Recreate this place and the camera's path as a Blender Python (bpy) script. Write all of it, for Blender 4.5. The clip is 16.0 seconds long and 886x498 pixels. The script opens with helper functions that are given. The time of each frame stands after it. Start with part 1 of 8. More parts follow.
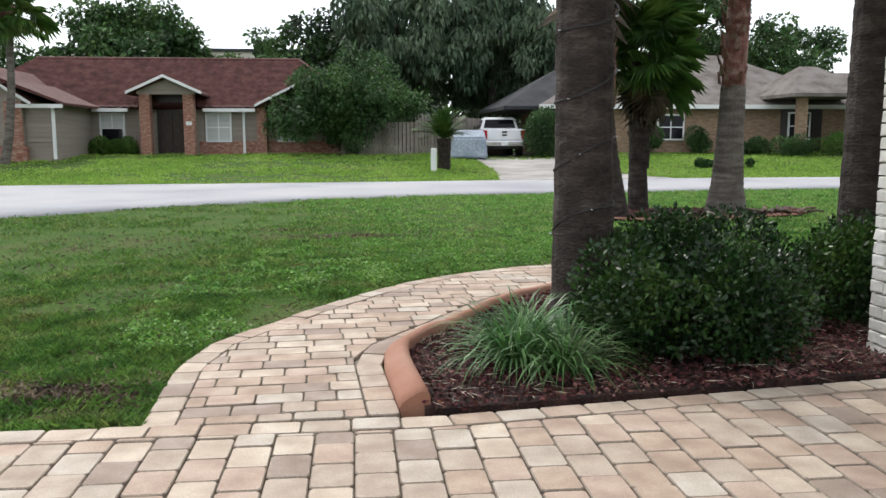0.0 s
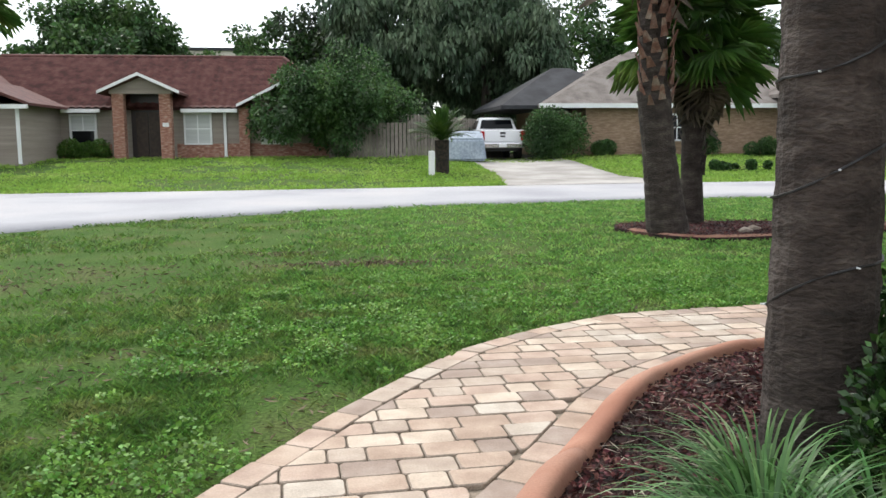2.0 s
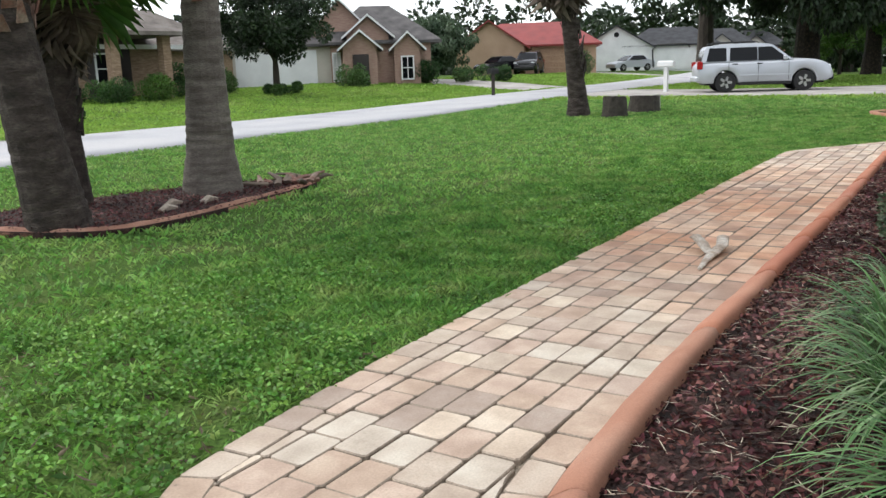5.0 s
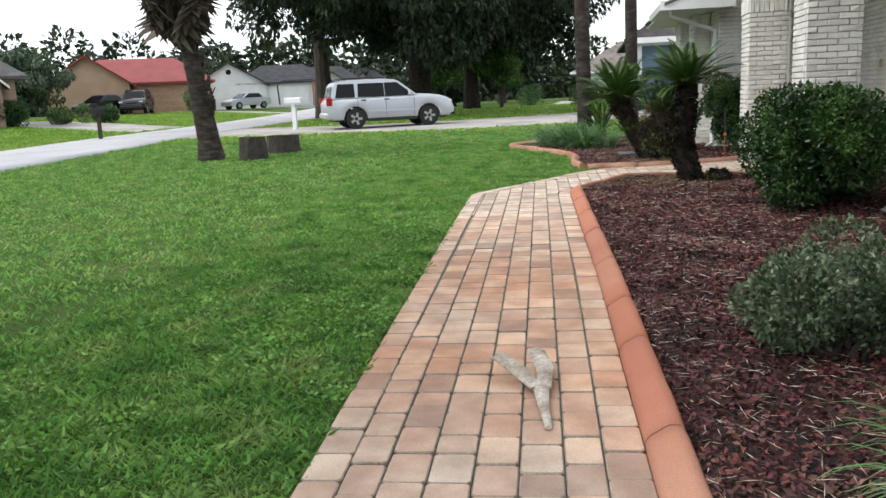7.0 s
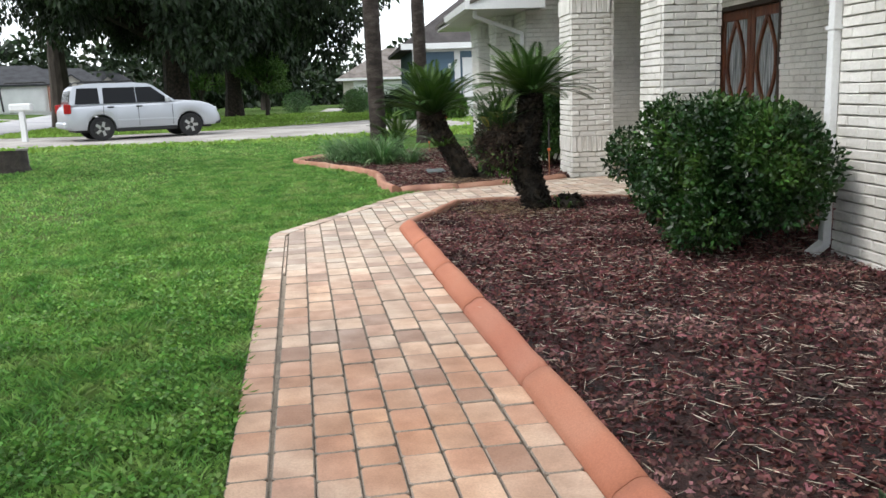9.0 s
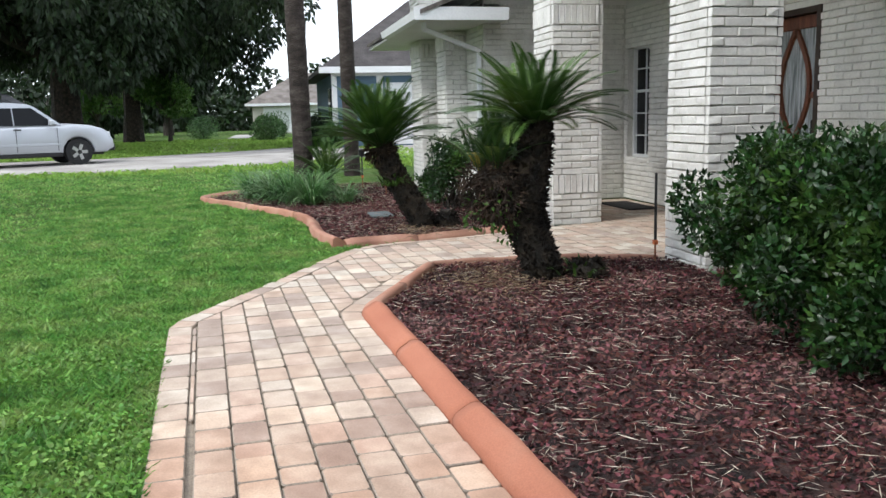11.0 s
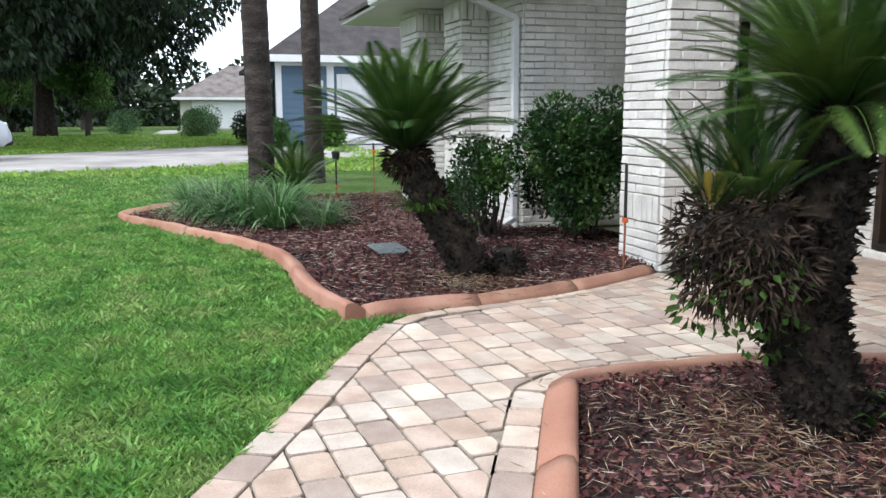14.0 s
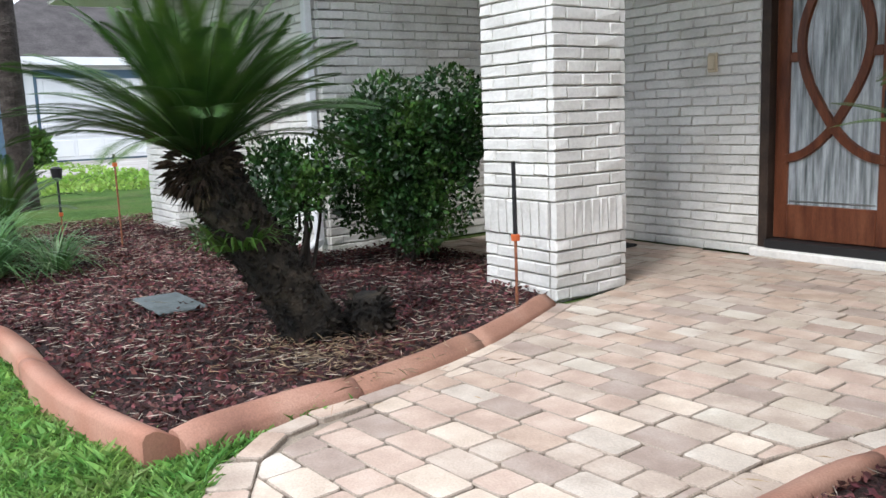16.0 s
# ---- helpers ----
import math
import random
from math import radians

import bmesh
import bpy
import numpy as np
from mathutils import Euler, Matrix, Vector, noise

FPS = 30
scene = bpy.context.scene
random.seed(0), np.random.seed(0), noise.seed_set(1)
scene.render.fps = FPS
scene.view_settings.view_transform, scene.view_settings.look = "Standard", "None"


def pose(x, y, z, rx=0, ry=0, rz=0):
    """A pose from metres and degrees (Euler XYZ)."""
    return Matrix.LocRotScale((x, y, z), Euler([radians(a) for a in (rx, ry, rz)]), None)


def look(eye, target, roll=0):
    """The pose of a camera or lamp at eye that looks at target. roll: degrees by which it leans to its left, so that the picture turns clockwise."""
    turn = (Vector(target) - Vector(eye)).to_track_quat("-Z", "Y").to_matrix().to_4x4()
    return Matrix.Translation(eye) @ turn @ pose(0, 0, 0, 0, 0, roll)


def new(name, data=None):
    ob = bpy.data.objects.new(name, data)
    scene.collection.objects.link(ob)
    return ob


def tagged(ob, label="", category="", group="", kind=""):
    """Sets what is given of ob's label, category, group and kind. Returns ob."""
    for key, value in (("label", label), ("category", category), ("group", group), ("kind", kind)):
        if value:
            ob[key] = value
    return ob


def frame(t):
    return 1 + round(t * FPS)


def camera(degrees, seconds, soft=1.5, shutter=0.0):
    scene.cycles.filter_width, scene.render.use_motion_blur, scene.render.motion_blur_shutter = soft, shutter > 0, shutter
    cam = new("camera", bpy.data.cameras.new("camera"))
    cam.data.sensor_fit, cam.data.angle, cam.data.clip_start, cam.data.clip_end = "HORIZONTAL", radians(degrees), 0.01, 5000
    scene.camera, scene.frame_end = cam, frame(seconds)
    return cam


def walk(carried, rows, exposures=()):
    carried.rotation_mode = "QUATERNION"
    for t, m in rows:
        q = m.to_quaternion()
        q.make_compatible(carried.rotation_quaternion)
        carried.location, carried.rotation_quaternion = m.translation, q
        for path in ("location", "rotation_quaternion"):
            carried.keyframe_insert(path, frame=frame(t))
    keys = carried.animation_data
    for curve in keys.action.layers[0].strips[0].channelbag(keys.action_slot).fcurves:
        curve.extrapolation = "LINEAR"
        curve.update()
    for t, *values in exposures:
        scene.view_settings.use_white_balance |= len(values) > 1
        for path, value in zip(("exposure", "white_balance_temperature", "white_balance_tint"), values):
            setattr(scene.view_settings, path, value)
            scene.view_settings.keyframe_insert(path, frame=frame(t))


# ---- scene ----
cam = camera(56.0, 16.0)
PATH = [
    (0, (0.097, -0.959, 1.307), (0.301, 1.013, 1.045), -0.1),
    (0.5, (-0.036, -0.388, 1.322), (-0.001, 1.593, 1.049), 0.6),
    (1, (-0.126, 0.198, 1.304), (-0.113, 2.179, 1.027), 0.6),
    (1.5, (-0.202, 0.807, 1.333), (-0.152, 2.786, 1.05), -0.1),
    (2, (-0.253, 1.402, 1.322), (-0.006, 3.369, 1.063), -0.3),
    (2.5, (-0.329, 2.082, 1.297), (0.053, 4.019, 0.977), -0.1),
    (3, (-0.344, 2.746, 1.27), (0.289, 4.604, 0.888), -1.0),
    (3.5, (-0.318, 3.379, 1.276), (0.546, 5.143, 0.895), -1.7),
    (4, (-0.188, 3.955, 1.269), (1.021, 5.494, 0.856), -2.4),
    (4.5, (-0.074, 4.548, 1.303), (1.299, 5.939, 0.876), -2.3),
    (5, (0.195, 5.092, 1.328), (1.777, 6.242, 0.911), -1.9),
    (7.5, (2.91, 6.927, 1.327), (4.868, 7.124, 0.97), -3.1),
    (8, (3.506, 7.129, 1.366), (5.474, 7.179, 1.016), -3.0),
    (8.5, (4.16, 7.24, 1.358), (6.127, 7.156, 1.006), -1.5),
    (9, (4.776, 7.351, 1.364), (6.73, 7.142, 0.991), -2.1),
    (9.5, (5.411, 7.396, 1.359), (7.363, 7.143, 1.001), -1.5),
    (12, (8.669, 7.629, 1.359), (10.576, 7.111, 1.047), -0.9),
    (12.5, (9.261, 7.645, 1.349), (11.166, 7.125, 1.031), -0.0),
    (13, (9.919, 7.714, 1.33), (11.834, 7.212, 1.044), -0.3),
    (13.5, (10.527, 7.724, 1.29), (12.435, 7.199, 0.997), 0.0),
    (14, (11.161, 7.744, 1.272), (13.046, 7.154, 0.956), -0.1),
    (14.5, (11.736, 7.708, 1.248), (13.561, 6.964, 0.909), 0.4),
    (15, (12.322, 7.713, 1.23), (14.116, 6.894, 0.898), -0.3),
    (15.5, (12.891, 7.672, 1.184), (14.584, 6.658, 0.861), -1.1),
    (16, (13.358, 7.551, 1.161), (14.96, 6.395, 0.847), -2.2),
]
EXPOSURES = [(0.0, 0.44, 6450, 11), (1.5, 0.62, 6500, 11), (3.0, 0.68, 6480, 10), (4.5, 0.58, 6450, 10), (9.0, 0.73, 6350, 10), (12.5, 0.80, 6000, 11), (16.0, 1.0, 5950, 12)]
walk(cam, [(t, look(eye, target, roll)) for t, eye, target, roll in PATH], EXPOSURES)

# world: bright overcast sky, soft high sun
world = bpy.data.worlds.new("world")
scene.world = world
world.use_nodes = True
wn, wl = world.node_tree.nodes, world.node_tree.links
sky = wn.new("ShaderNodeTexSky")
sky.sky_type = "NISHITA"
sky.sun_disc = False
sky.sun_elevation, sky.sun_rotation = radians(50), radians(338)
sky.air_density, sky.dust_density, sky.ozone_density = 1.0, 1.0, 1.0
veil = wn.new("ShaderNodeMix")
veil.data_type = "RGBA"
veil.inputs["Factor"].default_value = 0.78
veil.inputs["B"].default_value = (9.6, 9.9, 10.2, 1)
wl.new(sky.outputs["Color"], veil.inputs["A"])
wl.new(veil.outputs["Result"], wn["Background"].inputs["Color"])
wn["Background"].inputs["Strength"].default_value = 0.12
sun = new("sun", bpy.data.lights.new("sun", "SUN"))
sun.data.energy, sun.data.angle, sun.data.color = 1.5, radians(14), (1.0, 0.95, 0.88)
sun.matrix_world = look((0, 0, 30), (0.24, -0.60, 29.25))

# ---- materials ----


def surf(name, cols, scale=6.0, rough=0.85, bump=0.3, bscale=60.0, rand=0.0, island=0.0, metal=0.0, thin=0.0, grain=0.25, spec=0.4, coord="pos", stretch=(1, 1, 1), dist=0.01):
    """A surface of two or three mixed colours, with fine grain, relief and variation from piece to piece."""
    m = bpy.data.materials.new(name)
    m.use_nodes = True
    n, l = m.node_tree.nodes, m.node_tree.links
    bsdf = n["Principled BSDF"]
    if coord == "pos":
        src = n.new("ShaderNodeNewGeometry").outputs["Position"]
    else:
        src = n.new("ShaderNodeTexCoord").outputs["Object"]
    mp = n.new("ShaderNodeMapping")
    mp.inputs["Scale"].default_value = stretch
    l.new(src, mp.inputs["Vector"])
    big = n.new("ShaderNodeTexNoise")
    big.inputs["Scale"].default_value, big.inputs["Detail"].default_value = scale, 5
    l.new(mp.outputs[0], big.inputs["Vector"])
    ramp = n.new("ShaderNodeValToRGB")
    els = ramp.color_ramp.elements
    while len(els) < len(cols):
        els.new(0.5)
    for i, c in enumerate(cols):
        els[i].position = 0.32 + 0.36 * i / max(1, len(cols) - 1)
        els[i].color = (*c, 1)
    l.new(big.outputs["Fac"], ramp.inputs["Fac"])
    fine = n.new("ShaderNodeTexNoise")
    fine.inputs["Scale"].default_value, fine.inputs["Detail"].default_value = bscale, 4
    l.new(mp.outputs[0], fine.inputs["Vector"])
    hsv = n.new("ShaderNodeHueSaturation")
    l.new(ramp.outputs["Color"], hsv.inputs["Color"])
    rng = n.new("ShaderNodeMapRange")
    rng.inputs["From Min"].default_value, rng.inputs["From Max"].default_value = 0.3, 0.7
    rng.inputs["To Min"].default_value, rng.inputs["To Max"].default_value = 1 - grain, 1 + grain
    l.new(fine.outputs["Fac"], rng.inputs["Value"])
    val = rng.outputs["Result"]
    for amount, node, out in ((rand, "ShaderNodeObjectInfo", "Random"), (island, "ShaderNodeNewGeometry", "Random Per Island")):
        if amount:
            r = n.new(node)
            mr = n.new("ShaderNodeMapRange")
            mr.inputs["To Min"].default_value, mr.inputs["To Max"].default_value = 1 - amount, 1 + amount
            l.new(r.outputs[out], mr.inputs["Value"])
            mul = n.new("ShaderNodeMath")
            mul.operation = "MULTIPLY"
            l.new(val, mul.inputs[0])
            l.new(mr.outputs["Result"], mul.inputs[1])
            val = mul.outputs[0]
            hr = n.new("ShaderNodeMapRange")
            hr.inputs["To Min"].default_value, hr.inputs["To Max"].default_value = 0.5 - 0.035 * amount, 0.5 + 0.035 * amount
            mix = n.new("ShaderNodeMath")
            mix.operation = "FRACT"
            sc = n.new("ShaderNodeMath")
            sc.operation = "MULTIPLY"
            sc.inputs[1].default_value = 7.31
            l.new(r.outputs[out], sc.inputs[0])
            l.new(sc.outputs[0], mix.inputs[0])
            l.new(mix.outputs[0], hr.inputs["Value"])
            l.new(hr.outputs["Result"], hsv.inputs["Hue"])
    l.new(val, hsv.inputs["Value"])
    l.new(hsv.outputs["Color"], bsdf.inputs["Base Color"])
    rr = n.new("ShaderNodeMapRange")
    rr.inputs["To Min"].default_value, rr.inputs["To Max"].default_value = max(0.02, rough - 0.12), min(1, rough + 0.12)
    l.new(fine.outputs["Fac"], rr.inputs["Value"])
    l.new(rr.outputs["Result"], bsdf.inputs["Roughness"])
    bsdf.inputs["Metallic"].default_value = metal
    bsdf.inputs["Specular IOR Level"].default_value = spec
    if bump:
        b = n.new("ShaderNodeBump")
        b.inputs["Strength"].default_value, b.inputs["Distance"].default_value = bump, dist
        l.new(fine.outputs["Fac"], b.inputs["Height"])
        l.new(b.outputs["Normal"], bsdf.inputs["Normal"])
    if thin:
        tr = n.new("ShaderNodeBsdfTranslucent")
        l.new(hsv.outputs["Color"], tr.inputs["Color"])
        mx = n.new("ShaderNodeMixShader")
        mx.inputs["Fac"].default_value = thin
        l.new(bsdf.outputs[0], mx.inputs[1])
        l.new(tr.outputs[0], mx.inputs[2])
        l.new(mx.outputs[0], n["Material Output"].inputs["Surface"])
    return m


M_lawn = surf("lawn soil and turf", [(0.045, 0.095, 0.018), (0.070, 0.125, 0.028), (0.095, 0.118, 0.040)], 1.3, 0.95, 0.9, 45, grain=0.5, dist=0.03, spec=0.08)
M_blade = surf("grass blades", [(0.092, 0.23, 0.045), (0.18, 0.355, 0.075), (0.29, 0.40, 0.125)], 2.4, 0.6, 0, 3, island=0.45, thin=0.4, grain=0.15)
M_blade_dull = surf("thin olive grass blades", [(0.062, 0.145, 0.028), (0.115, 0.225, 0.042), (0.20, 0.235, 0.075)], 2.4, 0.6, 0, 3, island=0.5, thin=0.35, grain=0.2)
M_far_lawn = surf("far lawn blades", [(0.19, 0.34, 0.055), (0.24, 0.40, 0.065), (0.30, 0.42, 0.10)], 0.5, 0.7, 0, 3, island=0.25, thin=0.4, grain=0.15)
M_road = surf("pale worn road", [(0.30, 0.30, 0.32), (0.37, 0.37, 0.385), (0.42, 0.41, 0.41)], 0.35, 0.9, 0.3, 90, grain=0.12)
M_concrete = surf("driveway concrete", [(0.24, 0.225, 0.205), (0.34, 0.32, 0.295), (0.43, 0.41, 0.38)], 0.7, 0.9, 0.2, 40, grain=0.15)
M_joint = surf("joint sand", [(0.22, 0.18, 0.14), (0.33, 0.275, 0.21)], 12, 0.95, 0.5, 150)
M_curb = surf("terracotta coloured concrete", [(0.30, 0.135, 0.085), (0.38, 0.19, 0.125), (0.44, 0.255, 0.18)], 1.6, 0.88, 0.5, 120, rand=0.08, grain=0.12, dist=0.004)
M_curb_red = surf("orange red concrete", [(0.33, 0.115, 0.066), (0.40, 0.155, 0.092), (0.44, 0.22, 0.145)], 0.7, 0.88, 0.5, 120, rand=0.06, grain=0.12, dist=0.004)
M_mulch_bed = surf("mulch bed", [(0.010, 0.006, 0.005), (0.030, 0.012, 0.010), (0.06, 0.03, 0.024)], 7, 0.95, 1.0, 60, grain=0.5, dist=0.03)
M_chip = surf("wood chips", [(0.030, 0.011, 0.010), (0.095, 0.027, 0.025), (0.19, 0.10, 0.09)], 1.6, 0.85, 0.2, 90, island=0.7, grain=0.3)
M_straw = surf("dry needles and straw", [(0.30, 0.25, 0.19), (0.50, 0.44, 0.36)], 4, 0.8, 0, 40, island=0.4)
M_brick = surf("white painted brick", [(0.60, 0.585, 0.54), (0.70, 0.685, 0.64), (0.76, 0.745, 0.70)], 3.0, 0.65, 0.7, 38, rand=0.05, island=0.05, grain=0.07, dist=0.008)
M_mortar = surf("painted mortar", [(0.52, 0.505, 0.465), (0.64, 0.625, 0.585)], 6, 0.9, 0.5, 60)
M_white = surf("white trim paint", [(0.66, 0.67, 0.67), (0.76, 0.77, 0.77)], 1.2, 0.5, 0.1, 40, grain=0.05)
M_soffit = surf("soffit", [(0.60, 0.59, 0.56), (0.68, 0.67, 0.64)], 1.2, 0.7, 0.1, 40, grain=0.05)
M_leaf = surf("dark glossy shrub leaves", [(0.008, 0.026, 0.006), (0.017, 0.050, 0.010), (0.058, 0.125, 0.022)], 2.6, 0.36, 0, 8, island=0.55, thin=0.18, grain=0.2, spec=0.4)
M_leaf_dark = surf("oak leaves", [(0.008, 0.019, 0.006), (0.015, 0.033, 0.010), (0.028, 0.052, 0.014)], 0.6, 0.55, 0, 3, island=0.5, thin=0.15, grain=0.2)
M_leaf_mid = surf("tree leaves", [(0.024, 0.060, 0.017), (0.045, 0.105, 0.026), (0.085, 0.16, 0.042)], 0.5, 0.55, 0, 3, island=0.5, thin=0.2, grain=0.2)
M_leaf_grey = surf("grey green willow leaves", [(0.032, 0.066, 0.034), (0.060, 0.10, 0.052), (0.105, 0.15, 0.085)], 0.5, 0.6, 0, 3, island=0.45, thin=0.2, grain=0.2)
M_leaf_light = surf("light green leaves", [(0.05, 0.12, 0.02), (0.09, 0.18, 0.03)], 0.8, 0.5, 0, 3, island=0.4, thin=0.3, grain=0.2)
M_liriope = surf("strap leaves", [(0.05, 0.135, 0.036), (0.10, 0.22, 0.066), (0.25, 0.34, 0.18)], 3.0, 0.42, 0, 8, island=0.45, thin=0.3, grain=0.15)
M_frond = surf("cycad fronds", [(0.016, 0.046, 0.010), (0.036, 0.088, 0.015), (0.085, 0.145, 0.028)], 2.0, 0.5, 0, 8, island=0.3, thin=0.18, grain=0.2, spec=0.3)
M_frond_yellow = surf("yellowing frond", [(0.30, 0.28, 0.03), (0.45, 0.36, 0.06)], 4.0, 0.5, 0, 8, island=0.3, thin=0.25)
M_fan = surf("fan palm leaves", [(0.05, 0.12, 0.025), (0.085, 0.18, 0.035), (0.16, 0.22, 0.05)], 1.2, 0.45, 0, 8, island=0.3, thin=0.3)
M_fan_dead = surf("dead palm leaves", [(0.10, 0.075, 0.055), (0.20, 0.16, 0.12)], 1.2, 0.8, 0, 8, island=0.4, thin=0.15)
M_bark = surf("oak bark", [(0.028, 0.023, 0.018), (0.06, 0.05, 0.04)], 5, 0.95, 1.0, 30, dist=0.03, stretch=(1, 1, 0.3))
M_palm_bark = surf("weathered palm trunk", [(0.020, 0.015, 0.012), (0.040, 0.030, 0.025), (0.070, 0.057, 0.049)], 5.0, 0.95, 1.0, 28, grain=0.35, dist=0.02, stretch=(1, 1, 2.2))
M_palm_pale = surf("pale ringed palm trunk", [(0.075, 0.062, 0.053), (0.12, 0.104, 0.09), (0.17, 0.15, 0.13)], 3.0, 0.95, 0.9, 30, grain=0.25, dist=0.015, stretch=(1, 1, 4))
M_boot = surf("frayed leaf bases", [(0.10, 0.040, 0.028), (0.17, 0.085, 0.06), (0.24, 0.19, 0.15)], 6.0, 0.9, 0.8, 40, rand=0.2, island=0.4, dist=0.01)
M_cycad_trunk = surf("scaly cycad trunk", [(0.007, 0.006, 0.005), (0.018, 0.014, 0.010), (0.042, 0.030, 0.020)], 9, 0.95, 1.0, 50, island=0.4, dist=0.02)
M_stump = surf("cut stump", [(0.028, 0.024, 0.020), (0.060, 0.050, 0.042)], 6, 0.95, 1.0, 30, dist=0.02)


def paver_mat():
    """Tumbled concrete pavers: cream, buff, pink and grey, rust stained along one stretch."""
    m = surf("tumbled pavers", [(0.36, 0.295, 0.24), (0.44, 0.37, 0.305), (0.52, 0.46, 0.39)], 5.0, 0.9, 0.7, 110, rand=0.12, island=0.12, grain=0.1, dist=0.004)
    n, l = m.node_tree.nodes, m.node_tree.links
    bsdf = n["Principled BSDF"]
    hsv = bsdf.inputs["Base Color"].links[0].from_node
    r = n.new("ShaderNodeObjectInfo")
    g = n.new("ShaderNodeNewGeometry")
    add = n.new("ShaderNodeMath")
    add.operation = "ADD"
    l.new(r.outputs["Random"], add.inputs[0])
    l.new(g.outputs["Random Per Island"], add.inputs[1])
    fr = n.new("ShaderNodeMath")
    fr.operation = "FRACT"
    l.new(add.outputs[0], fr.inputs[0])
    ramp = n.new("ShaderNodeValToRGB")
    ramp.color_ramp.interpolation = "CONSTANT"
    tones = [(0.0, (1.0, 0.97, 0.94)), (0.20, (0.98, 0.88, 0.84)), (0.42, (1.12, 1.10, 1.05)), (0.58, (0.86, 0.80, 0.79)), (0.72, (1.06, 0.95, 0.88)), (0.88, (1.16, 1.20, 1.20))]
    while len(ramp.color_ramp.elements) < len(tones):
        ramp.color_ramp.elements.new(0.5)
    for e, (p, c) in zip(ramp.color_ramp.elements, tones):
        e.position, e.color = p, (*c, 1)
    l.new(fr.outputs[0], ramp.inputs["Fac"])
    mul = n.new("ShaderNodeMix")
    mul.data_type, mul.blend_type = "RGBA", "MULTIPLY"
    mul.inputs["Factor"].default_value = 1.0
    l.new(hsv.outputs["Color"], mul.inputs["A"])
    l.new(ramp.outputs["Color"], mul.inputs["B"])
    # rust coloured stain over the straight stretch of the walk
    sep = n.new("ShaderNodeSeparateXYZ")
    l.new(g.outputs["Position"], sep.inputs[0])
    up = n.new("ShaderNodeMapRange")
    up.interpolation_type = "SMOOTHSTEP"
    up.inputs["From Min"].default_value, up.inputs["From Max"].default_value = 3.8, 6.2
    l.new(sep.outputs["X"], up.inputs["Value"])
    dn = n.new("ShaderNodeMapRange")
    dn.interpolation_type = "SMOOTHSTEP"
    dn.inputs["From Min"].default_value, dn.inputs["From Max"].default_value = 9.0, 12.6
    dn.inputs["To Min"].default_value, dn.inputs["To Max"].default_value = 1, 0
    l.new(sep.outputs["X"], dn.inputs["Value"])
    blot = n.new("ShaderNodeTexNoise")
    blot.inputs["Scale"].default_value = 0.9
    l.new(g.outputs["Position"], blot.inputs["Vector"])
    fac = blot.outputs["Fac"]
    for o in (up, dn):
        k = n.new("ShaderNodeMath")
        k.operation = "MULTIPLY"
        l.new(fac, k.inputs[0])
        l.new(o.outputs["Result"], k.inputs[1])
        fac = k.outputs[0]
    rust = n.new("ShaderNodeMix")
    rust.data_type, rust.blend_type = "RGBA", "MULTIPLY"
    rust.inputs["B"].default_value = (1.05, 0.60, 0.36, 1)
    l.new(fac, rust.inputs["Factor"])
    l.new(mul.outputs["Result"], rust.inputs["A"])
    l.new(rust.outputs["Result"], bsdf.inputs["Base Color"])
    return m


M_paver = paver_mat()
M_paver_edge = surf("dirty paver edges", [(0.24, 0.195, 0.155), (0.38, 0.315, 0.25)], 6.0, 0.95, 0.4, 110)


def plain(name, col, rough=0.5, metal=0.0, spec=0.5):
    m = bpy.data.materials.new(name)
    m.use_nodes = True
    b = m.node_tree.nodes["Principled BSDF"]
    b.inputs["Base Color"].default_value = (*col, 1)
    b.inputs["Roughness"].default_value, b.inputs["Metallic"].default_value = rough, metal
    b.inputs["Specular IOR Level"].default_value = spec
    return m


M_glass = plain("dark window glass", (0.006, 0.007, 0.009), 0.06, 0.0, 0.16)
M_rubber = plain("tyre rubber", (0.012, 0.012, 0.013), 0.8)
M_rim = plain("alloy rim", (0.55, 0.55, 0.56), 0.3, 0.9)
M_black = plain("black plastic", (0.012, 0.012, 0.013), 0.5)
M_red = plain("red lens", (0.35, 0.01, 0.01), 0.25)
M_silver = plain("silver car paint", (0.47, 0.49, 0.53), 0.38, 0.35)
M_carwhite = plain("white car paint", (0.75, 0.76, 0.78), 0.25)
M_carblack = plain("black car paint", (0.012, 0.012, 0.016), 0.2)
M_chrome = plain("chrome", (0.6, 0.6, 0.62), 0.15, 1.0)
M_lamp = plain("headlight lens", (0.65, 0.68, 0.70), 0.1)

# ---- building helpers ----


def smoothstep(v):
    v = np.clip(v, 0, 1)
    return v * v * (3 - 2 * v)


def g(x, y):
    """Height of the ground: level by the house, rising gently to the next drive and up the lawns across the road."""
    return 0.2 * smoothstep((np.asarray(x, float) - 18) / 16) + 0.62 * smoothstep((np.asarray(y, float) - 26) / 14) * (1 - 0.32 * np.exp(-((np.asarray(x, float) - 7.3) / 2.6) ** 2))


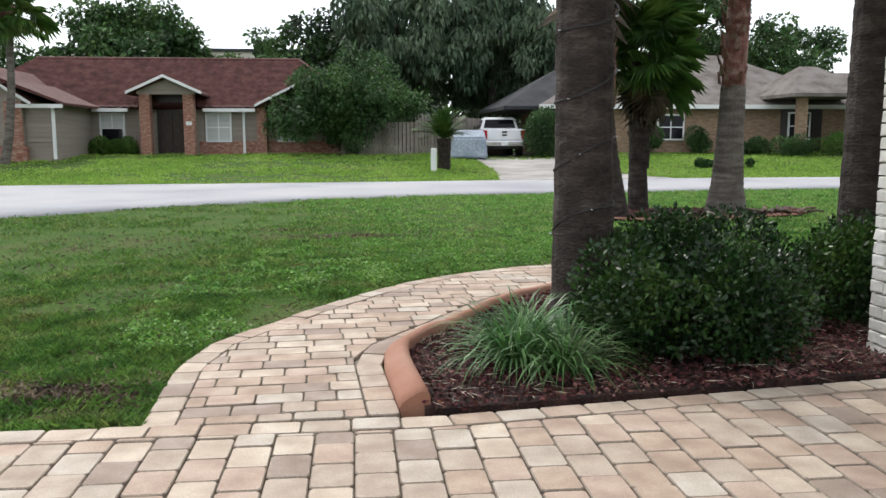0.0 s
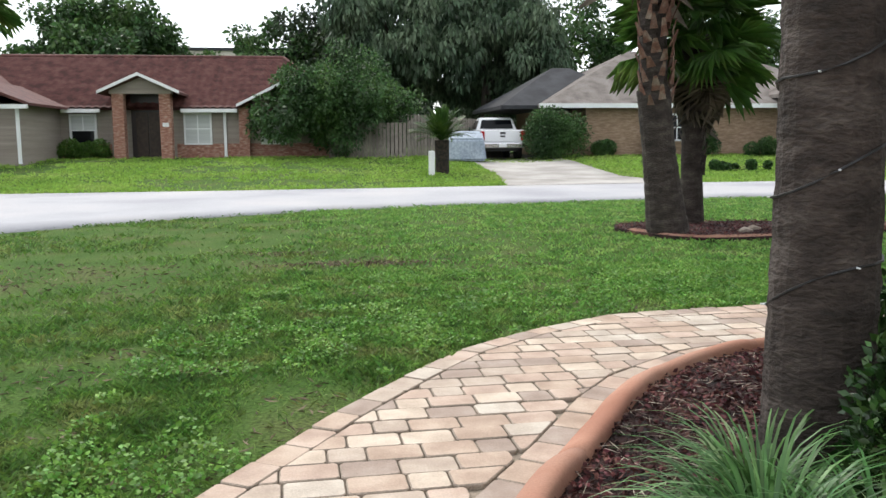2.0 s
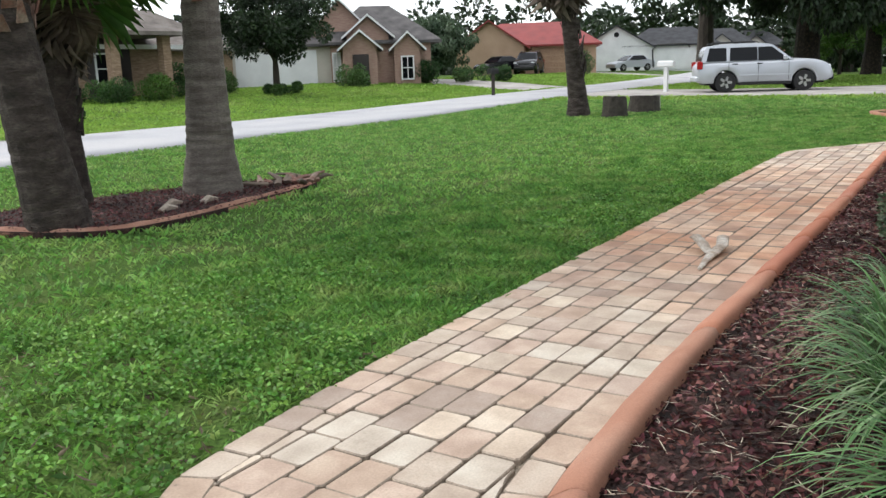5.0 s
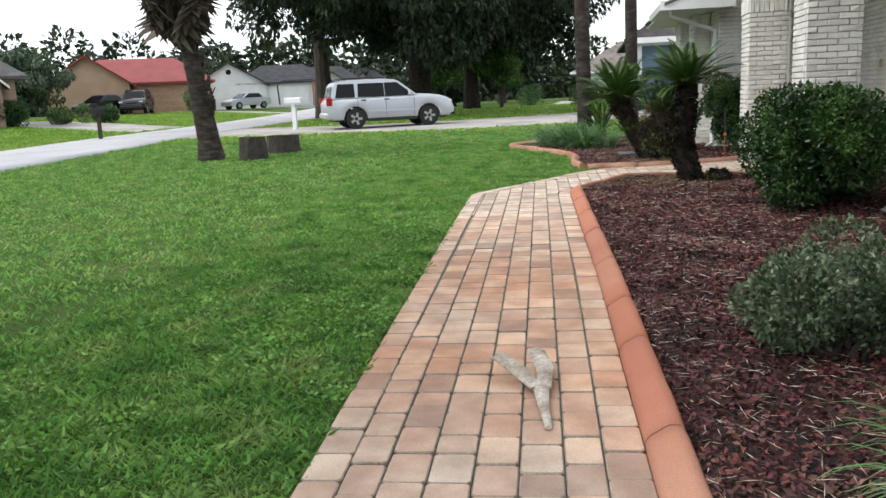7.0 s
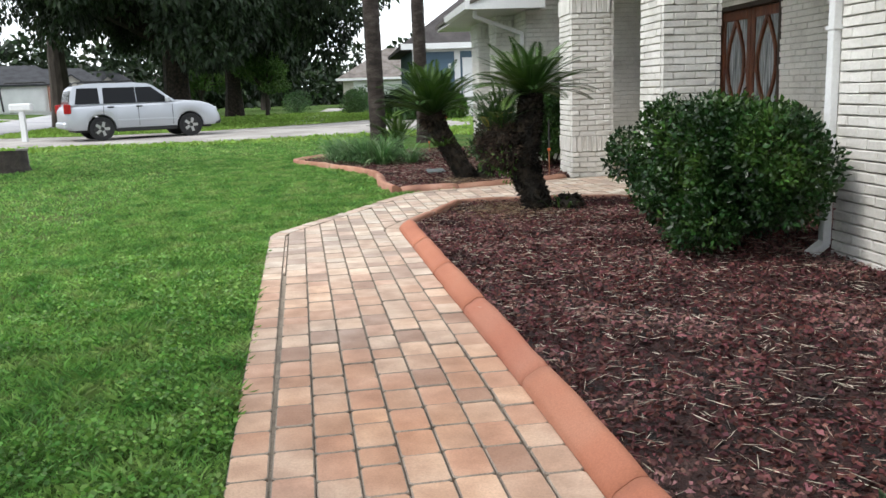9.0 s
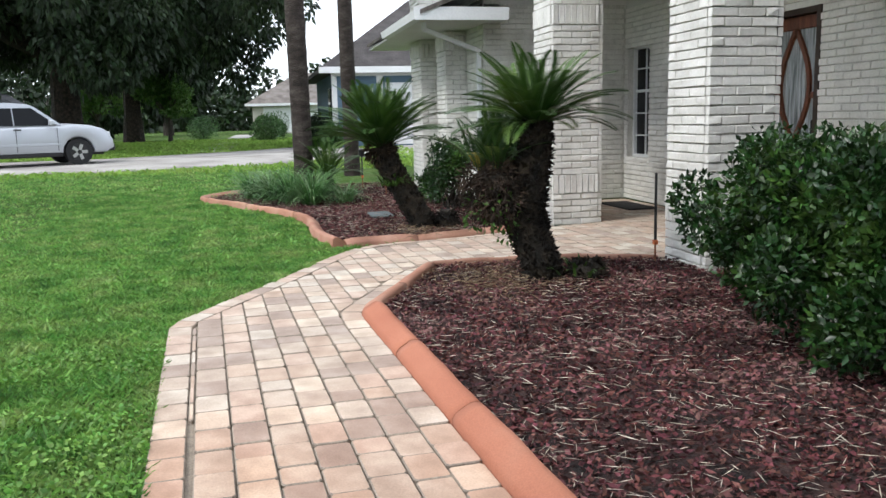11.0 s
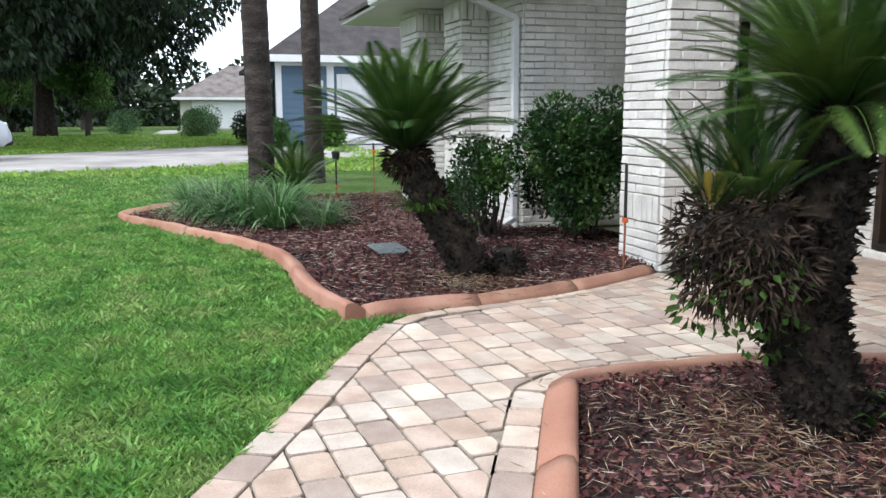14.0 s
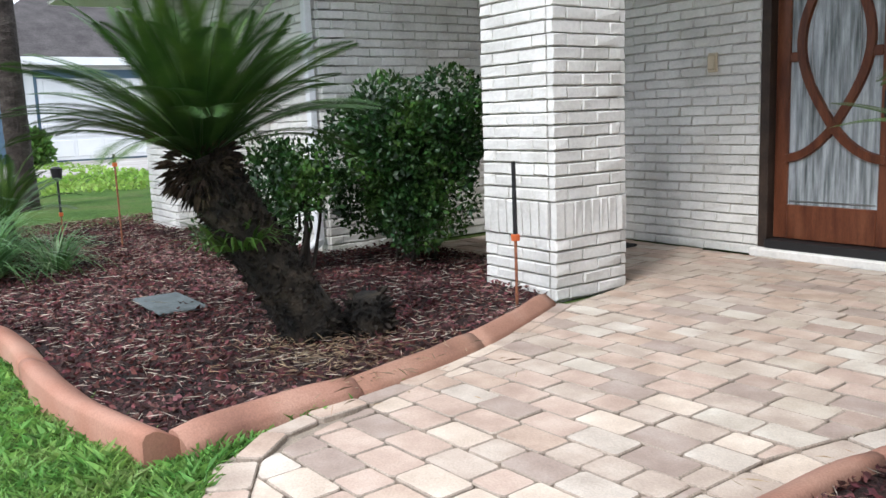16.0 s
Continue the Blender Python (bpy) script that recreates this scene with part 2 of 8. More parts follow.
def mesh_of(name, verts, faces, mat, smooth=False):
    """A mesh from arrays of points and of equal-sided faces."""
    V, F = np.asarray(verts, np.float32), np.asarray(faces, np.int32)
    me = bpy.data.meshes.new(name)
    me.vertices.add(len(V))
    me.vertices.foreach_set("co", V.ravel())
    k = F.shape[1]
    me.loops.add(F.size)
    me.loops.foreach_set("vertex_index", F.ravel())
    me.polygons.add(len(F))
    me.polygons.foreach_set("loop_start", np.arange(0, F.size, k, dtype=np.int32))
    if smooth:
        me.polygons.foreach_set("use_smooth", np.ones(len(F), bool))
    me.update(calc_edges=True)
    me.validate()
    me.materials.append(mat)
    return me


def bm_mesh(name, bm, mat, smooth=False):
    bmesh.ops.recalc_face_normals(bm, faces=bm.faces)
    me = bpy.data.meshes.new(name)
    bm.to_mesh(me)
    bm.free()
    me.materials.append(mat)
    if smooth:
        for p in me.polygons:
            p.use_smooth = True
    return me


def part(name, bm, mat, parent, label="", smooth=False):
    """Links a bmesh, or a ready mesh, as one object under a thing or a part."""
    me = bm if isinstance(bm, bpy.types.Mesh) else bm_mesh(name, bm, mat, smooth)
    ob = new(name, me)
    ob.parent = parent
    if label:
        ob["label"] = label
    return ob


def thing(name, label, category, group="", at=(0, 0, 0), kind="", turn=0.0):
    ob = new(name)
    ob.empty_display_size = 0.1
    ob.matrix_basis = pose(*at, 0, 0, turn)
    return tagged(ob, label, category, group, kind)


def solid(name, bm, mat, label, category="", group="", kind="", smooth=False):
    me = bm if isinstance(bm, bpy.types.Mesh) else bm_mesh(name, bm, mat, smooth)
    return tagged(new(name, me), label, category, group, kind)


def box(bm, x0, x1, y0, y1, z0, z1, bevel=0.0, m=None):
    vs = [bm.verts.new(p) for p in ((x0, y0, z0), (x1, y0, z0), (x1, y1, z0), (x0, y1, z0), (x0, y0, z1), (x1, y0, z1), (x1, y1, z1), (x0, y1, z1))]
    fs = [bm.faces.new([vs[i] for i in f]) for f in ((3, 2, 1, 0), (4, 5, 6, 7), (0, 1, 5, 4), (1, 2, 6, 5), (2, 3, 7, 6), (3, 0, 4, 7))]
    if bevel:
        es = list({e for f in fs for e in f.edges})
        r = bmesh.ops.bevel(bm, geom=es, offset=bevel, segments=1, affect="EDGES", clamp_overlap=True)
        vs = list({v for f in r["faces"] for v in f.verts} | {v for v in vs if v.is_valid})
    if m is not None:
        for v in vs:
            if v.is_valid:
                v.co = m @ v.co
    return bm


def boxes(*specs, bevel=0.0):
    bm = bmesh.new()
    for s in specs:
        box(bm, *s, bevel=bevel)
    return bm


def prism(poly, z0, z1, bm=None, cap=True):
    """An upright prism over a flat outline."""
    bm = bm or bmesh.new()
    lo = [bm.verts.new((x, y, z0)) for x, y in poly]
    hi = [bm.verts.new((x, y, z1)) for x, y in poly]
    k = len(poly)
    for i in range(k):
        bm.faces.new((lo[i], lo[(i + 1) % k], hi[(i + 1) % k], hi[i]))
    bm.faces.new(hi)
    if cap:
        bm.faces.new(lo[::-1])
    return bm


def extrude_profile(pts, axis, a0, a1, bm=None):
    """Extrudes a profile in (u, z) from a0 to a1 along the axis 'x' or 'y'."""
    bm = bm or bmesh.new()
    f = (lambda u, z, a: (a, u, z)) if axis == "x" else (lambda u, z, a: (u, a, z))
    A = [bm.verts.new(f(u, z, a0)) for u, z in pts]
    B = [bm.verts.new(f(u, z, a1)) for u, z in pts]
    k = len(pts)
    for i in range(k):
        bm.faces.new((A[i], A[(i + 1) % k], B[(i + 1) % k], B[i]))
    bm.faces.new(A[::-1])
    bm.faces.new(B)
    return bm


def tube(pts, radii, sides=10, bm=None, cap=True, wob=0.0, rng=None):
    """A round tapered limb along points."""
    bm = bm or bmesh.new()
    P = [Vector(p) for p in pts]
    rings = []
    for i, p in enumerate(P):
        d = (P[min(i + 1, len(P) - 1)] - P[max(i - 1, 0)]).normalized()
        a = d.orthogonal().normalized() if abs(d.z) < 0.9 else Vector((1, 0, 0))
        a = (a - d * a.dot(d)).normalized()
        b = d.cross(a)
        ring = []
        for k in range(sides):
            t = 2 * math.pi * k / sides
            r = radii[i] * (1 + (rng.uniform(-wob, wob) if rng else 0))
            ring.append(bm.verts.new(p + (a * math.cos(t) + b * math.sin(t)) * r))
        rings.append(ring)
    for r0, r1 in zip(rings, rings[1:]):
        for k in range(sides):
            bm.faces.new((r0[k], r0[(k + 1) % sides], r1[(k + 1) % sides], r1[k]))
    if cap:
        bm.faces.new(rings[0][::-1])
        bm.faces.new(rings[-1])
    return bm


def disc(c, r, depth, axis, sides=20, bm=None):
    """A short cylinder centred at c along 'x', 'y' or 'z'."""
    bm = bm or bmesh.new()
    d = {"x": Vector((1, 0, 0)), "y": Vector((0, 1, 0)), "z": Vector((0, 0, 1))}[axis] * (depth / 2)
    c = Vector(c)
    return tube([c - d, c + d], [r, r], sides, bm)


def blades(pts, dirs, length, width, droop=0.0, fold=0.0, rng=None):
    """Arrays of thin two-triangle leaves: root, two sides and tip."""
    N = len(pts)
    L = np.broadcast_to(np.asarray(length, float), (N,))[:, None]
    W = np.broadcast_to(np.asarray(width, float), (N,))[:, None]
    D = dirs / (np.linalg.norm(dirs, axis=1, keepdims=True) + 1e-9)
    R = rng.normal(size=(N, 3))
    Sd = np.cross(D, R)
    Sd /= np.linalg.norm(Sd, axis=1, keepdims=True) + 1e-9
    Nn = np.cross(Sd, D)
    mid = pts + D * L * 0.45 + Nn * (L * fold)
    tip = pts + D * L + np.array([0, 0, -1.0]) * (L * droop)
    V = np.stack([pts, mid - Sd * W / 2, tip, mid + Sd * W / 2], 1).reshape(-1, 3)
    i = np.arange(N)[:, None] * 4
    F = np.concatenate([i + np.array([[0, 1, 2]]), i + np.array([[0, 2, 3]])], 1).reshape(-1, 3)
    return V, F


def blob_points(rng, n, centres, radii, shell=0.75):
    """Points spread through the outer shell of a heap of lumps, and their outward ways."""
    c, r = np.asarray(centres, float), np.asarray(radii, float)
    if r.ndim == 1:
        r = np.repeat(r[:, None], 3, 1)
    w = r.prod(1) ** (2 / 3)
    k = rng.choice(len(c), n, p=w / w.sum())
    d = rng.normal(size=(n, 3))
    d /= np.linalg.norm(d, axis=1, keepdims=True)
    s = shell + (1 - shell) * rng.random((n, 1)) ** 0.7
    return c[k] + d * s * r[k], d


def strap(rng, n, centre, spread, length, width, seg=4):
    """Arching strap leaves from a tuft."""
    V, F = [], []
    for i in range(n):
        a = rng.uniform(0, 2 * math.pi)
        o = np.array(centre) + np.array([math.cos(a), math.sin(a), 0]) * rng.uniform(0, spread)
        el = rng.uniform(0.55, 1.45)
        L = length * rng.uniform(0.6, 1.1)
        w = width * rng.uniform(0.7, 1.2)
        side = np.array([-math.sin(a), math.cos(a), 0])
        p = o.copy()
        base = len(V)
        for s in range(seg + 1):
            ww = w * (1 - (s / seg) ** 2 * 0.9)
            V.append(p - side * ww / 2)
            V.append(p + side * ww / 2)
            e = el - 1.9 * (s / seg) ** 1.4
            p = p + np.array([math.cos(a) * math.cos(e), math.sin(a) * math.cos(e), math.sin(e)]) * (L / seg)
            p[2] = max(p[2], centre[2] + 0.01)
        for s in range(seg):
            b = base + 2 * s
            F.append((b, b + 1, b + 3, b + 2))
    return np.array(V), np.array(F)

# ---- ground, roads, walk ----
rs = np.random.default_rng(5)
gx = np.concatenate([[-400, -200, -90, -50], np.arange(-30, 60, 2.0), [70, 90, 130, 200, 400]])
gy = np.concatenate([[-300, -120, -50], np.arange(-20, 60, 2.0), [70, 90, 130, 200, 400]])
GX, GY = np.meshgrid(gx, gy, indexing="ij")
GV = np.stack([GX, GY, g(GX, GY) - 0.02], -1).reshape(-1, 3)
ny = len(gy)
GF = np.array([(i * ny + j, (i + 1) * ny + j, (i + 1) * ny + j + 1, i * ny + j + 1) for i in range(len(gx) - 1) for j in range(ny - 1)])
solid("ground", mesh_of("ground", GV, GF, M_lawn, True), None, "green lawn with worn brown patches", "lawn", kind="structure")


def resample(pts, step):
    out = []
    for a, b in zip(pts, pts[1:]):
        n = max(1, int(math.hypot(b[0] - a[0], b[1] - a[1]) / step))
        out += [(a[0] + (b[0] - a[0]) * k / n, a[1] + (b[1] - a[1]) * k / n) for k in range(n)]
    return out + [tuple(pts[-1])]


def smooth_line(pts, rounds=2):
    for _ in range(rounds):
        q = [pts[0]]
        for a, b in zip(pts, pts[1:]):
            q += [(a[0] * 0.75 + b[0] * 0.25, a[1] * 0.75 + b[1] * 0.25), (a[0] * 0.25 + b[0] * 0.75, a[1] * 0.25 + b[1] * 0.75)]
        pts = q + [pts[-1]]
    return pts


def ribbon(name, near, far, mat, label, category, lift=0.015, thick=0.12, n=60):
    """A paved strip between two edge lines that follows the ground."""
    def even(line):
        P = np.array(line, float)
        s = np.concatenate([[0], np.cumsum(np.linalg.norm(np.diff(P, axis=0), axis=1))])
        t = np.linspace(0, s[-1], n)
        return np.stack([np.interp(t, s, P[:, 0]), np.interp(t, s, P[:, 1])], 1)
    A, B = even(near), even(far)
    rows = [A + (B - A) * f for f in np.linspace(0, 1, 6)]
    V, F = [], []
    for r in rows:
        V += [(x, y, float(g(x, y)) + lift) for x, y in r]
    for r in range(5):
        F += [(r * n + i, r * n + i + 1, (r + 1) * n + i + 1, (r + 1) * n + i) for i in range(n - 1)]
    k = len(V)
    for r in (0, 5):
        V += [(x, y, float(g(x, y)) + lift - thick) for x, y in rows[r]]
    F += [(i, k + i, k + i + 1, i + 1) for i in range(n - 1)]
    F += [(5 * n + i, 5 * n + i + 1, k + n + i + 1, k + n + i) for i in range(n - 1)]
    return solid(name, mesh_of(name, V, F, mat, False), None, label, category, kind="structure")


road_near = smooth_line([(-60, 8), (-16, 8.5), (-9, 11.2), (-5.9, 13.84), (-1.54, 17.5), (4.7, 18.9), (12, 19.7), (24, 20.6), (40, 21.4), (60, 23.4), (110, 31)])
road_far = smooth_line([(-60, 23.2), (-30, 23.5), (-9.85, 23.8), (1.28, 24.5), (6, 25.3), (12, 25.7), (29.5, 25.6), (36, 26.4), (60, 29.4), (110, 38)])
ribbon("road", road_near, road_far, M_road, "pale grey worn asphalt residential road", "road")
ribbon("driveway_1", [(4.6, 25.0), (5.3, 30), (5.4, 36), (5.5, 47)], [(10.6, 25.6), (9.4, 29), (9.6, 36), (9.6, 47)], M_concrete, "pale stained concrete driveway leading to a pickup", "driveway", 0.022)
ribbon("driveway_2", [(29.8, 20.9), (29.9, 16), (29.4, 11.2), (30.3, 7.3), (33, 3), (35, -8)], [(37.5, 21.3), (36.0, 16.5), (36.6, 12.4), (40.2, 8.0), (42.5, 6.2), (43, -8)], M_concrete, "pale concrete driveway beside a lawn", "driveway", 0.022)
ribbon("driveway_3", [(38, 26.9), (40, 32), (41.5, 44)], [(44, 27.6), (46, 32), (47, 44)], M_concrete, "pale concrete driveway across the road", "driveway", 0.022)
ribbon("driveway_4", [(63, 30), (64, 38), (64, 46)], [(69, 31), (70, 38), (70, 46)], M_concrete, "concrete driveway of a far house", "driveway", 0.022)
ribbon("driveway_5", [(40, 8.6), (60, 8.2), (78, 7.5)], [(40, 9.8), (60, 9.4), (78, 9.0)], M_concrete, "narrow pale concrete path over a lawn", "path", 0.022)

# outline of the paver walk, left edge and right edge
PAVE_Z = 0.012
LEFT = [(-0.90, 2.80), (-0.95, 3.80), (-0.84, 4.40), (-0.30, 5.35), (0.06, 5.90), (0.50, 6.50), (1.10, 7.00), (1.78, 7.40), (2.50, 7.50), (3.92, 7.62), (6.3, 7.78), (9.0, 7.95), (11.0, 8.07), (13.16, 8.19), (14.02, 7.72), (14.75, 7.32), (15.42, 6.98), (16.04, 6.62)]
RIGHT = [(0.29, 2.86), (0.22, 3.86), (0.33, 4.20), (0.68, 4.70), (1.06, 5.32), (1.36, 5.70), (1.95, 6.14), (2.40, 6.28), (4.0, 6.41), (8.26, 6.61), (10.65, 6.76), (13.04, 6.90), (13.12, 6.89), (13.58, 6.67), (14.48, 6.22), (14.58, 6.16), (14.65, 6.04), (14.68, 5.90), (14.69, 5.20), (14.60, 4.72), (14.34, 4.02)]
ENTRY_R = [(14.34, 3.30), (13.3, 1.9)]
ENTRY_L = [(16.27, 6.30), (16.32, 5.75), (16.58, 4.95), (16.98, 4.10), (17.05, 3.42), (19.6, 3.42), (19.6, 1.9)]
WALK = LEFT + ENTRY_L + [(13.3, 1.9)] + [(14.34, 3.30)] + RIGHT[::-1]


def inside(poly, x, y):
    c = False
    for (ax, ay), (bx, by) in zip(poly, poly[1:] + poly[:1]):
        if (ay > y) != (by > y) and x < (bx - ax) * (y - ay) / (by - ay) + ax:
            c = not c
    return c


def clip_rect(poly, x0, x1, y0, y1):
    """The part of an outline that lies in a rectangle."""
    for ax, lim, keep in ((0, x0, 1), (0, x1, -1), (1, y0, 1), (1, y1, -1)):
        out = []
        for a, b in zip(poly, poly[1:] + poly[:1]):
            da, db = (a[ax] - lim) * keep, (b[ax] - lim) * keep
            if da >= 0:
                out.append(a)
            if (da >= 0) != (db >= 0):
                t = da / (da - db)
                out.append((a[0] + (b[0] - a[0]) * t, a[1] + (b[1] - a[1]) * t))
        poly = out
        if len(poly) < 3:
            return []
    clean = []
    for p in poly:
        if not clean or math.hypot(p[0] - clean[-1][0], p[1] - clean[-1][1]) > 0.006:
            clean.append(p)
    return clean if len(clean) > 2 else []


def area(poly):
    return sum(a[0] * b[1] - b[0] * a[1] for a, b in zip(poly, poly[1:] + poly[:1])) / 2


def offset_line(line, d):
    """A line moved d to its left."""
    out = []
    for i, p in enumerate(line):
        a, b = line[max(i - 1, 0)], line[min(i + 1, len(line) - 1)]
        l = math.hypot(b[0] - a[0], b[1] - a[1])
        out.append((p[0] - (b[1] - a[1]) / l * d, p[1] + (b[0] - a[0]) / l * d))
    return out


def inset(poly, d):
    """An outline with every edge moved d inwards."""
    out, k = [], len(poly)
    cx, cy = sum(p[0] for p in poly) / k, sum(p[1] for p in poly) / k
    for i in range(k):
        a, p, b = poly[i - 1], poly[i], poly[(i + 1) % k]
        e0, e1 = (p[0] - a[0], p[1] - a[1]), (b[0] - p[0], b[1] - p[1])
        l0, l1 = math.hypot(*e0) or 1, math.hypot(*e1) or 1
        n0, n1 = (-e0[1] / l0, e0[0] / l0), (-e1[1] / l1, e1[0] / l1)
        den = max(0.35, 1 + n0[0] * n1[0] + n0[1] * n1[1])
        q = (p[0] + (n0[0] + n1[0]) / den * d, p[1] + (n0[1] + n1[1]) / den * d)
        f = min(1, math.hypot(cx - p[0], cy - p[1]) * 0.7 / (math.hypot(q[0] - p[0], q[1] - p[1]) + 1e-9))
        out.append((p[0] + (q[0] - p[0]) * f, p[1] + (q[1] - p[1]) * f))
    return out


def paver_verts(poly, top, gap=0.0026, cham=0.0048, drop=0.005):
    """Rings of a tumbled paver: foot, shoulder and top, pulled in from its outline."""
    if area(poly) < 0:
        poly = poly[::-1]
    soft = []
    for i, p in enumerate(poly):
        a, b = poly[i - 1], poly[(i + 1) % len(poly)]
        for q in (a, b):
            l = math.hypot(q[0] - p[0], q[1] - p[1])
            f = min(0.3, 0.016 / max(l, 1e-6))
            soft.append((p[0] + (q[0] - p[0]) * f, p[1] + (q[1] - p[1]) * f))
    poly = soft
    lo, hi = inset(poly, gap), inset(poly, gap + cham)
    k = len(poly)
    V = [(x, y, top - 0.05) for x, y in lo] + [(x, y, top - drop) for x, y in lo] + [(x, y, top) for x, y in hi]
    F = [(i, (i + 1) % k, k + (i + 1) % k, k + i) for i in range(k)] + [(k + i, k + (i + 1) % k, 2 * k + (i + 1) % k, 2 * k + i) for i in range(k)] + [tuple(range(2 * k, 3 * k))]
    return V, F


def lay_pavers(polys, parent, label, chosen):
    """Lays pavers: those chosen as pieces of their own, the rest joined."""
    rest_V, rest_F, count = [], [], 0
    rp = random.Random(3)
    for poly in polys:
        around = sum(math.dist(p, q) for p, q in zip(poly, poly[1:] + poly[:1]))
        if abs(area(poly)) < 0.002 or abs(area(poly)) / around < 0.013:
            continue
        cx, cy = sum(p[0] for p in poly) / len(poly), sum(p[1] for p in poly) / len(poly)
        top = PAVE_Z + rp.uniform(-0.004, 0.004)
        if chosen(cx, cy) and count < 300:
            V, F = paver_verts([(x - cx, y - cy) for x, y in poly], top)
            me = bpy.data.meshes.new("paver")
            me.from_pydata(V, [], F)
            me.materials.append(M_paver)
            me.materials.append(M_paver_edge)
            for p in me.polygons[:-1]:
                p.material_index = 1
            o = part("paver", me, None, parent)
            o.location = (cx, cy, 0)
            count += 1
        else:
            V, F = paver_verts(poly, top)
            k = len(rest_V)
            rest_V += V
            rest_F += [tuple(k + i for i in f) for f in F]
    if rest_V:
        me = bpy.data.meshes.new("pavers")
        me.from_pydata(rest_V, [], rest_F)
        me.materials.append(M_paver)
        me.materials.append(M_paver_edge)
        for p in me.polygons:
            p.material_index = 0 if p.normal.z > 0.95 else 1
        tagged(part("pavers", me, None, parent, label), kind="stuff")


def border(line, width, side, length=0.225):
    """A row of border stones along a line, on its left (1) or right (-1)."""
    pts = resample(line, 0.03)
    inner = offset_line(pts, width * side)
    s = np.concatenate([[0], np.cumsum([math.hypot(b[0] - a[0], b[1] - a[1]) for a, b in zip(pts, pts[1:])])])
    n = int(s[-1] / length)
    P, Q = np.array(pts), np.array(inner)
    out = []
    for k in range(n):
        t0, t1 = s[-1] * k / n, s[-1] * (k + 1) / n
        f = lambda A, t: (float(np.interp(t, s, A[:, 0])), float(np.interp(t, s, A[:, 1])))
        out.append([f(P, t0), f(P, t1), f(Q, t1), f(Q, t0)])
    return out


BW = 0.155
left_in = offset_line(LEFT, -BW)
right_in = offset_line(resample(RIGHT, 0.03), BW)
FIELD = left_in + [(16.10, 6.15)] + [(x - 0.10, y) for x, y in ENTRY_L[1:4]] + ENTRY_L[4:] + [(13.3, 1.9), (14.36, 3.30)] + right_in[::-1]
walk_base = solid("walkway", prism(WALK, -0.06, PAVE_Z - 0.022), M_joint, "curving walk of tumbled cream and pink pavers", "walkway", kind="structure")
part("sand_bed", prism([(12.2, 6.88), (13.05, 6.84), (13.6, 6.60), (14.5, 6.12), (14.6, 5.2), (15.4, 5.2), (15.2, 6.6), (14.2, 7.2), (12.2, 7.4)], -0.07, PAVE_Z - 0.015), M_joint, walk_base)
polys = []
TILT = math.atan(0.055)


def spin(p, a):
    return (p[0] * math.cos(a) - p[1] * math.sin(a), p[0] * math.sin(a) + p[1] * math.cos(a))


FIELD_T = [spin(p, -TILT) for p in FIELD]
row, y = 0, 0.55
rp = random.Random(8)
while y < 8.0:
    x = -1.2 + (0.115 if row % 2 else 0) + rp.uniform(-0.02, 0.02)
    while x < 20.2:
        w = 0.240 if rp.random() < 0.82 else 0.165
        q = clip_rect(FIELD_T, x, x + w, y, y + 0.160)
        if q:
            polys.append([spin(p, TILT) for p in q])
        x += w
    y += 0.160
    row += 1
edge = border(LEFT, BW, -1) + border(RIGHT, BW, 1) + border([(16.05, 6.55)] + ENTRY_L[:4], 0.11, -1)
lay_pavers([p for p in polys if p[0][0] < 3.2] + [p for p in edge if p[0][0] < 3.2], walk_base, "tumbled cream and buff pavers", lambda cx, cy: True)
far_walk = [p for p in polys if p[0][0] >= 3.2] + [p for p in edge if p[0][0] >= 3.2]
straight_base = tagged(new("walkway_straight"), "straight stretch of rust stained tumbled pavers", "walkway", kind="structure")
lay_pavers([p for p in far_walk if p[0][0] < 12.2], straight_base, "tumbled cream and rust stained pavers", lambda cx, cy: cx > 4.6)
entry_base = tagged(new("walkway_entry"), "entry court of tumbled cream and pink pavers", "walkway", kind="structure")
lay_pavers([p for p in far_walk if p[0][0] >= 12.2], entry_base, "tumbled cream and pink pavers", lambda cx, cy: cx < 16.6 and cy > 5.0)

# paved forecourt
DRIVE = [(-9, 2.80), (0.45, 2.82), (3.2, 3.20), (3.2, -9), (-9, -9)]
drive_base = solid("forecourt", prism(DRIVE, -0.06, PAVE_Z - 0.022), M_joint, "paver forecourt in cream, pink and grey", "driveway", kind="structure")
dpolys = border([(-9, 2.80), (0.45, 2.82), (3.2, 3.20)], 0.155, -1)
inner = [(-9, 2.64), (0.45, 2.66), (3.2, 3.04), (3.2, -3), (-9, -3)]
col, x = 0, -4.4
while x < 3.2:
    y = -1.5 + (0.115 if col % 2 else 0)
    while y < 3.1:
        q = clip_rect(inner, x, x + 0.172, y, y + 0.229)
        if q:
            dpolys.append(q)
        y += 0.229
    x += 0.172
    col += 1
lay_pavers(dpolys, drive_base, "tumbled pavers of the forecourt", lambda cx, cy: cy > 1.3 and -1.6 < cx < 2.9)

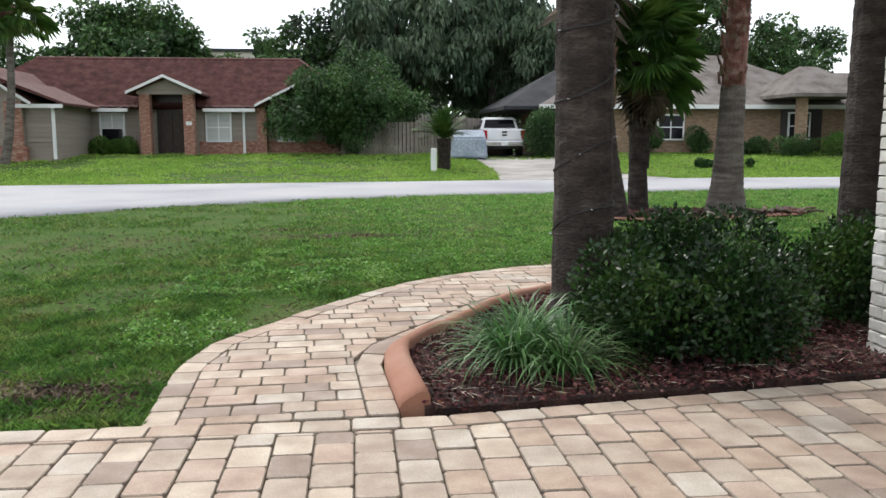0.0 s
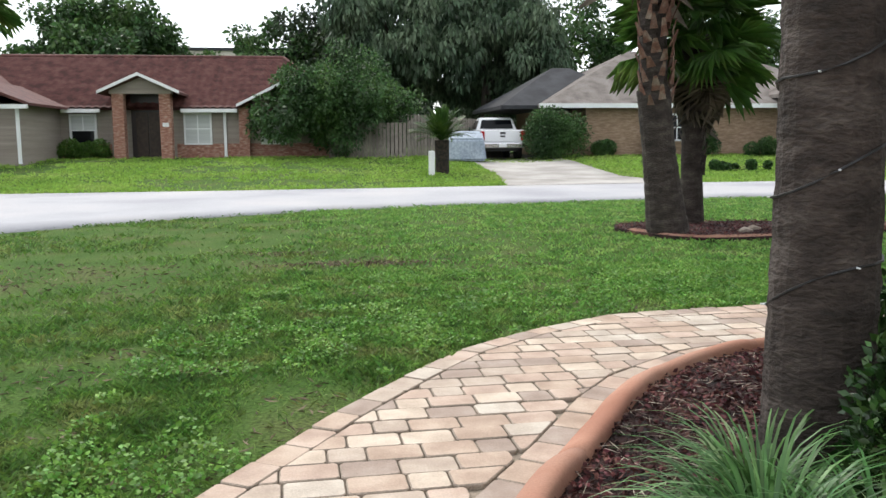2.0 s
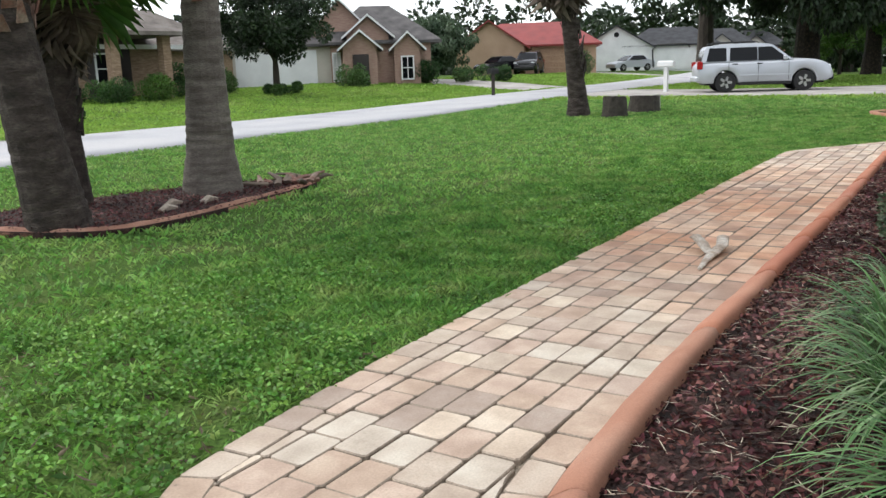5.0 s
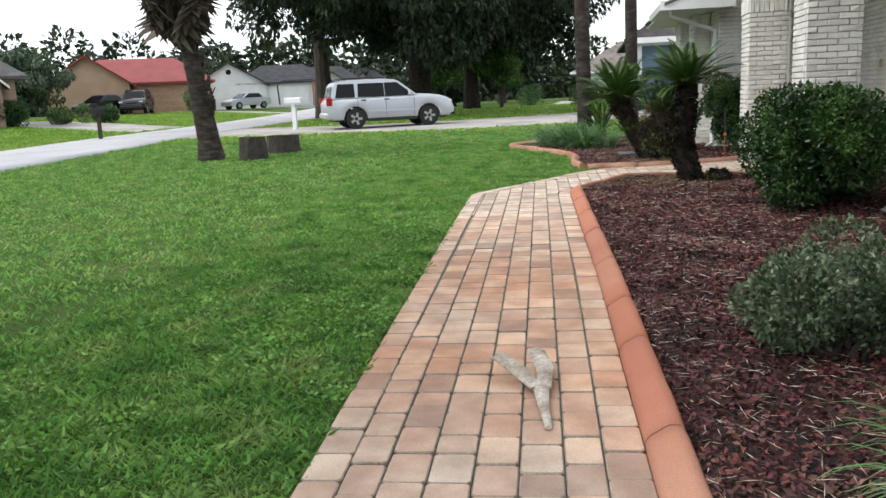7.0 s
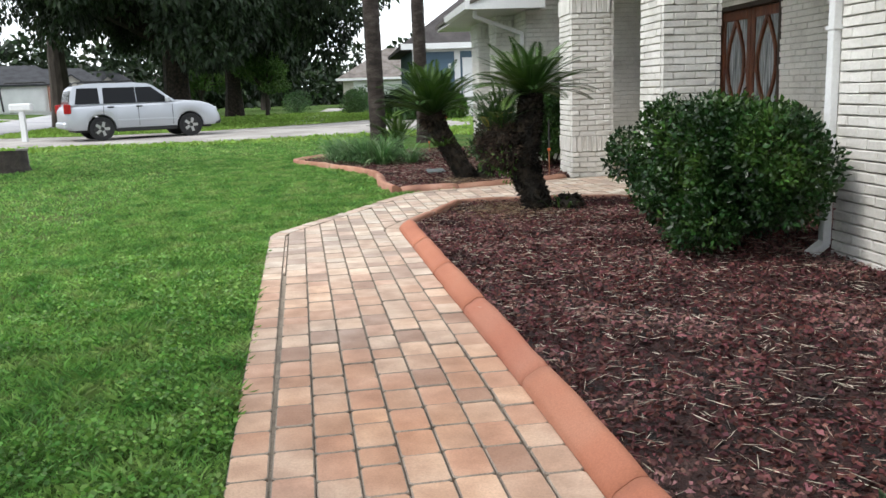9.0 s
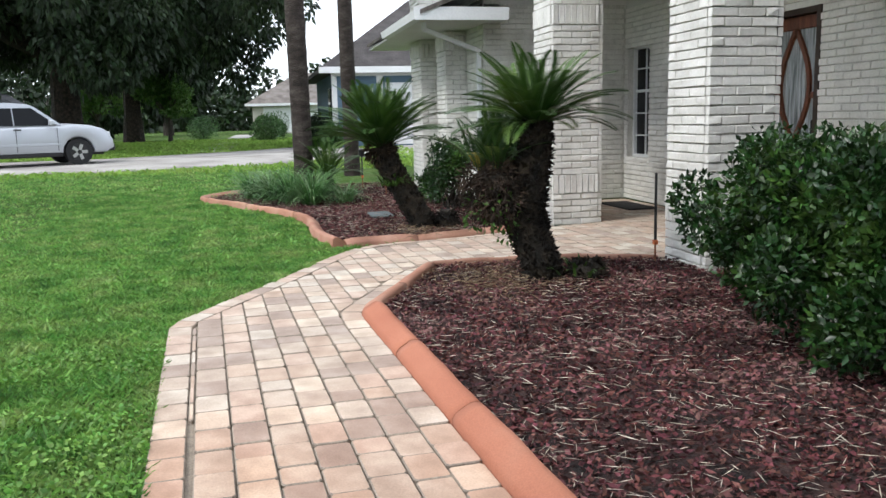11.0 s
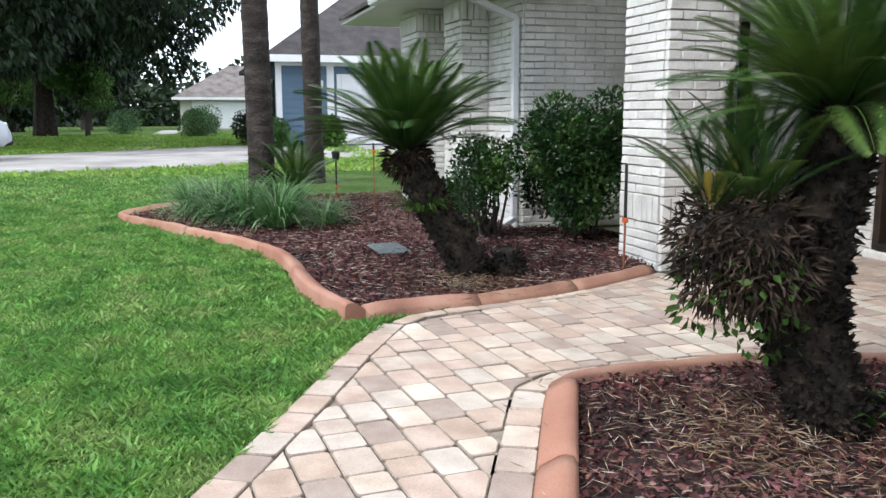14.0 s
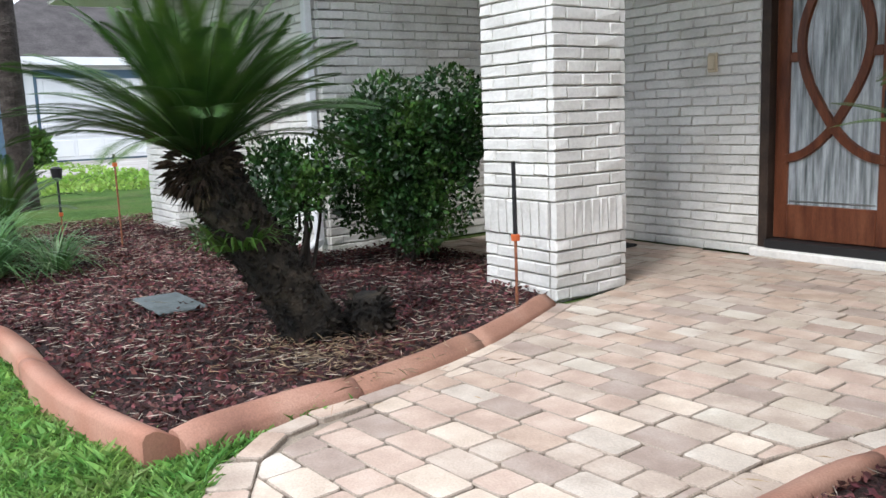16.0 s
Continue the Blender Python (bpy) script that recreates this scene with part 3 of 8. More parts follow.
# ---- planting beds with moulded curbs ----
BED_A = [(x, y) for x, y in offset_line(RIGHT, -0.12)] + [(13.4, 3.4), (13.3, 1.85), (10.64, 1.85), (10.64, 3.72), (3.2, 3.72), (3.2, 3.22), (0.52, 2.85)]
BED_B = [(16.24, 6.66), (16.36, 6.68), (16.75, 6.77), (17.25, 6.83), (18.05, 6.80), (18.65, 6.84), (19.2, 6.98), (20.0, 7.36), (21.05, 7.88), (21.8, 8.30), (22.35, 8.42), (22.9, 8.0), (24.2, 7.0), (24.4, 4.24), (19.7, 4.24), (19.68, 3.42), (17.75, 3.42), (17.72, 4.04), (17.10, 4.06), (16.86, 4.6), (16.62, 5.2), (16.48, 5.8), (16.44, 6.2), (16.36, 6.5)]
ISLAND = smooth_line([(3.75, 13.1), (4.2, 11.75), (5.2, 11.7), (6.3, 12.0), (7.7, 12.3), (7.9, 12.9), (7.0, 13.6), (5.4, 14.0), (4.0, 13.9), (3.75, 13.1)])[:-1]


def bed(name, outline, label, n_chips, seed, z=0.035, straw=0):
    bm = prism(outline, -0.05, z)
    base = solid(name, bm, M_mulch_bed, label, "mulch bed", kind="structure")
    r = np.random.default_rng(seed)
    xs, ys = [p[0] for p in outline], [p[1] for p in outline]
    P = []
    while len(P) < n_chips:
        c = r.uniform((min(xs), min(ys)), (max(xs), max(ys)), (2000, 2))
        P += [p for p in c if inside(outline, p[0], p[1])]
    P = np.array(P[:n_chips])
    pts = np.c_[P, z + r.uniform(-0.004, 0.030, n_chips)]
    a = r.uniform(0, 2 * np.pi, n_chips)
    d = np.stack([np.cos(a), np.sin(a), r.normal(0, 0.35, n_chips)], 1)
    V, F = blades(pts, d, r.uniform(0.016, 0.050, n_chips), r.uniform(0.012, 0.028, n_chips), 0, 0.12, r)
    tagged(part("wood_chips", mesh_of("wood_chips", V, F, M_chip), None, base, "shredded dark red wood mulch"), kind="stuff")
    if straw:
        k = r.choice(n_chips, straw)
        a = r.uniform(0, 2 * np.pi, straw)
        d = np.stack([np.cos(a), np.sin(a), r.normal(0, 0.1, straw)], 1)
        V, F = blades(pts[k] + [0, 0, 0.012], d, r.uniform(0.04, 0.13, straw), 0.0045, 0, 0.02, r)
        tagged(part("straw", mesh_of("straw", V, F, M_straw), None, base, "scattered pale pine needles"), kind="stuff")
    return base


bed("planting_bed_front", BED_A, "dark red mulch bed along the house wall", 95000, 21, straw=8500)
bed("planting_bed_entry", BED_B, "dark mulch bed beside the entry", 40000, 22, straw=6000)
bed("palm_island", ISLAND, "small mulch island in the lawn", 5000, 23)


def curb(name, line, label, side=1, width=0.15, height=0.105, cut=1.25, seed=0, mat=None):
    """Moulded concrete edging swept along a line, cut into sections with narrow joints."""
    base = thing(name, label, "curbing")
    base["kind"] = "structure"
    pts = resample(smooth_line(line, 2), 0.06)
    prof = [(0.0, -0.05), (0.0, height * 0.34), (0.016, height * 0.56), (width * 0.55, height * 0.96), (width * 0.70, height), (width * 0.88, height * 0.96), (width * 0.98, height * 0.75), (width, -0.05)]
    P = np.array(pts)
    s = np.concatenate([[0], np.cumsum(np.linalg.norm(np.diff(P, axis=0), axis=1))])
    n = max(1, round(s[-1] / cut))
    rr = random.Random(seed)
    cuts = [s[-1] * min(1, max(0, (k + (rr.uniform(-0.15, 0.15) if 0 < k < n else 0)) / n)) for k in range(n + 1)]
    for c0, c1 in zip(cuts, cuts[1:]):
        t = np.linspace(c0 + 0.003, c1 - 0.003, max(3, int((c1 - c0) / 0.09)))
        X, Y = np.interp(t, s, P[:, 0]), np.interp(t, s, P[:, 1])
        dx, dy = np.gradient(X), np.gradient(Y)
        l = np.hypot(dx, dy)
        nx, ny_ = -dy / l * side, dx / l * side
        V, F, k = [], [], len(prof)
        lift = rr.uniform(-0.005, 0.005)
        for i in range(len(t)):
            wz = 0.004 * math.sin(t[i] * 5.1) + 0.003 * math.sin(t[i] * 13)
            end = 0.006 if i in (0, len(t) - 1) else 0
            V += [(X[i] + nx[i] * u, Y[i] + ny_[i] * u, z + (lift + wz - end if z > 0 else 0)) for u, z in prof]
        for i in range(len(t) - 1):
            F += [(i * k + j, i * k + j + 1, (i + 1) * k + j + 1, (i + 1) * k + j) for j in range(k - 1)]
        me = bpy.data.meshes.new("curb_section")
        me.from_pydata(V, [], F + [tuple(range(k)), tuple(range(len(V) - k, len(V)))])
        me.materials.append(mat or M_curb)
        for p in me.polygons:
            p.use_smooth = len(p.vertices) == 4
        bm = bmesh.new()
        bm.from_mesh(me)
        bmesh.ops.recalc_face_normals(bm, faces=bm.faces)
        bm.to_mesh(me)
        bm.free()
        part("curb_section", me, None, base)
    return base


# Browner, darker copy of M_curb: the walk side's shade is in its colour.
M_curb_brown_shade = surf("brown concrete with shade in it", [(0.20, 0.10, 0.068), (0.30, 0.155, 0.105), (0.38, 0.225, 0.16)], 2.2, 0.9, 0.5, 120, rand=0.08, grain=0.15, dist=0.004)
curb("curb_front_bed", [(0.29, 2.90)] + RIGHT[1:9], "terracotta coloured moulded concrete edging of the front bed", -1, seed=1, cut=1.9)
curb("curb_front_bed_long", RIGHT[8:12], "orange red moulded concrete edging beside the walk", -1, seed=2, cut=1.15, mat=M_curb_red)
curb("curb_front_bed_corner", RIGHT[11:15], "terracotta coloured moulded concrete edging at the turn of the walk", -1, seed=7, cut=0.9)
curb("curb_front_bed_entry", RIGHT[14:], "weathered tan moulded concrete edging beside the entry, shade in its colour", -1, 0.125, 0.085, seed=6, cut=1.15, mat=M_curb_brown_shade)
curb("curb_entry_bed", BED_B[12::-1], "weathered terracotta edging round the entry bed lawn side", -1, seed=3, cut=1.5)
curb("curb_entry_bed_walk", [(16.20, 6.66), (16.23, 6.56), (16.29, 6.30), (16.31, 5.80), (16.45, 5.20), (16.66, 4.70), (16.94, 4.14)], "weathered terracotta edging between entry bed and pavers, shade in its colour", 1, 0.115, 0.085, seed=4, cut=0.95, mat=M_curb_brown_shade)
curb("curb_island", ISLAND[2:20], "thin terracotta edging of the palm island", 1, 0.10, 0.06, seed=5, cut=1.4, mat=M_curb_brown_shade)

# ---- the house ----
COURSE, BL = 0.0775, 0.247


def brick_box(L, H=0.068, D=0.05, b=0.007):
    """One rough-faced brick, its face towards -y, from x 0 to L."""
    V = []
    for x, bx in ((0, b), (L, -b)):
        V += [(x, 0.0, 0), (x, 0.0, H), (x, -D + b, 0), (x, -D + b, H), (x + bx, -D, b), (x + bx, -D, H - b)]
    F = [(4, 10, 11, 5), (2, 8, 10, 4), (5, 11, 9, 3), (2, 4, 5, 3), (8, 9, 11, 10), (3, 9, 7, 1), (0, 6, 8, 2), (0, 2, 3, 1), (6, 7, 9, 8)]
    return V, F


_bricks = {}


def brick_mesh(L, H=0.068, v=0):
    key = (round(L, 3), H, v)
    if key not in _bricks:
        r = random.Random(hash(key) % 1000)
        V, F = brick_box(L, H)
        V = [(x, y + (r.uniform(-0.006, 0.006) if y < -0.04 else 0), z + (r.uniform(-0.002, 0.002) if y < -0.04 else 0)) for x, y, z in V]
        me = bpy.data.meshes.new("brick")
        me.from_pydata(V, [], F)
        me.materials.append(M_brick)
        _bricks[key] = me
    return _bricks[key]


def face_bricks(origin, turn, length, z0, z1, holes=(), first=0, soldiers=(), joint=0.008):
    """Placed bricks of one wall face: (matrix, length, height, upright). The face runs from the origin along the turned x axis, z0 to z1."""
    out = []
    base = pose(*origin, 0, 0, turn)
    k, z = first, z0
    rr = random.Random(int(origin[0] * 100 + origin[1] * 7 + turn))
    while z + 0.06 < z1:
        sold = [s for s in soldiers if s - 0.01 < z < s + 0.2]
        if sold:
            x = 0.0
            while x + 0.05 < length:
                w = min(0.0775, length - x)
                out.append((base @ Matrix.Translation((x + 0.004, -0.012, z + 0.004)), w - 0.009, 0.222))
                x += 0.0775
            z += 0.2325
            k += 1
            continue
        x = -BL * (0.5 if k % 2 else 0.0)
        while x < length:
            a, b = max(x, 0), min(x + BL, length)
            if b - a > 0.03:
                cuts = [(a, b)]
                for h0, h1, hz0, hz1 in holes:
                    if hz0 - 0.03 < z + 0.03 < hz1:
                        nxt = []
                        for p, q in cuts:
                            if q <= h0 or p >= h1:
                                nxt.append((p, q))
                            else:
                                if p < h0 - 0.02:
                                    nxt.append((p, h0))
                                if q > h1 + 0.02:
                                    nxt.append((h1, q))
                        cuts = nxt
                for p, q in cuts:
                    out.append((base @ Matrix.Translation((p + joint / 2, rr.uniform(-0.003, 0.003) + (0.03 if joint < 0.005 else 0.0), z + 0.004)), q - p - joint, 0.068))
            x += BL
        z += COURSE
        k += 1
    return out


def lay_bricks(items, parent, chosen=lambda p: True, limit=300):
    V, F, count = [], [], 0
    rr = random.Random(4)
    items = sorted(items, key=lambda it: not chosen(it[0].translation))
    for m, L, H in items:
        if chosen(m.translation) and count < limit:
            o = part("brick", brick_mesh(L, H, rr.randrange(4)), None, parent)
            o.matrix_basis = parent.matrix_basis.inverted() @ m
            count += 1
        else:
            v, f = brick_box(L, H)
            k = len(V)
            j = rr.uniform(-0.006, 0.004)
            V += [tuple(parent.matrix_basis.inverted() @ m @ Vector((x, y + (j if y < -0.04 else 0), z))) for x, y, z in v]
            F += [tuple(k + i for i in q) for q in f]
    if V:
        me = bpy.data.meshes.new("bricks")
        me.from_pydata(V, [], F)
        me.materials.append(M_brick)
        tagged(part("bricks", me, None, parent, "white painted bricks"), kind="stuff")


WALL_H = 2.94
FRONT_Y = 1.80
# front wall behind the porch, with door and window openings
DOOR_X0, DOOR_X1, DOOR_H = 15.16, 17.12, 2.42
WIN_X0, WIN_X1, WIN_Z0, WIN_Z1 = 19.0, 19.75, 0.66, 2.35
W2_X0, W2_X1 = 13.05, 13.75
wf = solid("wall_front", boxes((10.75, W2_X0, FRONT_Y - 0.25, FRONT_Y, 0, WALL_H), (W2_X0, W2_X1, FRONT_Y - 0.25, FRONT_Y, 0, WIN_Z0), (W2_X0, W2_X1, FRONT_Y - 0.25, FRONT_Y, WIN_Z1, WALL_H), (W2_X1, DOOR_X0, FRONT_Y - 0.25, FRONT_Y, 0, WALL_H), (DOOR_X0, DOOR_X1, FRONT_Y - 0.25, FRONT_Y, DOOR_H, WALL_H), (DOOR_X1, WIN_X0, FRONT_Y - 0.25, FRONT_Y, 0, WALL_H),
                               (WIN_X0, WIN_X1, FRONT_Y - 0.25, FRONT_Y, 0, WIN_Z0), (WIN_X0, WIN_X1, FRONT_Y - 0.25, FRONT_Y, WIN_Z1, WALL_H), (WIN_X1, 20.05, FRONT_Y - 0.25, FRONT_Y, 0, WALL_H)), M_mortar, "white painted brick wall of the porch", "wall", kind="structure")
lay_bricks(face_bricks((19.84, FRONT_Y + 0.0, 0.0), 180, 9.02, 0.0, WALL_H, joint=0.002, holes=[(19.84 - DOOR_X1, 19.84 - DOOR_X0, 0, DOOR_H), (19.84 - WIN_X1, 19.84 - WIN_X0, WIN_Z0, WIN_Z1), (19.84 - W2_X1, 19.84 - W2_X0, WIN_Z0, WIN_Z1)]), wf, lambda p: 17.0 < p.x < 19.0 and p.z < 2.4)
# side wall of the porch, facing the walk, and wing wall with piers
we = solid("wall_porch_side", boxes((19.84, 20.05, FRONT_Y, 4.10, 0, 3.0)), M_mortar, "shaded white painted brick side wall of the porch", "wall", kind="structure")
lay_bricks(face_bricks((19.84, 4.10, 0.0), -90, 2.25, 0.0, 2.98, joint=0.002), we, lambda p: p.z < 2.2 and p.y > 2.4)
ww = solid("wall_wing", boxes((19.84, 24.4, 3.85, 4.10, -0.1, 3.1)), M_mortar, "sunlit white painted brick wall of the wing", "wall", kind="structure")
lay_bricks(face_bricks((24.4, 4.10, 0.0), 180, 4.56, 0.0, 3.1, joint=0.002), ww, lambda p: p.x < 21.8 and p.z < 2.6)
wn_ = solid("wall_near", boxes((3.23, 10.62, 3.45, 3.72, -0.1, WALL_H)), M_mortar, "white painted brick house wall behind shrubs", "wall", kind="structure")
lay_bricks(face_bricks((10.62, 3.72, 0.0), 180, 7.39, 0.0, WALL_H), wn_, lambda p: p.x > 8.6)
ws = solid("wall_near_end", boxes((10.35, 10.62, 1.8, 3.45, 0, WALL_H)), M_mortar, "white painted brick end wall of the porch", "wall", kind="structure")
lay_bricks(face_bricks((10.62, 1.80, 0.0), 90, 1.92, 0.0, WALL_H), ws, lambda p: False)
wg = solid("wall_garage_side", boxes((3.23, 3.5, -9, 3.45, -0.1, WALL_H)), M_mortar, "white painted brick side wall at the forecourt", "wall", kind="structure")
lay_bricks(face_bricks((3.23, 3.72, 0.0), -90, 6.0, 0.0, WALL_H), wg, lambda p: p.y > 3.0)
solid("wall_rear", boxes((3.23, 24.4, -9.2, -9, 0, WALL_H), (24.2, 24.4, -9, 3.95, 0, WALL_H)), M_mortar, "plain rear walls of the house", "wall", kind="structure")


def column(name, x0, x1, y0, y1, z_sold, z_top, label):
    c = solid(name, boxes((x0 + 0.035, x1 - 0.035, y0 + 0.035, y1 - 0.035, -0.02, z_top)), M_mortar, label, "column", kind="structure", group="porch columns")
    it = []
    lx, ly = x1 - x0, y1 - y0
    # pinwheel bond: each face runs into one corner
    sold = (z_sold, 2.40)
    d = 0.045
    it += face_bricks((x1 - 0.0, y1 - d, 0.0), 180, lx - d, 0, z_top, first=0, soldiers=sold)
    it += face_bricks((x0 + d, y1, 0.0), -90, ly - d, 0, z_top, first=1, soldiers=sold)
    it += face_bricks((x0, y0 + d, 0.0), 0, lx - d, 0, z_top, first=0, soldiers=sold)
    it += face_bricks((x1 - d, y0, 0.0), 90, ly - d, 0, z_top, first=1, soldiers=sold)
    lay_bricks(it, c, lambda p: p.x < x0 + 0.1 or p.y > y1 - 0.1)
    return c


column("porch_column_1", 13.60, 14.28, 3.32, 3.97, 0.3875, 3.45, "white painted brick porch column with a soldier course")
column("porch_column_2", 17.05, 17.72, 3.40, 4.04, 0.3875, 3.45, "white painted brick porch column with a soldier course")
column("wing_pier_1", 20.85, 21.5, 4.09, 4.48, 9.0, 3.1, "white painted brick pier on the wing wall")
column("wing_pier_2", 22.4, 23.3, 4.09, 4.58, 9.0, 3.6, "white painted brick pier at the wing corner")

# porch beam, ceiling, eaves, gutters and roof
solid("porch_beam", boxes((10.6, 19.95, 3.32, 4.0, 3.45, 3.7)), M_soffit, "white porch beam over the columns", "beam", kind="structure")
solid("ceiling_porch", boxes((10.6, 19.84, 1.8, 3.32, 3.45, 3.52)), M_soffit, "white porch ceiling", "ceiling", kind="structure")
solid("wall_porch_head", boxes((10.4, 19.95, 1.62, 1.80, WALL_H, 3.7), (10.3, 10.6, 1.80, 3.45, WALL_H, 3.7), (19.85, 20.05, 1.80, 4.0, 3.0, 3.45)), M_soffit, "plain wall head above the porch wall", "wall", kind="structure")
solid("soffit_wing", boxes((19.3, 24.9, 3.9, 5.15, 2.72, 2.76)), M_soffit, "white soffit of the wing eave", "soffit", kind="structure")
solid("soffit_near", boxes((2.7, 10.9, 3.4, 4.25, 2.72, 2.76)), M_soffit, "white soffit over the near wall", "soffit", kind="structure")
M_shingle = surf("grey brown roof shingles", [(0.06, 0.052, 0.047), (0.10, 0.088, 0.08), (0.14, 0.125, 0.11)], 3, 0.95, 0.6, 30, grain=0.25, stretch=(1, 4, 1))


def gutter(name, x0, x1, y, z):
    bm = extrude_profile([(y, z), (y + 0.10, z + 0.01), (y + 0.125, z + 0.12), (y + 0.115, z + 0.125), (y + 0.09, z + 0.03), (y, z + 0.02)], "x", x0, x1)
    return solid(name, bm, M_white, "white metal rain gutter along the eave", "gutter", kind="structure")


gutter("gutter_wing", 19.25, 22.45, 5.15, 2.72)
gutter("gutter_near", 2.7, 10.9, 4.25, 2.72)
solid("fascia_wing_end", boxes((19.22, 19.26, 3.9, 5.28, 2.70, 2.88)), M_white, "white fascia at the end of the wing eave", "fascia", kind="structure")
roofbm = bmesh.new()
extrude_profile([(5.2, 2.84), (5.2, 2.78), (-2.0, 5.6), (-2.0, 5.7)], "x", 19.2, 24.9, roofbm)
extrude_profile([(4.3, 2.84), (4.3, 2.78), (-2.6, 5.6), (-2.6, 5.7)], "x", 2.6, 10.95, roofbm)
extrude_profile([(4.15, 3.80), (4.15, 3.71), (-2.6, 5.7), (-2.6, 5.8)], "x", 10.3, 20.2, roofbm)
extrude_profile([(-9.4, 2.78), (-9.4, 2.84), (-2.3, 5.75), (-2.3, 5.65)], "x", 2.6, 24.9, roofbm)
solid("roof", roofbm, M_shingle, "grey brown shingled house roof", "roof", kind="structure")


def downspout(x, y, zt, lean_x, lean_y, label):
    d = thing("downspout", label, "downspout")
    bm = bmesh.new()
    path = [(x + lean_x, y + lean_y, zt), (x + lean_x, y + lean_y, zt - 0.12), (x, y, zt - 0.42), (x, y, 0.12), (x - 0.05, y + 0.14, 0.05)]
    for a, b in zip(path, path[1:]):
        a, b = Vector(a), Vector(b)
        m = Matrix.Translation(a) @ (b - a).to_track_quat("Z", "Y").to_matrix().to_4x4()
        box(bm, -0.04, 0.04, -0.032, 0.032, -0.01, (b - a).length + 0.01, 0.006, m)
    part("pipe", bm, M_white, d)
    for z in (0.6, 1.7):
        part("bracket", boxes((x - 0.05, x + 0.05, y - 0.045, y + 0.04, z, z + 0.03)), M_white, d)
    return d


downspout(19.88, 4.18, 2.74, -0.12, 0.86, "pale metal downspout at the corner of the wing")
downspout(10.66, 3.80, 2.74, 0.0, 0.40, "pale metal downspout at the corner of the near wall")

# ---- plants of the front garden ----


def leafy(name, label, centres, radii, n, size, mat, category="shrub", seed=0, shell=0.7, branches=6, group="", floor=0.04, aspect=0.55, up=0.35, sub="foliage"):
    """A shrub: stems from the ground and a loose heap of small leaves."""
    r = np.random.default_rng(seed)
    c = np.array(centres, float)
    base = (float(c[:, 0].mean()), float(c[:, 1].mean()), floor)
    t = thing(name, label, category, group, base)
    pts, d = blob_points(r, n, c - base, radii, shell)
    keep = pts[:, 2] > 0.03
    pts, d = pts[keep], d[keep]
    dd = d * 0.6 + r.normal(size=d.shape) * 0.6 + np.array([0, 0, up])
    L = size * r.uniform(0.65, 1.25, len(pts))
    V, F = blades(pts, dd, L, L * aspect, 0.05, 0.08, r)
    part(sub, mesh_of(sub, V, F, mat), None, t)
    rr = random.Random(seed)
    for k in range(branches):
        q = c[rr.randrange(len(c))] - base
        a = Vector((rr.uniform(-0.12, 0.12), rr.uniform(-0.12, 0.12), -0.03))
        e = Vector(q) + Vector((rr.uniform(-0.1, 0.1), rr.uniform(-0.1, 0.1), 0.0))
        m = a.lerp(e, 0.5) + Vector((rr.uniform(-0.06, 0.06), rr.uniform(-0.06, 0.06), 0))
        part("stem", tube([a, m, e], [0.016, 0.012, 0.006], 6), M_bark, t)
    return t


def lumps(r, x0, x1, y0, y1, z, n, rad):
    return [(r.uniform(x0, x1), r.uniform(y0, y1), r.uniform(z * 0.35, z)) for _ in range(n)], [rad * r.uniform(0.75, 1.2) for _ in range(n)]


rb = np.random.default_rng(77)
c, q = lumps(rb, 1.55, 2.45, 3.42, 4.0, 0.50, 18, 0.27)
leafy("hedge_shrub", "low dense hedge shrub with dark glossy leaves", c, q, 15000, 0.042, M_leaf, seed=31, branches=10)
c, q = lumps(rb, 1.9, 2.9, 4.3, 4.75, 0.55, 18, 0.28)
leafy("hedge_shrub", "low hedge shrub with dark leaves behind a palm", c, q, 15000, 0.045, M_leaf, seed=32, branches=10)
c, q = lumps(rb, 2.9, 3.8, 4.2, 4.7, 0.55, 14, 0.3)
leafy("hedge_shrub", "low hedge shrub with dark leaves near the house corner", c, q, 11000, 0.045, M_leaf, seed=33, branches=8)
c, q = lumps(rb, 10.3, 12.35, 4.04, 4.72, 1.0, 54, 0.27)
c += [(11.2, 4.95, 0.55), (11.8, 4.98, 0.7), (12.2, 4.85, 0.8), (10.75, 4.85, 0.35), (10.9, 4.75, 0.2), (11.5, 4.8, 1.06), (12.5, 4.4, 0.5)]
q += [0.2, 0.18, 0.17, 0.2, 0.2, 0.16, 0.18]
leafy("rounded_shrub", "large rounded shrub with glossy green leaves before the porch", c, q, 54000, 0.052, M_leaf, seed=34, shell=0.5, branches=14)
c, q = lumps(rb, 5.95, 6.8, 5.3, 5.85, 0.46, 14, 0.19)
M_varieg = surf("grey green edged leaves", [(0.035, 0.065, 0.03), (0.07, 0.11, 0.055), (0.20, 0.24, 0.15)], 9.0, 0.4, 0, 30, island=0.55, thin=0.2)
leafy("small_shrub", "small shrub with pale edged leaves in the mulch", c, q, 9000, 0.036, M_varieg, seed=35, branches=14)
c, q = lumps(rb, 18.15, 19.4, 3.55, 4.3, 1.24, 34, 0.27)
leafy("clipped_shrub", "dense clipped green shrub beside the porch column", c, q, 27000, 0.052, M_leaf, seed=36, branches=10)
c, q = lumps(rb, 18.75, 19.5, 4.65, 5.1, 1.05, 12, 0.22)
leafy("open_shrub", "open leggy shrub with small dark leaves", c, q, 3600, 0.055, M_leaf, seed=37, shell=0.2, branches=16)
c, q = lumps(rb, 19.4, 20.2, 4.75, 5.3, 0.55, 8, 0.22)
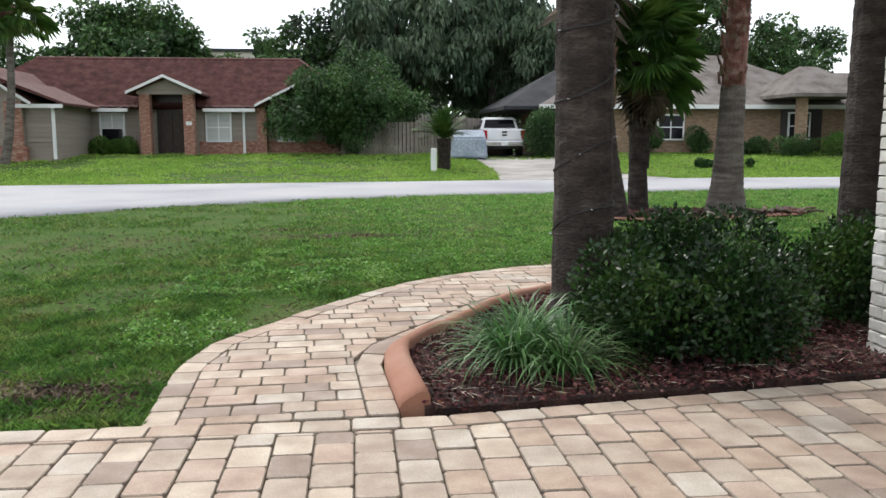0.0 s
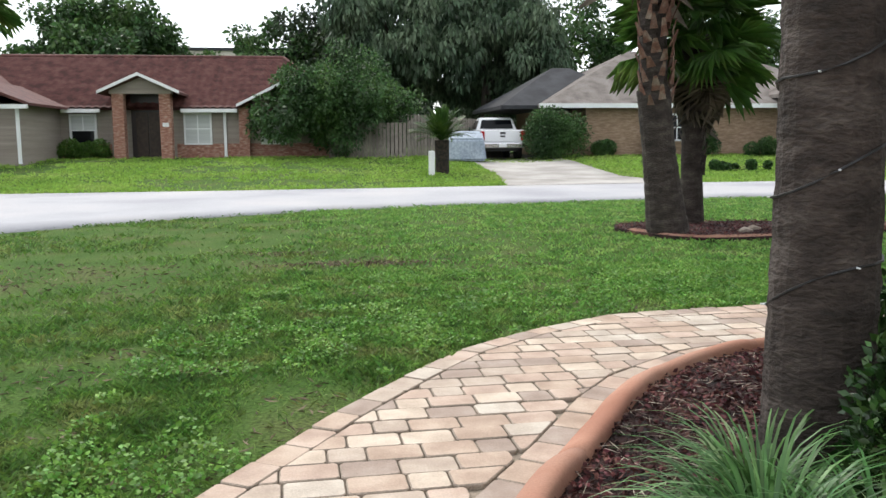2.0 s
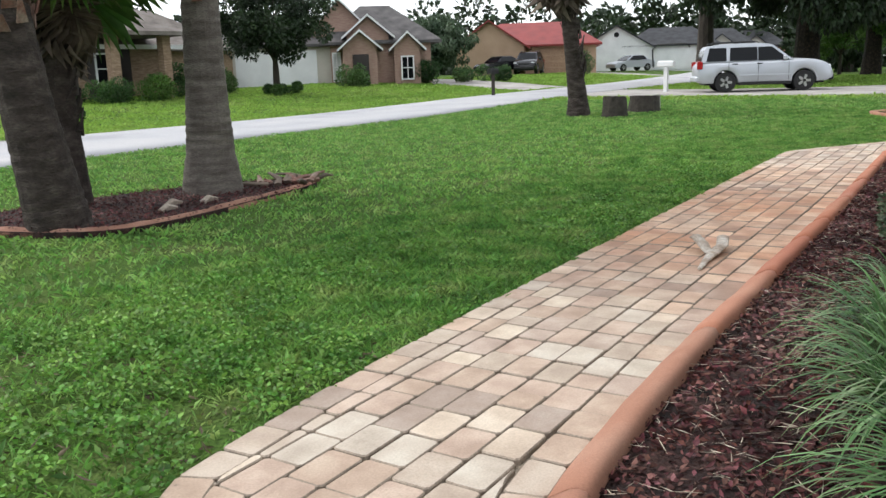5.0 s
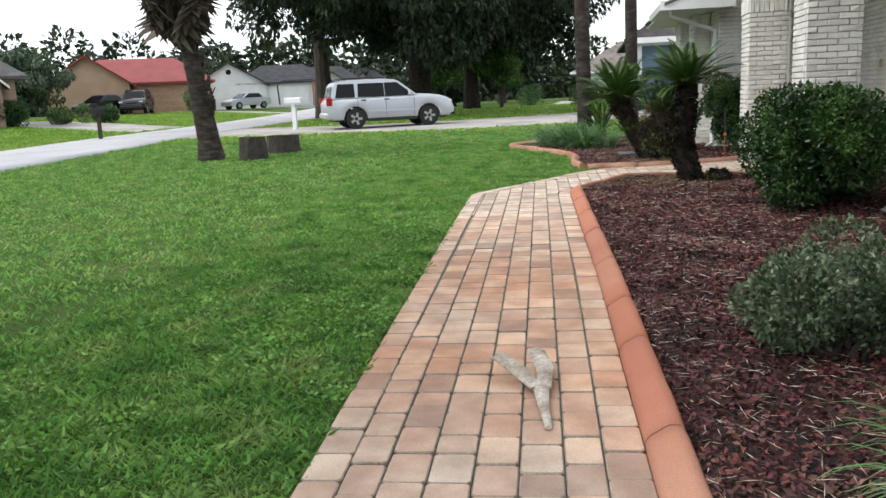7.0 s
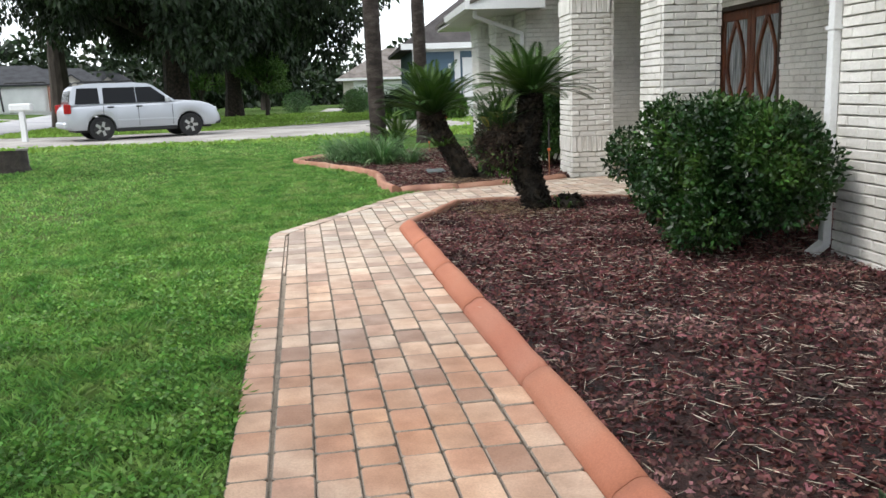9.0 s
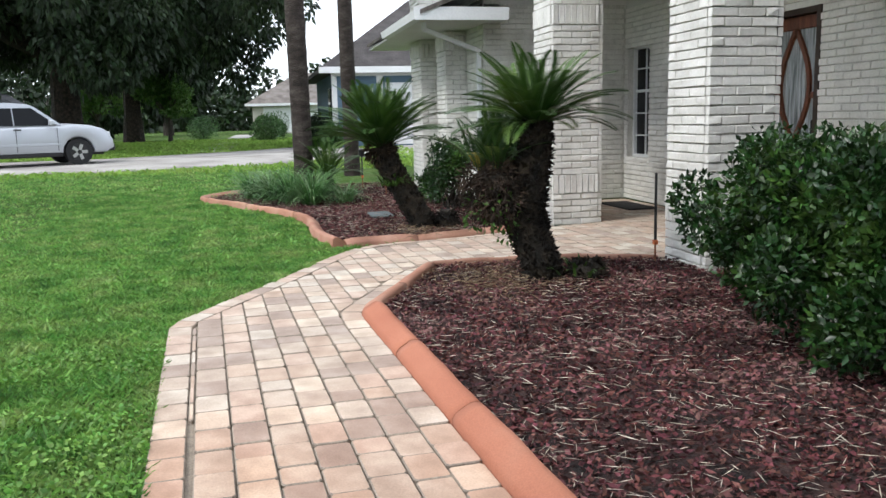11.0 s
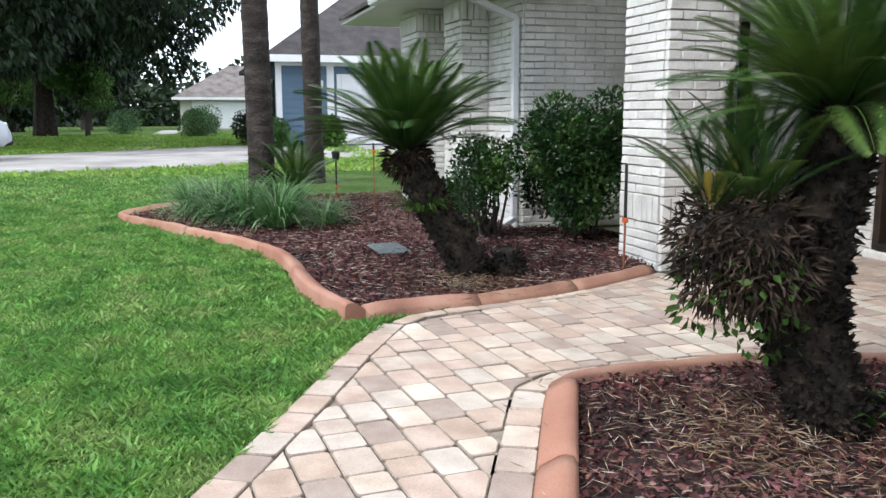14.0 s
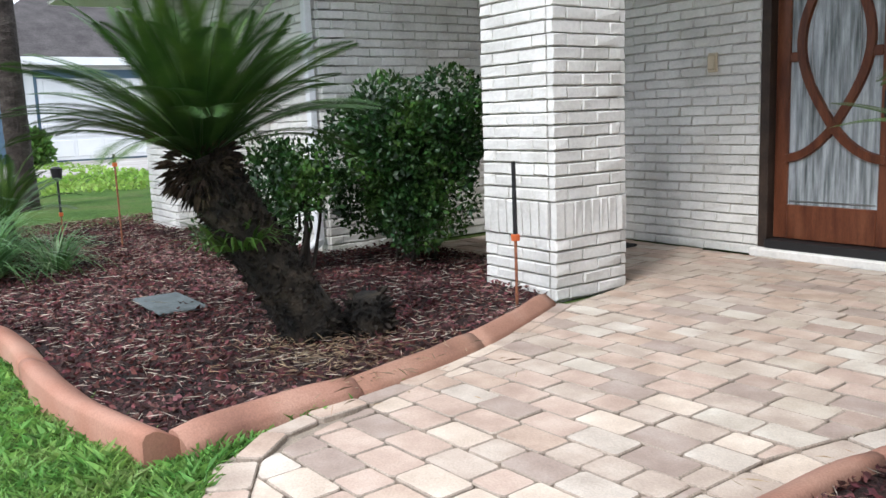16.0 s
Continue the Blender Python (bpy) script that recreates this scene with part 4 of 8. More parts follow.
leafy("open_shrub", "low open shrub with dark leaves by the wing wall", c, q, 2600, 0.055, M_leaf, seed=38, shell=0.2, branches=10)


def liriope(x, y, z, n, length, seed, label="tuft of arching strap grass with pale edges", spread=0.12):
    r = np.random.default_rng(seed)
    t = thing("strap_grass", label, "ornamental grass", "strap grass tufts", (x, y, z))
    V, F = strap(r, n, (0, 0, 0), spread, length, 0.0155, 6)
    part("leaves", mesh_of("leaves", V, F, M_liriope), None, t)
    return t


for i, (x, y, n, L) in enumerate([(0.98, 3.58, 300, 0.58), (1.22, 3.40, 220, 0.50), (1.15, 3.95, 200, 0.52), (2.75, 5.12, 300, 0.60), (3.45, 5.35, 300, 0.62), (4.1, 5.5, 280, 0.62), (4.75, 5.5, 200, 0.55),
                                  (20.5, 6.75, 300, 0.92), (21.0, 7.05, 320, 0.95), (21.5, 7.35, 300, 0.9), (21.3, 6.6, 260, 0.9), (21.95, 7.65, 240, 0.85), (20.6, 6.2, 140, 0.6)]):
    liriope(x, y, 0.035, n, L, 50 + i)


def frond_mesh(name, length, leaflet, pairs, arch, mat, seed, width=0.0165):
    """A feather frond along +x that arches down, with two rows of leaflets raised in a shallow V."""
    r = np.random.default_rng(seed)
    s = np.linspace(0, 1, pairs + 6)
    ang = 0.40 - arch * s ** 1.3
    x = np.concatenate([[0], np.cumsum(np.cos(ang[:-1]))]) / (pairs + 5) * length
    z = np.concatenate([[0], np.cumsum(np.sin(ang[:-1]))]) / (pairs + 5) * length
    V, F = [], []
    for i in range(len(s)):
        w = 0.007 * (1 - 0.8 * s[i])
        V += [(x[i], -w, z[i]), (x[i], w, z[i]), (x[i], 0, z[i] - w)]
    for i in range(len(s) - 1):
        a, b = 3 * i, 3 * i + 3
        F += [(a, b, b + 1), (a, b + 1, a + 1), (a + 1, b + 1, b + 2), (a + 1, b + 2, a + 2), (a + 2, b + 2, b), (a + 2, b, a)]
    for i in range(5, len(s)):
        for side in (-1, 1):
            f = math.sin(math.pi * min(1, max(0.06, (s[i] - 0.02) / 1.0))) ** 0.5
            L = leaflet * f * r.uniform(0.9, 1.05)
            fw = 0.75 + 0.45 * s[i]
            d = np.array([0.8 * fw * math.cos(ang[i]), side * 1.0, 0.14 + 0.8 * fw * math.sin(ang[i])])
            d /= np.linalg.norm(d)
            p = np.array([x[i], 0, z[i]])
            m = p + d * L * 0.5
            t = p + d * L - np.array([0, 0, 0.10 * L])
            u = np.array([math.cos(ang[i]), 0, math.sin(ang[i])]) * width / 2
            a = 3 * i + (0 if side < 0 else 1)
            k = len(V)
            V += [tuple(m + u), tuple(t), tuple(m - u)]
            F += [(a, k, k + 2), (k + 2, k, k + 1)]
    return mesh_of(name, V, F, mat)


def scaly_trunk(pts, radii, n, seed, mat, parent, scale=0.05):
    """A trunk with a coat of upward pointing stubs."""
    rr = random.Random(seed)
    tr = part("trunk", tube(pts, radii, 16, wob=0.06, rng=rr), mat, parent, smooth=True)
    r = np.random.default_rng(seed)
    P = np.array(pts)
    t = r.random(n) * (len(P) - 1)
    i = np.minimum(t.astype(int), len(P) - 2)
    f = (t - i)[:, None]
    c = P[i] * (1 - f) + P[i + 1] * f
    rad = (np.array(radii)[i] * (1 - f[:, 0]) + np.array(radii)[i + 1] * f[:, 0])[:, None]
    a = r.uniform(0, 2 * np.pi, n)
    out = np.stack([np.cos(a), np.sin(a), np.zeros(n)], 1)
    ax = P[i + 1] - P[i]
    ax /= np.linalg.norm(ax, axis=1, keepdims=True)
    out -= ax * (out * ax).sum(1, keepdims=True)
    V, F = blades(c + out * rad * 0.96, out * 0.8 + ax * r.uniform(-0.3, 0.9, (n, 1)), scale * r.uniform(0.5, 1.3, n), scale * 0.5, 0, 0.2, r)
    part("leaf_scar_coat", mesh_of("leaf_scar_coat", V, F, mat), None, tr)
    return tr


FR = [frond_mesh("frond", 0.80, 0.165, 84, a, M_frond, 60 + i, 0.0095) for i, a in enumerate((0.55, 0.68, 0.82, 0.95))]
FRY = frond_mesh("frond", 0.5, 0.12, 36, 0.9, M_frond_yellow, 70)


def crown(parent, at, count, size, seed, low=-12, high=80, skip=None, yellow=0):
    rr = random.Random(seed)
    for k in range(count):
        a = k * 137.5 + rr.uniform(-12, 12)
        el = high - (high - low) * ((k + 0.5) / count) ** 0.9 + rr.uniform(-6, 6)
        me = FRY if k < yellow else FR[min(3, int((1 - (el - low) / (high - low)) * 2.6) + rr.randrange(2))]
        if k < yellow:
            el = rr.uniform(25, 50)
        o = part("frond", me, None, parent, "yellowing frond" if k < yellow else "")
        s = size * rr.uniform(0.88, 1.08)
        o.matrix_basis = Matrix.Translation(at) @ pose(0, 0, 0, 0, 0, a) @ pose(0.03, 0, 0, rr.uniform(-15, 15), -el, 0) @ Matrix.Scale(s, 4)


M_collar = surf("dead leaf collar", [(0.020, 0.014, 0.010), (0.045, 0.030, 0.020), (0.10, 0.07, 0.045)], 9, 0.95, 0.5, 50, island=0.5)
# large cycad with side heads, leaning
ca = thing("cycad", "cycad with a thick dark leaning trunk and side heads", "cycad", "cycads", (13.72, 5.33, 0.03))
scaly_trunk([(0, -0.02, -0.05), (0.02, 0.02, 0.15), (0.06, 0.10, 0.38), (0.07, 0.15, 0.58), (0.03, 0.10, 0.82), (0.0, 0.06, 1.08), (0.0, 0.06, 1.30)], [0.135, 0.14, 0.155, 0.165, 0.135, 0.115, 0.10], 2200, 41, M_cycad_trunk, ca)
crown(ca, (0.0, 0.06, 1.24), 58, 0.86, 42, -6, 54)
for (x, y, z), n, sd in (((0.16, 0.48, 0.86), 11, 43), ((0.02, 0.38, 0.88), 11, 44), ((0.22, 0.30, 0.92), 9, 45)):
    bm = tube([(0.02, 0.12, z - 0.42), (x * 0.6, y * 0.7, z - 0.24), (x, y, z)], [0.09, 0.12, 0.10], 12, wob=0.14, rng=random.Random(sd))
    me = bm_mesh("side_head", bm, M_cycad_trunk, True)
    pr = part("side_head", me, None, ca)
    r = np.random.default_rng(sd)
    p, d = blob_points(r, 1500, [(x, y, z - 0.06), (x * 0.85, y * 0.88, z - 0.2)], [0.165, 0.185], 0.7)
    V, F = blades(p, d * 0.7 + np.array([0, 0, -0.25]) + r.normal(size=p.shape) * 0.5, r.uniform(0.03, 0.09, len(p)), 0.013, 0.1, 0.1, r)
    part("dead_leaf_collar", mesh_of("dead_leaf_collar", V, F, M_collar), None, pr)
    p, d = blob_points(r, 130, [(x * 1.0, y * 0.95, z - 0.28), (x * 0.6, y * 0.6, z - 0.42)], [0.17, 0.12], 0.9)
    V, F = blades(p, d * 0.8 + r.normal(size=p.shape) * 0.4, r.uniform(0.03, 0.06, len(p)), 0.03, 0.05, 0.15, r)
    part("vine_leaves", mesh_of("vine_leaves", V, F, M_leaf_light), None, pr, "small light green vine leaves")
    crown(ca, (x, y, z + 0.03), n, 0.58, sd, 12, 80, yellow=3 if sd == 43 else (1 if sd == 44 else 0))

cb = thing("cycad", "leaning cycad with a dark trunk and full crown", "cycad", "cycads", (17.20, 5.62, 0.03))
scaly_trunk([(0.04, -0.06, -0.05), (0.0, 0.05, 0.14), (0.06, 0.2, 0.42), (0.13, 0.36, 0.72), (0.18, 0.46, 0.98)], [0.165, 0.15, 0.145, 0.14, 0.12], 1500, 46, M_cycad_trunk, cb)
crown(cb, (0.18, 0.47, 0.97), 58, 1.10, 47, 4, 58)
r = np.random.default_rng(48)
p, d = blob_points(r, 500, [(0.18, 0.47, 0.93)], [0.15], 0.8)
V, F = blades(p, d, r.uniform(0.04, 0.11, 500), 0.02, 0.2, 0.1, r)
part("dead_leaf_collar", mesh_of("dead_leaf_collar", V, F, M_collar), None, cb)
V, F = strap(np.random.default_rng(49), 120, (0.12, 0.34, 0.52), 0.17, 0.28, 0.026, 4)
part("fern", mesh_of("fern", V, F, M_leaf_light), None, cb, "light green fern on the trunk")
stub = thing("cycad_stump", "cut dark cycad pup stump in the mulch", "stump", "", (17.08, 5.34, 0.03))
scaly_trunk([(0, 0, -0.03), (0.01, 0.02, 0.12), (0.0, 0.03, 0.22)], [0.10, 0.10, 0.07], 220, 50, M_cycad_trunk, stub, 0.06)
stub = thing("cycad_stump", "low dark cycad pups with a tuft of green", "stump", "", (13.62, 5.00, 0.03))
scaly_trunk([(0, 0, -0.03), (0.0, 0.0, 0.10), (0.02, 0.0, 0.16)], [0.13, 0.12, 0.07], 260, 51, M_cycad_trunk, stub, 0.06)
V, F = strap(np.random.default_rng(52), 26, (0.0, 0.05, 0.05), 0.2, 0.2, 0.03, 3)
part("tuft", mesh_of("tuft", V, F, M_leaf_light), None, stub)
# low dark cycad at the foot of the slim palm
cd = thing("cycad", "low dark green cycad at the foot of a palm", "cycad", "cycads", (22.0, 6.35, 0.05))
part("trunk", tube([(0, 0, -0.05), (0, 0, 0.3)], [0.14, 0.1], 10), M_cycad_trunk, cd)
crown(cd, (0, 0, 0.3), 22, 0.95, 53, 0, 70)

# ---- palms ----


def boots(parent, z0, z1, rad, n, seed, mat=None, size=0.16, lean=(0, 0)):
    """Old leaf bases standing off a palm trunk, each a wedge."""
    rr = random.Random(seed)
    bm = bmesh.new()
    box(bm, -0.5, 0.5, -0.12, 0.12, 0, 1, 0)
    for v in bm.verts:
        if v.co.z > 0.5:
            v.co = Vector((v.co.x * 0.35, v.co.y * 0.5 + 0.32, v.co.z))
    me = bm_mesh("leaf_base", bm, mat or M_boot)
    for k in range(n):
        z = z0 + (z1 - z0) * (k + rr.random()) / n
        a = k * 137.5 + rr.uniform(-15, 15)
        f = (z - z0) / max(0.01, z1 - z0)
        o = part("leaf_base", me, None, parent)
        o.matrix_basis = Matrix.Translation((lean[0] * f, lean[1] * f, z)) @ pose(0, 0, 0, 0, 0, a) @ pose(0, rad * 0.92, 0, rr.uniform(-18, 6), rr.uniform(-14, 14), 0) @ Matrix.Diagonal((size * rr.uniform(0.6, 1.0), size * 0.55, size * rr.uniform(0.9, 1.7), 1))


def fan_mesh(seed, mat, radius=0.75, n=34, drop=0.25):
    """A fan leaf on a stalk along +x: pleated segments that part towards their tips."""
    r = np.random.default_rng(seed)
    V, F = [], []
    stalk = 0.75
    for i in range(2):
        k = len(V)
        V += [(0, -0.015, 0), (0, 0.015, 0), (stalk, 0.01, 0.0), (stalk, -0.01, 0.0), (0, 0, -0.02), (stalk, 0, -0.015)]
        F += [(k, k + 1, k + 2), (k, k + 2, k + 3), (k + 1, k + 4, k + 5), (k + 1, k + 5, k + 2), (k + 4, k, k + 3), (k + 4, k + 3, k + 5)]
        break
    for i in range(n):
        a = radians(-125 + 250 * i / (n - 1))
        L = radius * (1 - 0.25 * abs(a) / 2.2) * r.uniform(0.9, 1.05)
        d = np.array([math.cos(a), math.sin(a), 0.12])
        s = np.array([-math.sin(a), math.cos(a), 0])
        o = np.array([stalk, 0, 0])
        m = o + d * L * 0.62 - np.array([0, 0, drop * 0.18 * L])
        t = o + d * L - np.array([0, 0, drop * L * r.uniform(0.6, 1.6)])
        w = radius * 0.045
        ridge = np.array([0, 0, 0.012 * (1 if i % 2 else -1)])
        k = len(V)
        V += [tuple(o), tuple(m - s * w + ridge), tuple(t), tuple(m + s * w - ridge)]
        F += [(k, k + 1, k + 2), (k, k + 2, k + 3)]
    return mesh_of("fan_leaf", V, F, mat)


FAN = [fan_mesh(80 + i, M_fan, 0.75, 34, 0.2 + 0.2 * i) for i in range(3)]
FAND = [fan_mesh(85 + i, M_fan_dead, 0.7, 26, 0.9) for i in range(2)]


def fan_crown(parent, at, n, size, seed, low=-30, high=75, dead=0):
    rr = random.Random(seed)
    for k in range(n + dead):
        a = k * 137.5 + rr.uniform(-15, 15)
        el = high - (high - low) * (k + 0.5) / n if k < n else rr.uniform(-88, -55)
        o = part("fan_leaf", FAN[rr.randrange(3)] if k < n else FAND[rr.randrange(2)], None, parent, "" if k < n else "dead hanging brown leaf")
        o.matrix_basis = Matrix.Translation(at) @ pose(0, 0, 0, 0, 0, a) @ pose(0, 0, 0, rr.uniform(-25, 25), -el, 0) @ Matrix.Scale(size * rr.uniform(0.85, 1.1), 4)


def palm_trunk(pts, radii, mat, parent, seed, rings=True):
    rr = random.Random(seed)
    P, R = [], []
    for (a, b), (ra, rb2) in zip(zip(pts, pts[1:]), zip(radii, radii[1:])):
        a, b = Vector(a), Vector(b)
        n = max(2, int((b - a).length / 0.05))
        for k in range(n):
            f = k / n
            P.append(a.lerp(b, f))
            R.append((ra + (rb2 - ra) * f) * (1 + (0.02 if k % 2 and rings else 0) + rr.uniform(-0.012, 0.012)))
    P.append(Vector(pts[-1]))
    R.append(radii[-1])
    return part("trunk", tube(P, R, 18, wob=0.018, rng=rr), mat, parent, smooth=False)


def string_lights(at, rad, z0, z1, turns, seed):
    t = thing("string_lights", "dark cable of small lights wound round a palm trunk", "string lights", "", at)
    pts = []
    n = int(turns * 16)
    rr = random.Random(seed)
    for k in range(n + 1):
        a = 2 * math.pi * turns * k / n
        pts.append((math.cos(a) * rad, math.sin(a) * rad, z0 + (z1 - z0) * k / n + 0.03 * math.sin(k * 0.7)))
    part("cable", tube(pts, [0.0055] * len(pts), 5), M_black, t)
    for k in range(2, n, 5):
        p = Vector(pts[k])
        part("bulb", tube([p, p * 1.0 + Vector((p.x, p.y, 0)).normalized() * 0.022], [0.005, 0.003], 5), M_lamp, t)
    return t


p1 = thing("palm_tree", "tall palm with a rough dark trunk in the front bed", "palm tree", "palms", (1.55, 4.29, 0))
palm_trunk([(0, 0, -0.05), (0, 0, 1.2), (-0.02, 0.02, 3.0), (-0.03, 0.03, 5.6)], [0.205, 0.185, 0.175, 0.16], M_palm_bark, p1, 1)
fan_crown(p1, (-0.03, 0.03, 5.6), 22, 1.3, 2, dead=4)
string_lights((1.55, 4.29, 0), 0.197, 0.55, 2.9, 6, 1)
p2 = thing("palm_tree", "palm with a rough dark trunk near the house corner", "palm tree", "palms", (3.88, 4.92, 0))
palm_trunk([(0, 0, -0.05), (0.02, 0.02, 1.2), (0.06, 0.05, 3.0), (0.1, 0.1, 5.6)], [0.20, 0.175, 0.165, 0.15], M_palm_bark, p2, 3)
fan_crown(p2, (0.1, 0.1, 5.6), 22, 1.3, 4, dead=4)
# the island: a thick leaning palm with a companion, and a pale one
pa = thing("palm_tree", "thick leaning palm with shaggy leaf bases on the island", "palm tree", "palms", (4.30, 12.45, 0))
palm_trunk([(0, 0, -0.05), (-0.06, 0.0, 0.35), (-0.16, 0.02, 1.1), (-0.26, 0.05, 2.0)], [0.30, 0.265, 0.225, 0.22], M_palm_bark, pa, 5)
palm_trunk([(-0.26, 0.05, 2.0), (-0.30, 0.08, 3.4), (-0.32, 0.1, 5.2)], [0.19, 0.18, 0.17], M_palm_bark, pa, 6)
boots(pa, 1.75, 4.6, 0.23, 120, 7, lean=(-0.10, 0.04), size=0.15)
for o in [o for o in pa.children if o.name.startswith("leaf_base")]:
    o.location.x -= 0.22
fan_crown(pa, (-0.32, 0.1, 5.1), 24, 1.3, 8, dead=5)
pb = thing("palm_tree", "slim shaggy fan palm beside the thick palm", "palm tree", "palms", (5.15, 13.62, 0))
palm_trunk([(0, 0, -0.05), (-0.03, 0.0, 0.8), (-0.06, 0.0, 2.8)], [0.19, 0.16, 0.14], M_palm_bark, pb, 9)
boots(pb, 0.7, 2.7, 0.165, 80, 10, M_palm_bark, lean=(-0.05, 0), size=0.15)
fan_crown(pb, (-0.06, 0.0, 2.75), 30, 0.92, 11, -38, 75, dead=3)
pc = thing("palm_tree", "palm with a pale smooth flared trunk on the island", "palm tree", "palms", (6.5, 12.98, 0))
palm_trunk([(0, 0, -0.05), (0, 0, 0.12), (0.01, 0, 0.5), (0.03, 0, 1.3), (0.06, 0.02, 2.2)], [0.37, 0.345, 0.275, 0.225, 0.205], M_palm_pale, pc, 12)
palm_trunk([(0.06, 0.02, 2.2), (0.12, 0.05, 3.6), (0.16, 0.07, 6.0)], [0.2, 0.19, 0.18], M_boot, pc, 13)
boots(pc, 2.1, 5.2, 0.22, 80, 14, lean=(0.12, 0.05), size=0.15)
fan_crown(pc, (0.16, 0.07, 5.9), 24, 1.3, 15, dead=4)
# far palm on the lawn with a skirt of dead leaves
pd = thing("palm_tree", "shaggy palm with a skirt of dead hanging leaves", "palm tree", "palms", (21.1, 15.55, 0.02))
palm_trunk([(0, 0, -0.05), (-0.02, 0.02, 0.5), (-0.15, 0.1, 1.6), (-0.45, 0.32, 4.75)], [0.34, 0.26, 0.21, 0.18], M_palm_bark, pd, 16)
boots(pd, 0.95, 4.0, 0.22, 70, 17, M_palm_bark, lean=(-0.40, 0.28), size=0.24)
fan_crown(pd, (-0.45, 0.32, 4.75), 22, 1.3, 18, -10, 75, dead=26)
# slim palms by the entry bed
for (x, y, rad, sd) in ((22.3, 6.74, 0.165, 19), (26.2, 5.45, 0.16, 20)):
    pe = thing("palm_tree", "slim palm with a rough brown trunk beside the entry bed", "palm tree", "palms", (x, y, 0.05))
    palm_trunk([(0, 0, -0.1), (0.0, 0, 0.6), (-0.02, 0.03, 3.0), (-0.04, 0.05, 7.0)], [rad * 1.25, rad * 1.02, rad, rad * 0.9], M_palm_bark, pe, sd)
    fan_crown(pe, (-0.04, 0.05, 7.0), 18, 1.2, sd, dead=2)

# stumps by the far palm
for x, y, rad, h, lb in ((20.9, 14.4, 0.33, 0.52, "tall cut grey palm stump on the lawn"), (22.85, 14.38, 0.44, 0.42, "low wide cut stump on the lawn")):
    s = thing("stump", lb, "stump", "stumps", (x, y, float(g(x, y))))
    rr = random.Random(int(x * 10))
    part("wood", tube([(0, 0, -0.05), (0, 0, 0.1), (0, 0, h * 0.7), (0.01, 0, h)], [rad * 1.08, rad, rad * 0.94, rad * 0.9], 20, wob=0.05, rng=rr), M_stump, s)
rr = random.Random(12)
litter = thing("fallen_palm_debris", "heap of dry grey palm leaf bases on the island mulch", "plant debris", "", (7.45, 12.55, 0.04))
for k in range(16):
    a, l = rr.uniform(0, 6.28), rr.uniform(0.2, 0.5)
    x, y = rr.uniform(-0.55, 0.55), rr.uniform(-0.25, 0.3)
    dx, dy = math.cos(a) * l, math.sin(a) * l
    m = Vector((x + dx / 2, y + dy / 2, 0.05 + rr.uniform(0, 0.08)))
    bm = tube([(x, y, 0.03), m, (x + dx, y + dy, 0.03 + rr.uniform(0, 0.1))], [0.05, 0.035, 0.02], 6)
    for v in bm.verts:
        v.co.z = 0.02 + (v.co.z - 0.02) * 0.7
    part("leaf_base", bm, M_fan_dead if k % 2 else M_boot, litter)
for k, (x, y) in enumerate([(5.3, 12.2), (5.55, 12.45), (5.9, 12.3)]):
    sc = thing("palm_scrap", "pale dry scrap of palm fibre on the mulch", "plant debris", "palm scraps", (x, y, 0.05))
    part("fibre", tube([(-0.1, 0, 0.0), (0.0, 0.03, 0.03), (0.12, 0.02, 0.01)], [0.03, 0.04, 0.015], 6), M_straw, sc)
M_dry = surf("dry grey brown leaf base", [(0.26, 0.20, 0.15), (0.42, 0.36, 0.30), (0.58, 0.54, 0.48)], 9, 0.8, 0.6, 60)
db = thing("fallen_palm_boot", "dry forked palm leaf base lying on the pavers", "plant debris", "", (5.80, 6.88, PAVE_Z))


def flat_tube(pts, radii, flat, name, mat):
    bm = tube(pts, radii, 10)
    for v in bm.verts:
        c = min(pts, key=lambda q: (v.co - Vector(q)).length)
        v.co.z = max(0.002, c[2] + (v.co.z - c[2]) * flat)
    return part(name, bm, mat, db)


flat_tube([(-0.40, -0.05, 0.014), (-0.2, -0.02, 0.022), (0.0, 0.0, 0.03), (0.06, 0.01, 0.035)], [0.014, 0.024, 0.036, 0.03], 0.6, "stalk", M_dry)
flat_tube([(0.0, -0.01, 0.03), (0.18, -0.01, 0.055), (0.36, 0.04, 0.075), (0.40, 0.05, 0.075)], [0.034, 0.042, 0.044, 0.03], 0.45, "prong", M_dry)
flat_tube([(0.0, 0.02, 0.03), (0.14, 0.11, 0.06), (0.27, 0.21, 0.085), (0.29, 0.25, 0.07)], [0.03, 0.042, 0.04, 0.018], 0.45, "prong", M_dry)

# ---- grass ----


def edge_distance(P, line):
    """Distance of points from a line of points."""
    L = np.array(line)
    best = np.full(len(P), 1e9)
    for a, b in zip(L, L[1:]):
        ab = b - a
        t = np.clip(((P - a) @ ab) / (ab @ ab), 0, 1)
        best = np.minimum(best, np.linalg.norm(P - a - t[:, None] * ab, axis=1))
    return best


def in_poly(P, poly):
    c = np.zeros(len(P), bool)
    x, y = P[:, 0], P[:, 1]
    for (ax, ay), (bx, by) in zip(poly, list(poly[1:]) + [poly[0]]):
        if ay == by:
            continue
        cond = (ay > y) != (by > y)
        c ^= cond & (x < (bx - ax) * (y - ay) / (by - ay) + ax)
    return c


